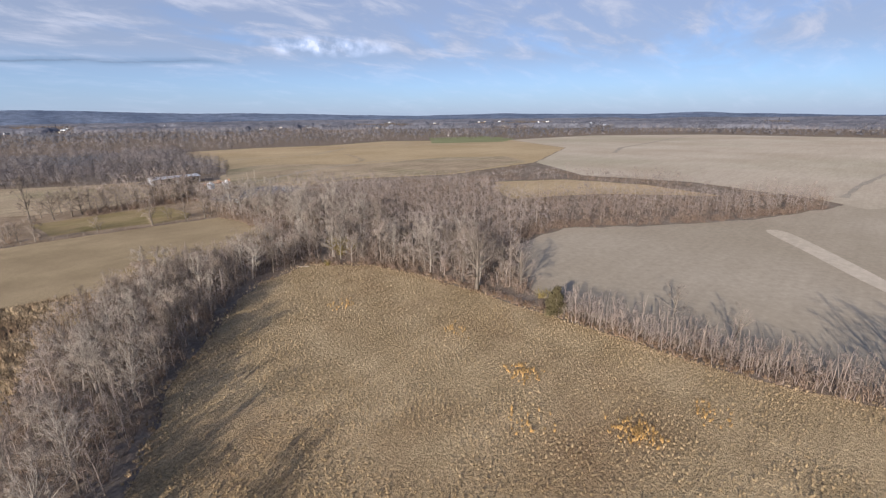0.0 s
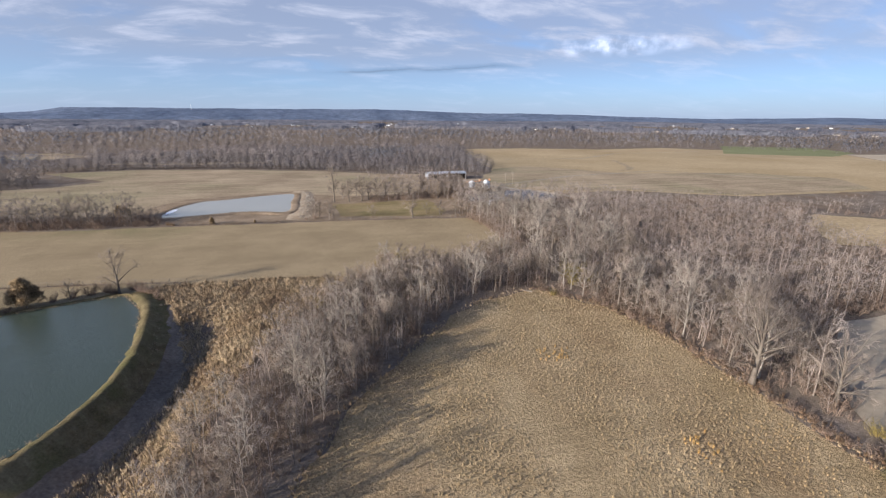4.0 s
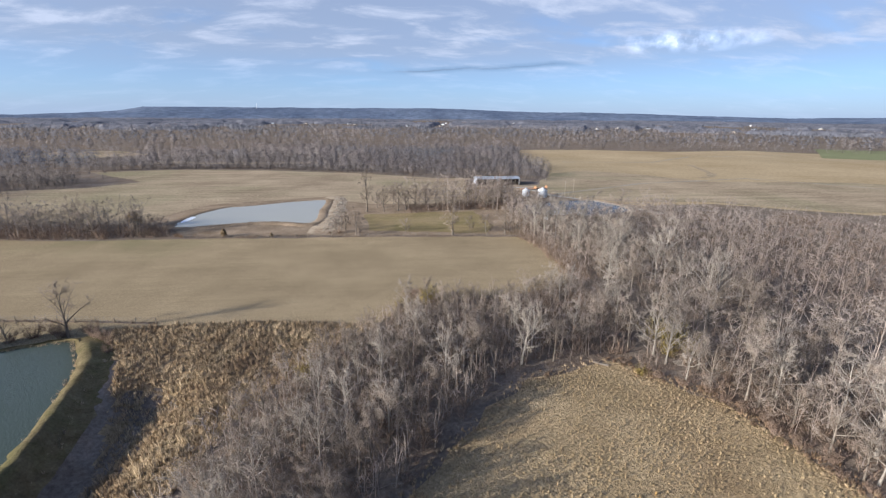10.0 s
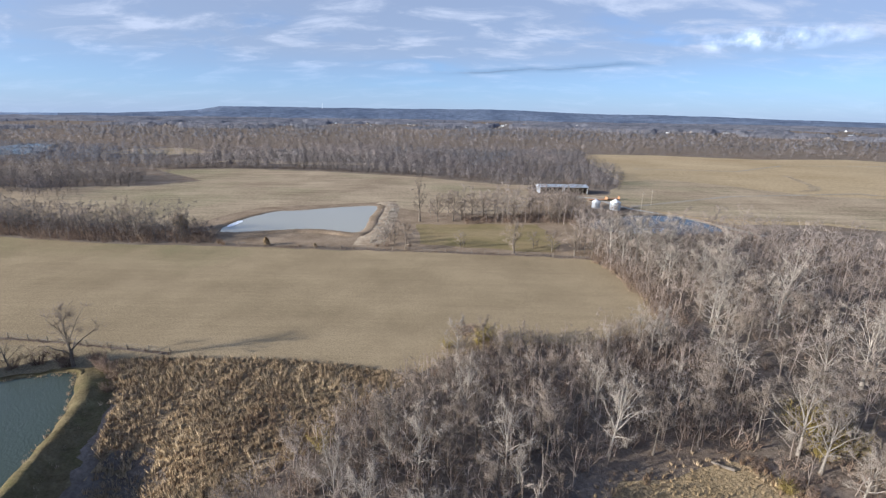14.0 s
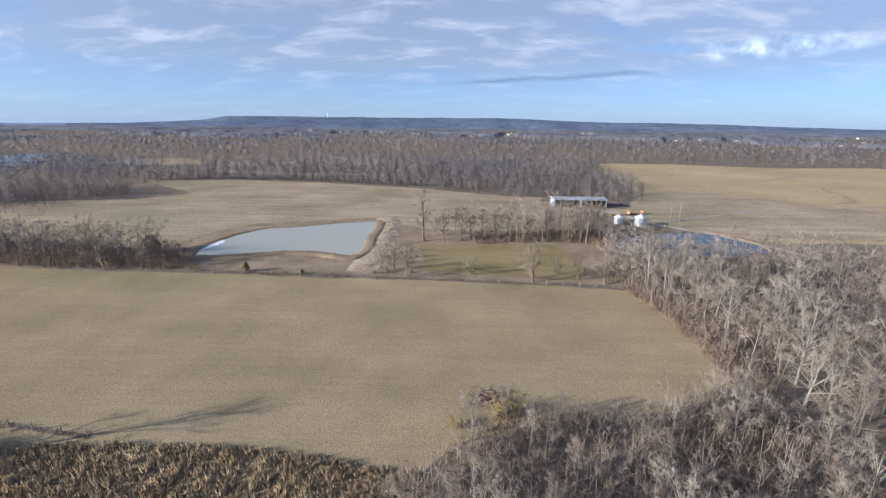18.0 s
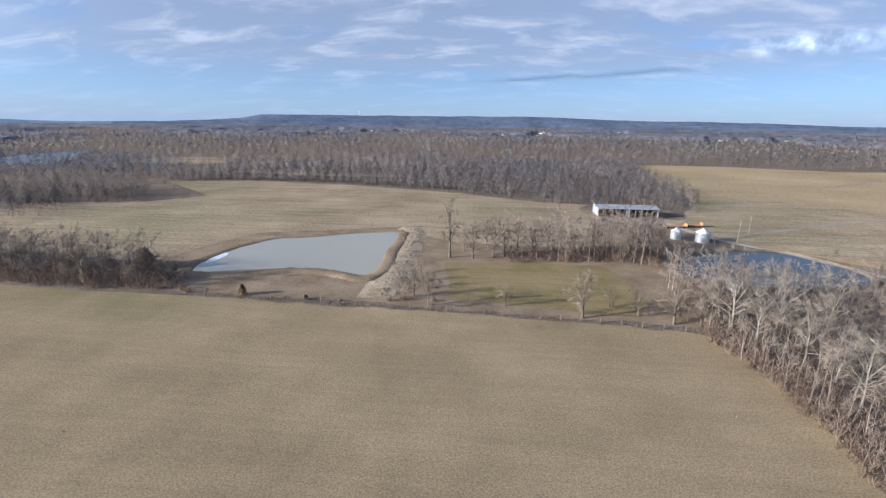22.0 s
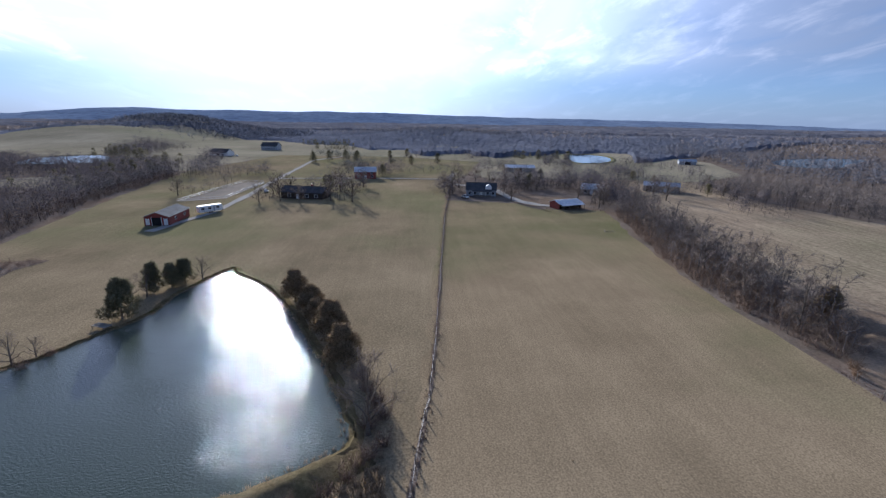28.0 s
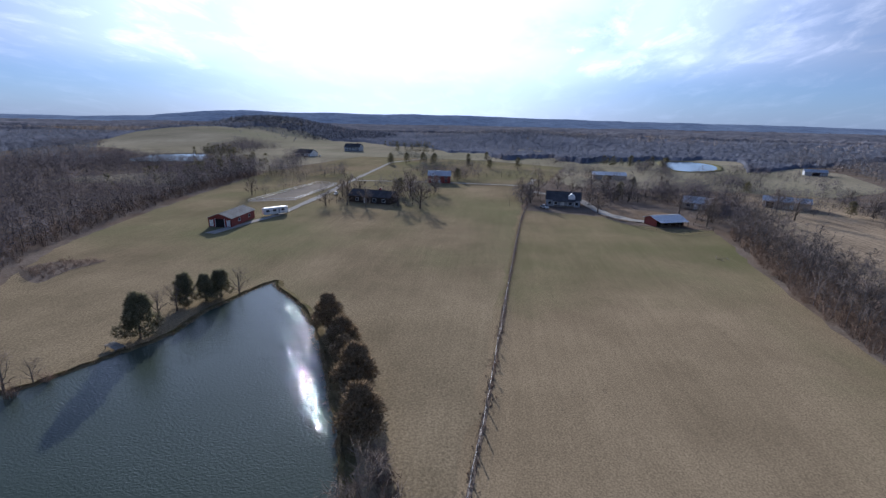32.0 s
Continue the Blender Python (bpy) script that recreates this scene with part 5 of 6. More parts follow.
part("porch", box(bmesh.new(), -4, 5, -6.6, -4.5, 0.1, 0.55), M["wood"], h, "grey plank porch")
for q in (-4, -1, 2, 4.8):
    part("porch_post", box(bmesh.new(), q, q + 0.16, -6.5, -6.3, 0.55, 2.6), M["white"], h, "white porch post")
part("porch_roof", slab([(-4.4, -6.9, 2.6), (5.4, -6.9, 2.6), (5.4, -4.4, 3.3), (-4.4, -4.4, 3.3)], 0.1), M["shingle"], h)
part("dormer", slab([(2, -4.6, 3.4), (5, -4.6, 3.4), (5, -4.6, 4.6), (3.5, -4.6, 5.9), (2, -4.6, 4.6)], -2.4), M["white"], h, "white dormer gable")
shed = gable("shed", "open-sided red livestock shed with a white roof", "shed", (-204, 138), 112, 12, 6.4, 2.5, 3.5, "red", "white", open_front=True, posts=5, ribs=10)
part("lean_to", slab([(-6, -5.6, 1.9), (6, -5.6, 1.9), (6, -3.3, 2.4), (-6, -3.3, 2.4)], 0.1), M["white"], shed, "white lean-to roof")
for q in (-5.8, -2.0, 2.0, 5.7):
    part("post", box(bmesh.new(), q, q + 0.14, -5.5, -5.36, 0, 1.9), M["wood"], shed)
gable("long_barn", "long shed with a pale blue metal roof", "barn", (-348, 150), 86, 21, 10, 3.0, 4.6, "tan_wall", "steel", [("f", 0, 3, 0.1, 2.8, "bay")], ribs=10)
gable("pole_barn", "tan pole barn with a grey metal roof", "barn", (-253, 207), 62, 17.5, 9, 3.2, 4.8, "tan_wall", "steel",
      [("f", -6, 3, 0.1, 2.8, "bay"), ("f", 2, 1.0, 0.1, 2.1, "door"), ("l", 0, 3.2, 0.1, 2.9, "door")], ribs=10)
gable("house", "small house with a light grey roof behind trees", "house", (-243, 165), 60, 11, 8, 2.8, 5.0, "tan_wall", "white",
      [("f", -3, 1.2, *WIN, "window"), ("f", 0, 1.0, 0.1, 2.1, "door"), ("f", 3, 1.2, *WIN, "window")])
gable("open_barn", "far barn with a pale metal roof", "barn", (-414, 318), 70, 14, 8, 3.0, 4.6, "siding", "steel", [("f", 0, 5, 0.1, 2.6, "bay")])
gable("house", "white-gabled house with a dark roof on the far slope", "house", (-468, -112), 70, 19, 11, 3.2, 6.4, "white", "shingle",
      [("f", -6, 2, *WIN, "window"), ("f", 0, 3, 0.1, 2.5, "bay"), ("f", 6, 2, *WIN, "window")])
h = gable("house", "large grey two-storey house on the far slope", "house", (-556, -92), 80, 19, 11, 4.8, 8.4, "siding", "shingle",
          [("f", x, 1.5, z, z + 1.3, "window") for x in (-7, -3.5, 0, 3.5, 7) for z in (0.9, 3.1)])
chimney(h, 5, 1, 6.5, 9.6)

# the machinery shed and grain bins beyond the lawn
gable("machinery_shed", "open-fronted grey machinery shed with a metal roof", "shed", (55.2, 250.5), 1, 12.4, 10, 3.7, 4.4, "siding", "steel", open_front=True, posts=5, ribs=9)
gable("machinery_shed", "open-fronted machinery shed with a pale metal roof", "shed", (68.2, 250), 1, 12.4, 10, 3.8, 4.55, "siding", "steel", open_front=True, posts=6, ribs=10)
gable("boat_house", "small grey-roofed hut beside the dark pond", "hut", (67, 156), 2, 14, 5, 2.3, 3.2, "siding", "steel", open_front=True, posts=4)


def grain_bin(at, dia, wall, label):
    t = thing("grain_bin", label, "grain bin", "grain bins by the lane", (*at, 0))
    n, rings = 32, 9
    a = np.arange(n) * 2 * np.pi / n
    for k in range(rings):
        prof = [(0.0, 0.0), (0.03, 0.25), (0.03, 0.75), (0.0, 1.0)]
        v = np.concatenate([np.c_[np.cos(a) * (dia / 2 + d), np.sin(a) * (dia / 2 + d), np.full(n, (k + q) * wall / rings)] for d, q in prof])
        f = [(i * n + j, i * n + (j + 1) % n, (i + 1) * n + (j + 1) % n, (i + 1) * n + j) for i in range(3) for j in range(n)]
        part("wall_ring", mesh_of("wall_ring", v, f, M["bin_steel"]), None, t)
    v = np.concatenate([np.c_[np.cos(a) * q, np.sin(a) * q, np.full(n, z)] for q, z in ((dia / 2 + 0.15, wall - 0.05), (dia / 2 + 0.15, wall + 0.03), (0.5, wall + dia * 0.24), (0.5, wall + dia * 0.24 + 0.15))])
    f = [(i * n + j, i * n + (j + 1) % n, (i + 1) * n + (j + 1) % n, (i + 1) * n + j) for i in range(3) for j in range(n)]
    part("roof", mesh_of("roof", v, f, M["white"]), None, t, "white conical roof")
    part("cap", mesh_of("cap", *tube([(0, 0, wall + dia * 0.24), (0, 0, wall + dia * 0.24 + 0.3), (0, 0, wall + dia * 0.24 + 0.45)], [0.55, 0.55, 0.02], 12), M["bin_steel"]), None, t)
    part("door", box(bmesh.new(), -0.4, 0.4, -dia / 2 - 0.1, -dia / 2 - 0.02, 0.5, 2.0), M["steel"], t)
    part("ladder", box(bmesh.new(), dia / 2 + 0.05, dia / 2 + 0.12, -0.25, 0.25, 0.4, wall), M["wire"], t)


grain_bin((67.5, 208.5), 3.6, 2.9, "small round steel grain bin with a conical roof")
grain_bin((75, 205), 4.6, 3.4, "large round white steel grain bin")


def hay_wagon(at, rz, L):
    t = thing("farm_wagon", "long orange farm wagon parked on the grass", "wagon", "farm wagons", (*at, 0), rz)
    part("bed", box(bmesh.new(), -L / 2, L / 2, -1.1, 1.1, 0.75, 1.0), M["orange"], t)
    part("headboard", box(bmesh.new(), L / 2 - 0.12, L / 2, -1.1, 1.1, 1.0, 2.0), M["orange"], t)
    part("drawbar", mesh_of("drawbar", *tube([(-L / 2 - 2, 0, 0.5), (-L / 2, 0, 0.75)], [0.07, 0.07], 6), M["wire"]), None, t)
    a = np.arange(14) * 2 * np.pi / 14
    for x in (-L / 2 + 1.2, L / 2 - 1.2):
        for y in (-1.0, 1.0):
            prof = [(0.12, -0.12), (0.34, -0.13), (0.42, -0.08), (0.42, 0.08), (0.34, 0.13), (0.12, 0.12)]
            v = np.concatenate([np.c_[x + np.cos(a) * q, np.full(14, y + d), 0.43 + np.sin(a) * q] for q, d in prof])
            f = [(i * 14 + j, i * 14 + (j + 1) % 14, (i + 1) * 14 + (j + 1) % 14, (i + 1) * 14 + j) for i in range(5) for j in range(14)]
            part("wheel", mesh_of("wheel", v, f, M["tyre"], True), None, t, "black rubber wheel")


hay_wagon((74, 226), 8, 9)
hay_wagon((82, 229), 5, 7)


def camper(at, rz):
    t = thing("camper_trailer", "white travel trailer parked beside the red barn", "trailer", "", (*at, 0), rz)
    bm = box(bmesh.new(), -4.6, 4.6, -1.2, 1.2, 0.6, 3.1)
    bmesh.ops.bevel(bm, geom=bm.edges[:], offset=0.3, segments=3, affect="EDGES")
    part("body", bm, M["white"], t)
    for x in (-3.2, -0.6, 2.6):
        part("window", box(bmesh.new(), x - 0.6, x + 0.6, -1.215, -1.19, 1.7, 2.4), M["glass"], t)
        part("window", box(bmesh.new(), x - 0.6, x + 0.6, 1.19, 1.215, 1.7, 2.4), M["glass"], t)
    part("door", box(bmesh.new(), 0.8, 1.5, -1.22, -1.19, 0.7, 2.6), M["siding"], t)
    part("stripe", box(bmesh.new(), -4.3, 4.3, 1.195, 1.21, 1.1, 1.3), M["shingle"], t)
    part("hitch", mesh_of("hitch", *tube([(4.5, 0, 0.6), (5.8, 0, 0.55)], [0.08, 0.08], 6), M["wire"]), None, t)
    a = np.arange(14) * 2 * np.pi / 14
    for x in (-0.6, 0.35):
        for y in (-1.05, 1.05):
            v = np.concatenate([np.c_[x + np.cos(a) * q, np.full(14, y + d), 0.38 + np.sin(a) * q] for q, d in ((0.1, -0.1), (0.37, -0.11), (0.37, 0.11), (0.1, 0.1))])
            f = [(i * 14 + j, i * 14 + (j + 1) % 14, (i + 1) * 14 + (j + 1) % 14, (i + 1) * 14 + j) for i in range(3) for j in range(14)]
            part("wheel", mesh_of("wheel", v, f, M["tyre"], True), None, t)


camper((-191.5, -6.2), 140)


def parked_car(at, rz, paint, label):
    t = thing("car", label, "car", "parked cars", (*at, 0), rz)
    bm = box(bmesh.new(), -2.2, 2.2, -0.88, 0.88, 0.35, 0.95)
    bmesh.ops.bevel(bm, geom=bm.edges[:], offset=0.16, segments=2, affect="EDGES")
    part("body", bm, M[paint], t)
    bm = box(bmesh.new(), -1.4, 1.0, -0.78, 0.78, 0.9, 1.5)
    for v in bm.verts:
        if v.co.z > 1.2:
            v.co.x *= 0.72
            v.co.y *= 0.88
    part("cabin", bm, M["glass"], t, "dark glazed cabin")
    a = np.arange(12) * 2 * np.pi / 12
    for x in (-1.35, 1.35):
        for y in (-0.8, 0.8):
            v = np.concatenate([np.c_[x + np.cos(a) * q, np.full(12, y + d), 0.33 + np.sin(a) * q] for q, d in ((0.1, -0.1), (0.33, -0.1), (0.33, 0.1), (0.1, 0.1))])
            f = [(i * 12 + j, i * 12 + (j + 1) % 12, (i + 1) * 12 + (j + 1) % 12, (i + 1) * 12 + j) for i in range(3) for j in range(12)]
            part("wheel", mesh_of("wheel", v, f, M["tyre"], True), None, t)


parked_car((-243, -1), 12, "white", "white car parked by the drive")
parked_car((-250, 6), 95, "shingle", "dark car parked by the house")
parked_car((-228, 97), 30, "white", "white pickup parked at the farmhouse")
parked_car((-459, -95), 10, "white", "white car parked by the far house")


def fence(name, line, label, step=4.0, tall=1.3, rails=0, wires=3, seed=1, post_mat="wood", lo=0.0, keep=300):
    """Posts along a line with wires or rails between them."""
    t = thing(name, label, "fence")
    r = np.random.RandomState(seed)
    p = np.array(line, float)
    seg = np.hypot(*np.diff(p, axis=0).T)
    s = np.r_[0, np.cumsum(seg)]
    q = np.arange(0, s[-1], step)
    pts = np.stack([np.interp(q, s, p[:, 0]), np.interp(q, s, p[:, 1])], 1) + r.normal(0, 0.08, (len(q), 2))
    shape = mesh_of("post", *tube([(0, 0, -0.3), (0, 0, tall * 0.6), (0, 0, tall), (0, 0, tall + 0.02)], [0.075, 0.07, 0.065, 0.005], 6), M[post_mat])
    for x, y in pts[:keep]:
        o = new("post", shape)
        o.parent = t
        o.matrix_basis = pose(x, y, lo, r.normal(0, 3), r.normal(0, 3), r.uniform(0, 360)) @ Matrix.Diagonal((1, 1, r.uniform(0.9, 1.1), 1))
    for k in range(wires):
        z = lo + tall * (0.35 + 0.28 * k)
        part("wire", mesh_of("wire", *tube(np.c_[pts, np.full(len(pts), z)], np.full(len(pts), 0.012), 3), M["wire"]), None, t)
    for k in range(rails):
        z = lo + tall * (0.35 + 0.55 * k / max(1, rails - 1))
        for a, b in zip(pts[:-1], pts[1:]):
            part("rail", mesh_of("rail", *tube([(*a, z), (*b, z)], [0.06, 0.06], 4), M["white" if post_mat == "white" else "wood"]), None, t)
    return t


FENCE_W = [(-47, 72), (-69, 75.2), (-89, 77), (-124, 79.6), (-191, 85), (-226, 89), (-276, 93.5)]
FENCE_N = [(43, 130), (24, 132.2), (11, 133.2), (-9, 134.8), (-29, 135.5), (-50, 136.8), (-72, 137.3)]
fence("wire_fence", FENCE_W, "weathered post and wire fence across the pasture", seed=2)
fence("wire_fence", FENCE_N, "weathered post and wire fence below the silty pond", seed=3)
fence("wire_fence", [(-276, 93.5), (-296, 94), (-299, 50), (-297, 2)], "post and wire fence beside the farm track", step=6, seed=4)
ARENA = [(-215, -30), (-279, -25), (-277, -12), (-223, -13)]
sheet("ground_arena", np.array(ARENA, float), 0.09, M["sand"], "pale sand riding arena", "arena")
fence("rail_fence", ARENA + ARENA[:1], "white rail fence round the riding arena", step=4.5, rails=2, wires=0, seed=5, post_mat="white")
fence("rail_fence", [(-196, 127), (-188, 138), (-196, 152), (-206, 148)], "wooden rail pen beside the red shed", step=3.0, rails=2, wires=0, seed=6)

# lanes and yards
ribbon("road_drive", [(-160, -12), (-192, -5), (-233, -6), (-296, -10), (-422, -16), (-470, 4)], 1.6, 0.21, M["gravel"], "pale gravel farm drive", "drive")
ribbon("road_track", [(-296, -10), (-299, 20), (-300, 50), (-297, 94), (-330, 100)], 1.5, 0.215, M["gravel"], "pale gravel track past the houses", "track")
ribbon("road_lane", [(112, 160), (106, 174), (97, 191), (85, 203.5), (80, 211), (74, 233), (60, 240)], 1.5, 0.21, M["gravel"], "pale gravel lane by the dark pond", "lane")
ribbon("road_field_track", [(85, 212), (150, 245), (233, 262), (267, 232), (290, 200)], 1.2, 0.21, M["sand"], "faint wheel track across the stubble", "track", 0.3)
sheet("field_east_worked", wandering([(79, 232), (88, 204), (110, 188), (150, 184), (200, 154), (300, 156), (330, 200), (290, 240), (199, 250), (173, 287), (144, 312), (113, 298)], 5, 0.8, 49), 0.185, M["stubble"], "grey-brown worked ground in the grain field", "field")
ribbon("ground_swale", [(250, 345), (240, 318), (228, 288), (216, 272), (204, 268)], 2.4, 0.215, M["stubble"], "brownish grassy swale in the grain field", "swale", 0.3)
ribbon("road_far_lane", [(430, 140), (500, 163), (600, 170), (720, 182), (800, 184)], 2.2, 0.22, M["sand"], "pale farm lane across the far fields", "lane", 0.2)
ribbon("road_edge_track", [(252, -47), (300, -50), (420, -66), (560, -80)], 1.4, 0.22, M["sand"], "pale track along the far field edge", "track", 0.3)
sheet("field_winter_green", wandering([(430, 400), (520, 345), (600, 380), (640, 470), (540, 520)], 6, 1.0, 41), 0.2, M["green_crop"], "pale green strip of winter crop far off", "field")
ribbon("road_field_track_far", [(150, 375), (229, 368), (300, 420), (420, 430)], 1.2, 0.21, M["sand"], "faint wheel track across the far stubble", "track", 0.3)
sheet("ground_yard", rounded([(-226, 118), (-212, 120), (-206, 128), (-214, 146), (-228, 146), (-234, 125)], 4), 0.2, M["dirt"], "brown trampled farmyard", "yard")
ribbon("road_yard", [(-276, 95), (-252, 116), (-232, 118), (-218, 121), (-209, 128), (-206, 134)], 2.2, 0.23, M["gravel"], "pale gravel yard drive", "drive")
sheet("ground_shed_yard", rounded([(44, 244), (76, 243), (84, 232), (74, 222), (58, 232)], 4), 0.13, M["clay"], "trampled pale earth in front of the machinery shed", "yard")


# ---- single trees ----
def bare(label, spec, places, sizes, seed, bark="bark", group="single leafless trees"):
    wood, crown = fan_tree(seed, **spec)
    t = tree_template("bare_tree", wood, crown, M[bark], M["twig"], label, "tree", group)
    return plant(t, places, seed, sizes=sizes)


WIDE = dict(h=9.0, spread=3.8, limbs=9, fork=0.16, thick=0.2, upright=0.45, boughs=55, sprays=150, twigs=420, twig_r=0.014)
WIDE_FAR = dict(WIDE, twig_r=0.026)
TALL = dict(h=18.5, spread=3.6, limbs=14, fork=0.24, thick=0.34, upright=0.42, twigs=1100, twig_r=0.024)
GIANT = dict(h=17, spread=6.4, limbs=14, fork=0.2, thick=0.4, boughs=110, sprays=420, twigs=2000, twig_len=1.5, upright=0.45, twig_r=0.015)
YARD = dict(h=15, spread=6.2, limbs=11, fork=0.16, thick=0.4, upright=0.42, boughs=70, sprays=220, twigs=800, twig_r=0.045, twig_len=1.7)
bare("small leafless tree beside the pond dam", dict(WIDE, twigs=800, sprays=220), [(-60, 67.5)], [1.2], 201)
bare("small leafless tree on the pond bank", WIDE, [(-69, 66), (-77, 14), (-79.5, 15.5), (-113.5, 25.2), (-104.5, 18), (-101, 17), (-65, 4)], [0.6, 0.75, 0.5, 0.75, 0.75, 0.7, 0.6], 202)
bare("tall straight leafless tree at the edge of the grass plot", TALL, [(-11, 175)], [1.0], 203)
bare("huge pale-barked leafless tree at the corner of the woods", GIANT, [(51.5, 4.5), (58, -3)], [1.0, 0.75], 204, "bark")
ROUND = dict(h=9.5, spread=3.6, limbs=11, fork=0.14, thick=0.19, upright=0.42, boughs=70, sprays=240, twigs=950, twig_r=0.02, twig_len=1.1)
bare("rounded leafless tree on the fence line", ROUND, [(-13, 137.5), (4, 139), (20, 134.6), (38, 133.6), (43, 133), (-17, 143), (27, 141), (32, 137)], [0.95, 0.6, 1.15, 1.25, 1.2, 0.7, 0.6, 0.8], 205)
bare("leafless tree behind the grass plot", ROUND, [(-4, 175), (2, 176.5), (5.5, 178), (-7, 183), (10, 189), (0, 191), (26, 179), (14, 180), (45, 181), (40, 176), (52, 192), (33, 184)], [1.25, 1.35, 1.15, 0.9, 1.1, 1.0, 1.0, 1.2, 1.2, 1.0, 1.25, 1.1], 210)
bare("leafless tree in the overgrown hedgerow", ROUND, [(-98, 141.5), (-85, 142), (-108, 150), (-120, 147), (-135, 152), (-155, 151), (-172, 156), (-187, 160)], [1.2, 1.1, 1.3, 1.05, 1.0, 1.15, 1.0, 1.1], 206)
bare("small grey leafless tree on the clay dam", WIDE_FAR, [(-19, 147), (-18, 153), (-20, 141), (-17.5, 160)], [0.7, 0.55, 0.6, 0.5], 209)
bare("leafless tree at the bare field's edge", WIDE, [(56, -39), (56.5, -50), (58, -54), (59, -63), (66, -33), (63, -44), (60, -74), (62, -84), (59, -67), (62, -70), (61, -78)], [0.7, 0.65, 0.55, 0.9, 0.8, 0.8, 1.5, 1.7, 1.45, 1.5, 1.5], 207, "bark")
bare("leafless yard tree near the farm buildings", YARD, [(-262, 97), (-275, 133), (-282, 163), (-228, 152), (-212, 158), (-204, 153), (-216, 45), (-219, 35), (-218, 13), (-214, 5), (-262, 45), (-270, 29), (-238, 4),
                                                       (-222, 118), (-240, 92), (-250, 120), (-238, 178), (-240, 196), (-257, 236), (-236, 231), (-222, 193), (-232, -38), (-290, 110), (-300, 130), (-240, 6), (-236, 13), (-247, 35), (-215, 22), (-246, 88), (-252, 112)],
     [0.8, 0.75, 0.7, 0.62, 0.75, 0.7, 0.78, 0.8, 0.65, 0.55, 0.65, 0.65, 0.6, 0.65, 0.7, 0.65, 0.7, 0.75, 0.62, 0.7, 0.65, 0.6, 0.7, 0.75, 0.8, 0.7, 0.85, 0.6, 0.75, 0.7], 208)


# ---- evergreens ----
def cedars(label, mat, places, sizes, seed, h=7.5, wide=3.6, sprays=4600):
    wood, crown = cedar_tree(seed, h, wide, sprays)
    t = tree_template("cedar_tree", wood, crown, M["bark"], M[mat], label, "cedar", "evergreen cedars")
    return plant(t, places, seed, sizes=sizes)


cedars("dark evergreen cedar on the pond bank", "cedar", [(-93.6, 19.6), (-107.5, 18), (-109.6, 20.4), (-112.4, 22)], [1.08, 0.85, 0.75, 0.85], 301)
cedars("dark brownish cedar leaning over the pond", "rust_cedar", [(-100.5, 49), (-94.5, 53.5), (-90, 55.5), (-84, 59), (-75.5, 62.5)], [0.95, 0.9, 0.75, 1.05, 1.0], 302, 7.5, 3.9)
cedars("olive brown winter cedar at the field edge", "olive_cedar", [(51.5, -15.6)], [0.8], 303, 7.5, 3.6, 4500)
cedars("rusty winter cedar in the hedgerow", "rust_cedar", [(-91, 153), (-94, 156)], [0.85, 0.7], 304, 7.5, 3.8)
shrubs_russet = [(-72, 140), (-70, 138.6)]
cedars("small rusty cedar bush on the fence line", "rust_cedar", [(-56.5, 138.6), (-41, 137.6)], [0.38, 0.2], 305, 7.5, 3.6)
cedars("dark cedar in the distance", "cedar", [(-411, -14), (-416, -1), (-420, 13), (-423, 22), (-468, 65), (-444, 50), (-394, 53), (-388, 70), (-400, 92), (-445, 190), (-439, 217), (-401, -11), (-406, 23),
                                              (-275, 140), (-268, 130), (-284, 148), (-293, 210), (-256, 168), (-300, 138), (-235, 222), (-246, 30), (-250, 27), (-312, 52), (-260, 135)],
       [1.1, 1.2, 1.3, 1.2, 1.0, 1.0, 0.9, 1.0, 1.1, 1.2, 1.2, 1.0, 1.0, 0.9, 0.8, 1.0, 0.9, 0.8, 1.0, 0.8, 1.1, 0.9, 1.0, 0.9], 306, 8, 3.9, 500)
CED = [cedar_tree(320 + i, 8, 3.0, 160)[1] for i in range(3)]
far_cedars = np.concatenate([spread_in([(-650, -80), (-640, -80), (-660, -15), (-670, -15)], 7, 71), spread_in([(-560, -45), (-548, -45), (-540, 5), (-552, 5)], 7, 72),
                             spread_in([(-293, -135), (-215, -100), (-245, -80), (-340, -95), (-350, -120)], 14, 73), spread_in([(-430, -215), (-490, -215), (-480, -195), (-420, -150)], 9, 74),
                             spread_in([(-263, -100), (-326, -84), (-379, -104), (-392, -145), (-311, -135)], 11, 77), spread_in([(-452, 165), (-440, 165), (-436, 225), (-446, 225)], 6, 75)])
stuff("cedars_far", scattered(CED, far_cedars, 76, grow=(0.8, 1.3)), "cedar", "distant rows of dark cedars", "cedars")


# ---- shrubs, tufts and weeds ----
def shrubs(label, mat, places, sizes, seed, h=2.0, wide=1.7, stems=160):
    t = thing("shrub", label, "shrub", "shrubs")
    part("crown", mesh_of("crown", *shrub_arrays(seed, h, wide, stems, 0.028), M[mat]), None, t)
    return plant(t, places, seed, sizes=sizes)


shrubs("golden-brown shrub at the edge of the trees", "gold", [(7.2, 79), (5.8, 78), (48, 53), (46, 50.5), (-15, 50), (0, 76), (57.5, -9), (59, -11.5), (38, 45), (50, 51), (49.5, 56), (47, 56.5)], [1.7, 1.3, 2.3, 1.6, 1.3, 1.0, 1.2, 1.0, 0.9, 2.0, 2.2, 1.8], 401)
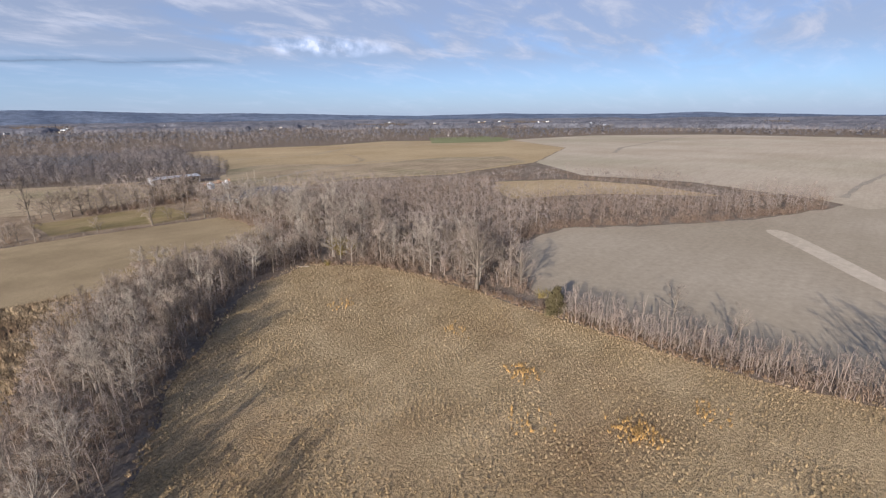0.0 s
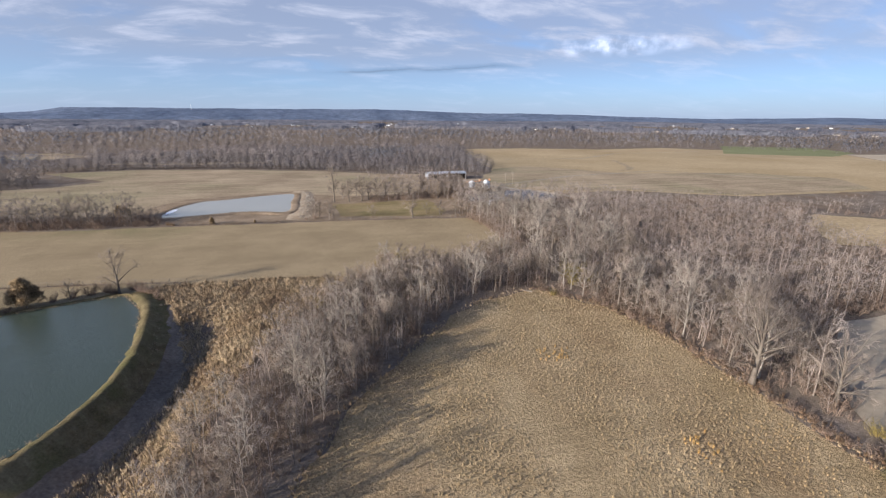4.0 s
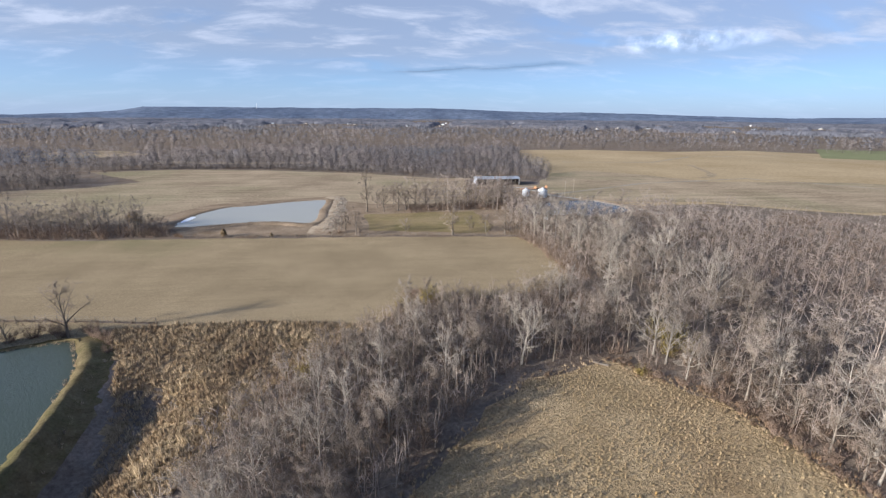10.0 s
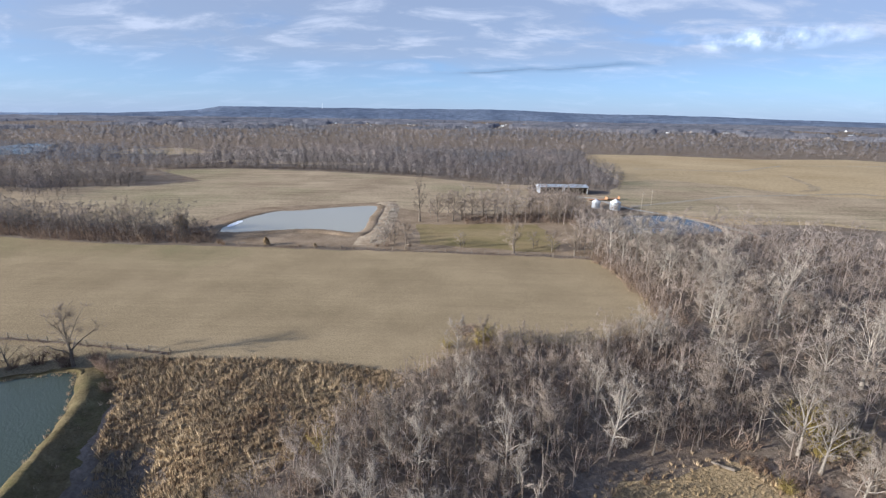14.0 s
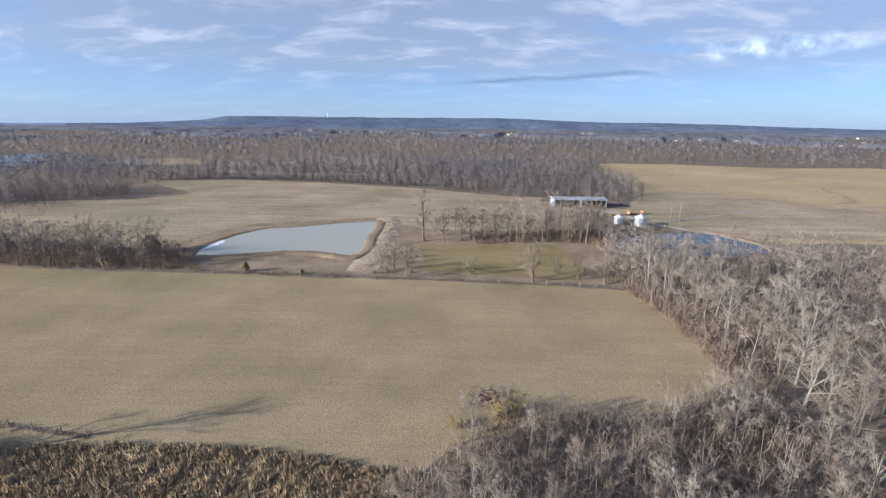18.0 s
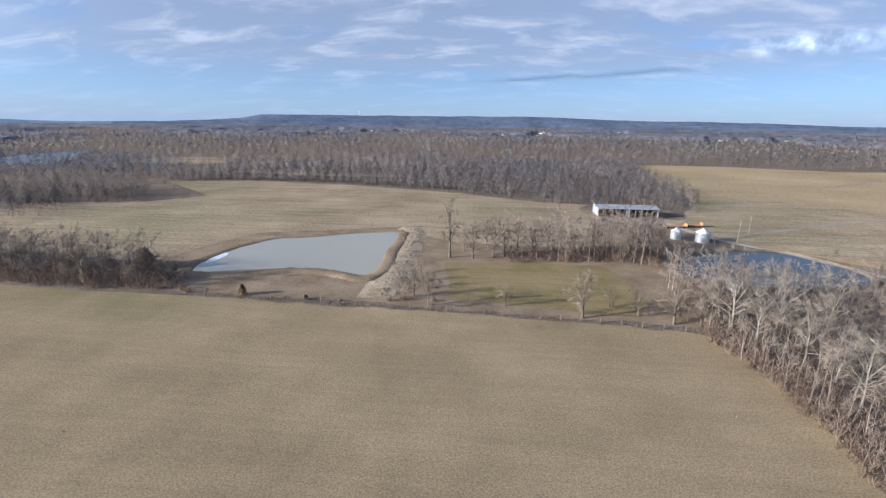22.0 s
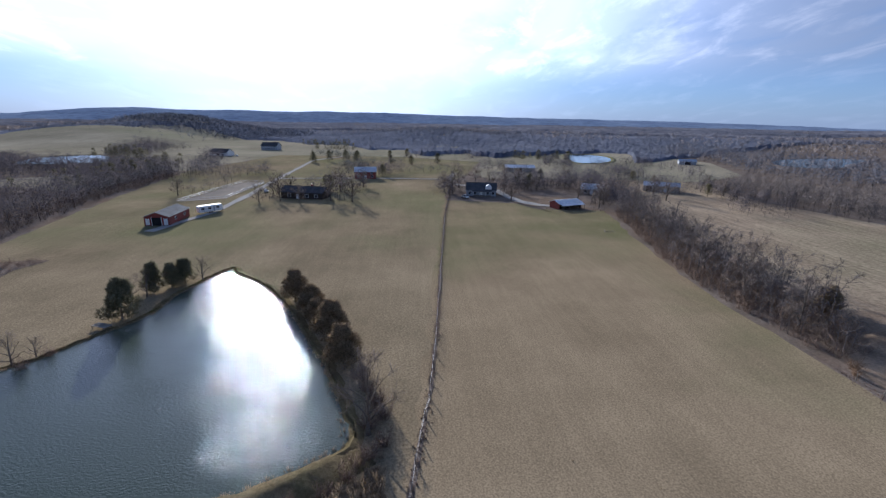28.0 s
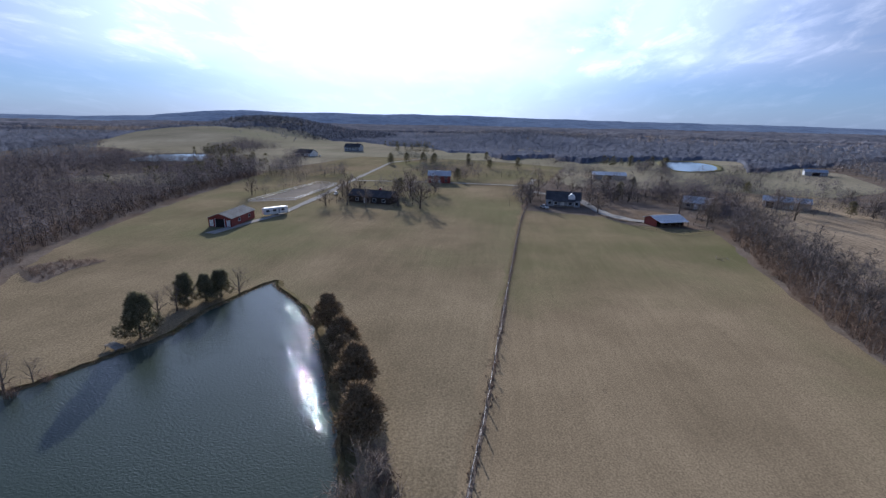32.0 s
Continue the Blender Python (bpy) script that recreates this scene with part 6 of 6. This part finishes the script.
shrubs("leafless grey shrub on the pond bank", "shrub", [(-53, 66), (-51, 64), (-49.5, 61), (-56, 68), (-61, 67.5), (-66, 68), (-63, 69), (-69, 66.5), (-72, 65), (-58, 69.5), (-55, 67), (-78, 60.5), (-76, 16), (-80, 17)], [1.0, 0.9, 0.8, 1.1, 1.2, 1.5, 1.3, 1.2, 1.1, 1.0, 1.0, 0.9, 1.0, 0.9], 402)
shrubs("reddish-brown shrub along the field edge", "shrub", [(x, y) for x, y in zip(np.interp(np.arange(26), [0, 5, 12, 25], [37, 47, 51, 52]) + 0.8 * np.sin(np.arange(26) * 2.1),
                                                                               np.interp(np.arange(26), [0, 5, 12, 25], [48.5, 37, 20, -12]))], None, 403, 1.7, 1.5)
shrubs("russet shrub at the end of the hedgerow", "russet", shrubs_russet, [1.0, 0.8], 405)
shrubs("brown brush beside the silty pond", "shrub", [(-19, 140), (-22, 139), (-83, 150), (-80, 146), (-46, 138), (-33, 138), (-12, 140), (-66, 140)], [0.9, 0.7, 1.0, 0.8, 0.4, 0.35, 0.6, 0.5], 404)

r1 = np.random.RandomState(77)


def patchy(poly, gap, seed, scale, cut, shift=0.0):
    q = spread_in(poly, gap, seed)
    return q[np.array([noise.noise((x * scale, y * scale, shift)) for x, y in q]) + r1.uniform(-0.35, 0.35, len(q)) > cut]


def tuft_arrays(seed, h, wide, blades, rr):
    r = np.random.RandomState(seed)
    a = r.rand(blades) * 6.28
    b = np.c_[np.cos(a), np.sin(a), 0 * a] * r.uniform(0, 0.4, (blades, 1)) * wide
    t = b + np.c_[np.cos(a) * wide * r.uniform(0.1, 0.7, blades), np.sin(a) * wide * r.uniform(0.1, 0.7, blades), h * r.uniform(0.55, 1, blades)]
    return spikes(b, t, rr)


TUFTS = [tuft_arrays(500 + i, 0.5 + 0.1 * i, 0.26, 6, 0.058) for i in range(4)]
seen_sedge = [(-19, -6), (-10, 12), (6, 32), (20, 46), (35, 49.5), (46, 37), (50, 20), (51, 5), (51, -14), (51, -35), (52, -50), (56, -66), (10, -66), (-12, -40)]
stuff("sedge_tufts", scattered(TUFTS, patchy(seen_sedge, 0.72, 78, 0.09, -0.14), 79, grow=(0.45, 1.0)), "tuft", "clumps of dry tan sedge grass", "grass")
gold_spots = np.concatenate([np.array((x, y)) + r1.normal(0, s, (n, 2)) for x, y, s, n in ((30, -22.5, 1.2, 60), (28, -41, 1.5, 110), (26, 20, 1.5, 30), (20, -30, 1.6, 22), (33, -5, 1.6, 18), (38, -47, 1.5, 24))])
stuff("hay_clumps", scattered(TUFTS, patchy([(-57, 70), (-5, 68), (8, 79), (43, 88), (44, 128), (-29, 133), (-93, 135), (-190, 146), (-200, 90), (-89, 74)], 4.5, 83, 0.05, 0.1), 84, grow=(0.25, 0.6)), "weed", "scattered brown clumps in the mown hay", "grass")
stuff("golden_tufts", scattered(TUFTS, gold_spots, 80, grow=(0.8, 1.3)), "gold_tuft", "clumps of golden-orange dry grass", "grass")
WEEDS = [tuft_arrays(520 + i, 0.8 + 0.15 * i, 0.7, 8, 0.095) for i in range(4)]
stuff("rough_weeds", scattered(WEEDS, patchy(ROUGH, 0.62, 81, 0.12, -0.75), 82, grow=(0.5, 1.2)), "weed", "tangle of dead brown weeds below the dam", "weeds")


def along(line, gap, wide, seed):
    r = np.random.RandomState(seed)
    p = np.array(line, float)
    s = np.r_[0, np.cumsum(np.hypot(*np.diff(p, axis=0).T))]
    q = np.arange(0, s[-1], gap)
    return np.stack([np.interp(q, s, p[:, 0]), np.interp(q, s, p[:, 1])], 1) + r.normal(0, wide, (len(q), 2))


edges = np.concatenate([along(HAY[:5], 0.3, 0.6, 93), along(POND1 + POND1[:1], 0.3, 0.25, 94),
                        along(SEDGE[:12], 0.35, 0.7, 95), along([(-47, 14), (-43, 26), (-43.8, 36), (-46, 46), (-50, 58), (-56, 67)], 0.2, 0.5, 96), along(HAY[5:12], 0.4, 0.6, 97)])
stuff("fence_weeds", scattered(WEEDS, np.concatenate([along(FENCE_W, 0.12, 0.36, 91), along(FENCE_N, 0.16, 0.8, 92)]), 90, grow=(0.18, 0.4)), "shrub", "brown dead weeds along the pasture fence", "weeds")
ribbon("ground_verge", FENCE_W, 0.32, 0.075, M["earth"], "strip of long brown grass under the pasture fence", "grass", 0.3)
trampled = np.concatenate([along([(-152, -23), (-156, -19), (-168, -27)], 0.1, 3.0, 111), along([(-112, -24), (-121, -33), (-129, -28)], 0.15, 1.4, 113)])
stuff("pasture_weeds", scattered(WEEDS, trampled, 114, grow=(0.12, 0.28)), "bank", "trampled brown weeds near the shed and hollow", "weeds")
stuff("edge_weeds", scattered(WEEDS, edges, 98, grow=(0.35, 0.75)), "weed", "dead weeds along fences and banks", "weeds")
russet_line = along([(36, 50), (41, 43.5), (47, 37), (50.5, 20), (51.8, 5), (52, -12), (52, -34), (53.5, -50)], 0.16, 0.9, 105)
stuff("russet_brush", scattered(WEEDS, russet_line, 106, grow=(0.35, 0.85)), "russet", "russet-brown brush between field and woods", "brush")
hedge_brush = np.concatenate([spread_in(HEDGE_N, 2.0, 99), spread_in(HEDGE_E, 2.2, 101), spread_in(ROW[:5] + [(50, 190), (24, 186), (6, 181)], 1.9, 103), along([(57, -5), (66, 6), (88, 22.5), (116, 22.5), (141, 2), (174, -22), (218, -41)], 1.0, 1.3, 107), spread_in(SOUTH_WOOD[:6] + [(-316, -90), (-228, -82), (-150, -66), (-70, -30)], 3.0, 104)])
stuff("hedge_brush", scattered(SHRUBS, hedge_brush, 102, grow=(0.7, 1.6)), "shrub", "brushy leafless undergrowth of the hedgerows", "underbrush")


# ---- small things ----
def jetty():
    t = thing("jetty", "small pale plank jetty on the pond bank", "jetty", "", (-89.6, 18.6, 0.55), 70)
    for i in range(9):
        part("plank", box(bmesh.new(), -1.6 + i * 0.36, -1.28 + i * 0.36, -0.75, 0.75, 0.1, 0.16), M["stone"], t)
    for x in (-1.4, 1.4):
        for y in (-0.65, 0.65):
            part("post", mesh_of("post", *tube([(x, y, -0.6), (x, y, 0.1)], [0.07, 0.07], 6), M["wood"]), None, t)


jetty()


def utility_pole(at):
    t = thing("utility_pole", "grey wooden utility pole by the lane", "pole", "utility poles", (*at, 0))
    part("pole", mesh_of("pole", *tube([(0, 0, 0), (0, 0, 4), (0, 0, 8)], [0.15, 0.13, 0.1], 8), M["wood"]), None, t)
    part("crossarm", box(bmesh.new(), -1.1, 1.1, -0.06, 0.06, 7.2, 7.34), M["wood"], t)


utility_pole((87, 205.5))
utility_pole((95, 214))


def heap(name, at, label, n, seed, wide, tall, mat, rr=0.05, ln=1.8):
    r = np.random.RandomState(seed)
    t = thing(name, label, "brush pile", "", (*at, float(height(*at))))
    for i in range(n):
        c = np.array((r.normal(0, wide * 0.4), r.normal(0, wide * 0.4), r.uniform(0.1, tall)))
        d = np.array((r.normal(), r.normal(), r.normal() * 0.25))
        d *= ln * r.uniform(0.5, 1.0) / np.linalg.norm(d)
        part("branch", mesh_of("branch", *tube([c - d / 2, c + r.normal(0, 0.05, 3), c + d / 2], [rr, rr * 0.8, rr * 0.3], 4), M[mat]), None, t)


heap("brush_pile", (3.8, 81.8), "heap of cut brown brush at the field edge", 90, 601, 3.0, 1.3, "shrub", 0.06, 2.6)
heap("log_pile", (-29, 23), "pile of pale broken branches in the weeds", 26, 602, 2.2, 0.6, "stone", 0.08, 2.2)
heap("log_pile", (-30, 13), "scatter of pale dead branches", 16, 603, 1.8, 0.4, "stone", 0.07, 2.0)
t = thing("fallen_log", "fallen grey log at the field corner", "log", "", (33, 48.5, 0.2), 150)
part("log", mesh_of("log", *tube([(-1.2, 0, 0), (0, 0.1, 0.05), (1.2, 0, 0.1)], [0.2, 0.19, 0.13], 8), M["bark"], True), None, t)


def rocks():
    r = np.random.RandomState(604)
    vs, fs, n = [], [], 0
    base = bmesh.new()
    bmesh.ops.create_icosphere(base, subdivisions=1, radius=1)
    v0 = np.array([v.co[:] for v in base.verts])
    f0 = np.array([[v.index for v in f.verts] for f in base.faces])
    base.free()
    for i in range(230):
        y = r.uniform(141, 208)
        x = -24.2 + r.normal(0, 1.5) - (y > 185) * (y - 185) * 0.06
        s = r.uniform(0.1, 0.28)
        vs.append(v0 * (1 + r.normal(0, 0.16, (len(v0), 1))) * s * np.array((1.2, 1, 0.7)) + (x, y, 0.55 + 0.1 * s))
        fs.append(f0 + n)
        n += len(v0)
    stuff("dam_rocks", (np.concatenate(vs), np.concatenate(fs)), "stone", "pale broken rocks along the dam crest", "rocks")


rocks()
sheet("ice", rounded([(-79, 160), (-80, 166), (-78.5, 170), (-77, 168), (-77.5, 162)], 5), 0.3, M["ice"], "patch of pale ice at the pond's shallow end", "ice")
HOLLOW = [(-113, -21), (-120, -33), (-128, -30), (-130, -20), (-122, -22)]
stuff("hollow_brush", scattered(SHRUBS, spread_in(HOLLOW, 1.6, 780), 781, grow=(0.35, 0.8)), "shrub", "dark brush in the hollow of the pasture", "brush")
sheet("ground_wet", rounded(HOLLOW, 5), 0.075, M["earth"], "dark brown hollow in the pasture", "hollow")

# ---- far houses ----
for i, (az, rad, turn, L, W) in enumerate(HOUSES):
    gable("house", "tiny white house in the far valley", "house", (-math.sin(az) * rad, math.cos(az) * rad), turn, L, W, 2.8, 4.8,
          ("white", "tan_wall", "siding", "white", "tan_wall")[i % 5], ("shingle", "steel", "shingle", "shingle")[i % 4], group="far houses")


# ---- loose tree belts round the farms ----
BELTS = [[(-429, -194), (-537, -255), (-640, -280), (-600, -220), (-522, -200)], [(-284, -84), (-308, -21), (-318, -24), (-300, -90)], [(-263, -108), (-326, -86), (-379, -108), (-392, -150), (-311, -142)],
         [(-235, 90), (-247, 120), (-262, 122), (-255, 93)], [(-258, 138), (-249, 154), (-222, 166), (-252, 195), (-280, 185), (-285, 150)], [(-190, 200), (-180, 220), (-212, 247), (-230, 232)],
         [(-409, 243), (-373, 274), (-310, 266), (-330, 280), (-430, 280)], [(-259, 222), (-226, 232), (-245, 244), (-280, 238)], [(-496, -441), (-517, -382), (-560, -410), (-540, -470)],
         [(-330, 60), (-345, 60), (-350, 130), (-335, 130)], [(-262, 160), (-235, 175), (-232, 188), (-270, 175)], [(-300, 205), (-260, 232), (-225, 236), (-228, 244), (-300, 225)],
         [(-215, 153), (-200, 158), (-206, 172), (-232, 168)], [(-290, -66), (-330, -60), (-470, -110), (-460, -125), (-330, -80)], [(-300, -22), (-340, -26), (-345, -34), (-300, -30)],
         [(-230, -32), (-285, -30), (-285, -36), (-230, -38)], [(-360, 165), (-400, 180), (-420, 210), (-380, 200)], [(-250, 128), (-262, 128), (-262, 150), (-250, 150)],
         [(-345, -235), (-360, -160), (-372, -165), (-365, -240)], [(-440, -206), (-466, -180), (-566, -184), (-566, -202), (-470, -204)], [(-440, 60), (-520, 90), (-520, 97), (-440, 68)],
         [(-395, 180), (-440, 196), (-440, 206), (-395, 190)], [(-430, 118), (-470, 132), (-500, 104), (-504, 112), (-470, 144), (-428, 128)], [(-355, 178), (-372, 190), (-400, 200), (-398, 210), (-352, 192)], [(-300, 205), (-330, 214), (-334, 224), (-300, 218)], [(-330, 215), (-385, 216), (-385, 226), (-330, 228)], [(-240, 238), (-290, 250), (-310, 249), (-290, 242), (-242, 230)]]
belt_places = np.concatenate([spread_in(b, 5.0, 700 + i) for i, b in enumerate(BELTS)])
stuff("tree_belts", scattered(FINE, belt_places, 720, grow=(0.55, 1.0), crowns=True), "backlit_twig", "loose belts of leafless trees round the farms", "trees")
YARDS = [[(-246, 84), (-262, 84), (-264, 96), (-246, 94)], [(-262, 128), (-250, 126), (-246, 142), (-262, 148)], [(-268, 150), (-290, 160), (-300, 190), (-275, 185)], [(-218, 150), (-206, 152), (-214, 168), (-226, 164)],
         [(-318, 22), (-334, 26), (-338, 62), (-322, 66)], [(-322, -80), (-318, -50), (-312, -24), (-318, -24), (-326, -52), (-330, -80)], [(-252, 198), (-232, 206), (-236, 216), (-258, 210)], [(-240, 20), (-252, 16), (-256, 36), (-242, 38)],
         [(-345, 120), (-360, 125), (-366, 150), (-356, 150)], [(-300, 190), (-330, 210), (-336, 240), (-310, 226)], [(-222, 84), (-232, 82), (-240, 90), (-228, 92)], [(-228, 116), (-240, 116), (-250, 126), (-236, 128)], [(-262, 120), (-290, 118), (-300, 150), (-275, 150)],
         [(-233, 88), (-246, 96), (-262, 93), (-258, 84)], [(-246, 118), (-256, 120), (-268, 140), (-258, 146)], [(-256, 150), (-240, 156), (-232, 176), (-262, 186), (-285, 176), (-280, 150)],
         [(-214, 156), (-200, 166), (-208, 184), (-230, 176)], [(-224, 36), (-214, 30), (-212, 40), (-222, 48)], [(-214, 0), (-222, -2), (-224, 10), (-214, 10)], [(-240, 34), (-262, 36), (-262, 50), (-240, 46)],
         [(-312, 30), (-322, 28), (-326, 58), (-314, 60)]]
stuff("yard_trees", scattered(FINE, np.concatenate([spread_in(b, 4.2, 740 + i) for i, b in enumerate(YARDS)]), 741, grow=(0.6, 1.15), crowns=True), "backlit_twig", "bushy leafless trees crowding the farmyards", "trees")


EVERGREENS = [[(-340, 8), (-372, 16), (-400, 14), (-404, 40), (-372, 44), (-344, 34)], [(-622, -18), (-660, -50), (-712, -90), (-720, -74), (-664, -34), (-626, -6)],
              [(-494, 146), (-468, 172), (-452, 214), (-462, 216), (-478, 174), (-502, 150)], [(-300, -92), (-340, -106), (-346, -96), (-306, -84)], [(-222, -70), (-270, -78), (-308, -84), (-312, -94), (-270, -88), (-224, -80)], [(-440, 14), (-498, -36), (-506, -22), (-450, 28)], [(-404, 40), (-416, 44), (-420, 66), (-410, 64)], [(-368, 136), (-384, 140), (-380, 156), (-366, 152)]]
stuff("evergreen_clumps", scattered(FINE, np.concatenate([spread_in(q, 4.0, 752 + i) for i, q in enumerate(EVERGREENS)]), 751, grow=(0.4, 0.75), crowns=True), "far_evergreen", "dark evergreen clumps on the rolling pasture", "trees")

FILL = [[(-318, -272), (-372, -264), (-366, -228), (-346, -194), (-322, -204), (-292, -250)], [(-190, -196), (-296, -258), (-320, -330), (-230, -330), (-150, -250)], [(-372, -268), (-430, -306), (-560, -425), (-430, -470), (-300, -345), (-318, -272)], [(-330, 314), (-430, 356), (-560, 336), (-620, 420), (-450, 520), (-260, 430), (-215, 332)]]
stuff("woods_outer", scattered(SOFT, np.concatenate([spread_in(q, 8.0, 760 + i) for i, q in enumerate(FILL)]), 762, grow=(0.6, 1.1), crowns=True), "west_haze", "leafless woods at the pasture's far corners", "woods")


def radio_tower(at, base, tall):
    t = thing("radio_tower", "thin pale radio mast on the far ridge", "tower", "", (*at, base))
    legs = [(1.6 * math.cos(a), 1.6 * math.sin(a)) for a in (0.5, 2.6, 4.7)]
    for x, y in legs:
        part("leg", mesh_of("leg", *tube([(x, y, -6), (x * 0.3, y * 0.3, tall)], [0.5, 0.35], 5), M["white"]), None, t)
    for k in range(1, 8):
        z, s = tall * k / 8, 1 - 0.7 * k / 8
        for (x0, y0), (x1, y1) in zip(legs, legs[1:] + legs[:1]):
            part("brace", mesh_of("brace", *tube([(x0 * s, y0 * s, z), (x1 * s, y1 * s, z)], [0.2, 0.2], 4), M["white"]), None, t)


radio_tower((-1009, 3743), 80, 34)
heap("board_pile", (-160, 138.5), "loose pile of pale boards beside the hedgerow", 7, 610, 2.2, 0.15, "stone", 0.06, 2.4)
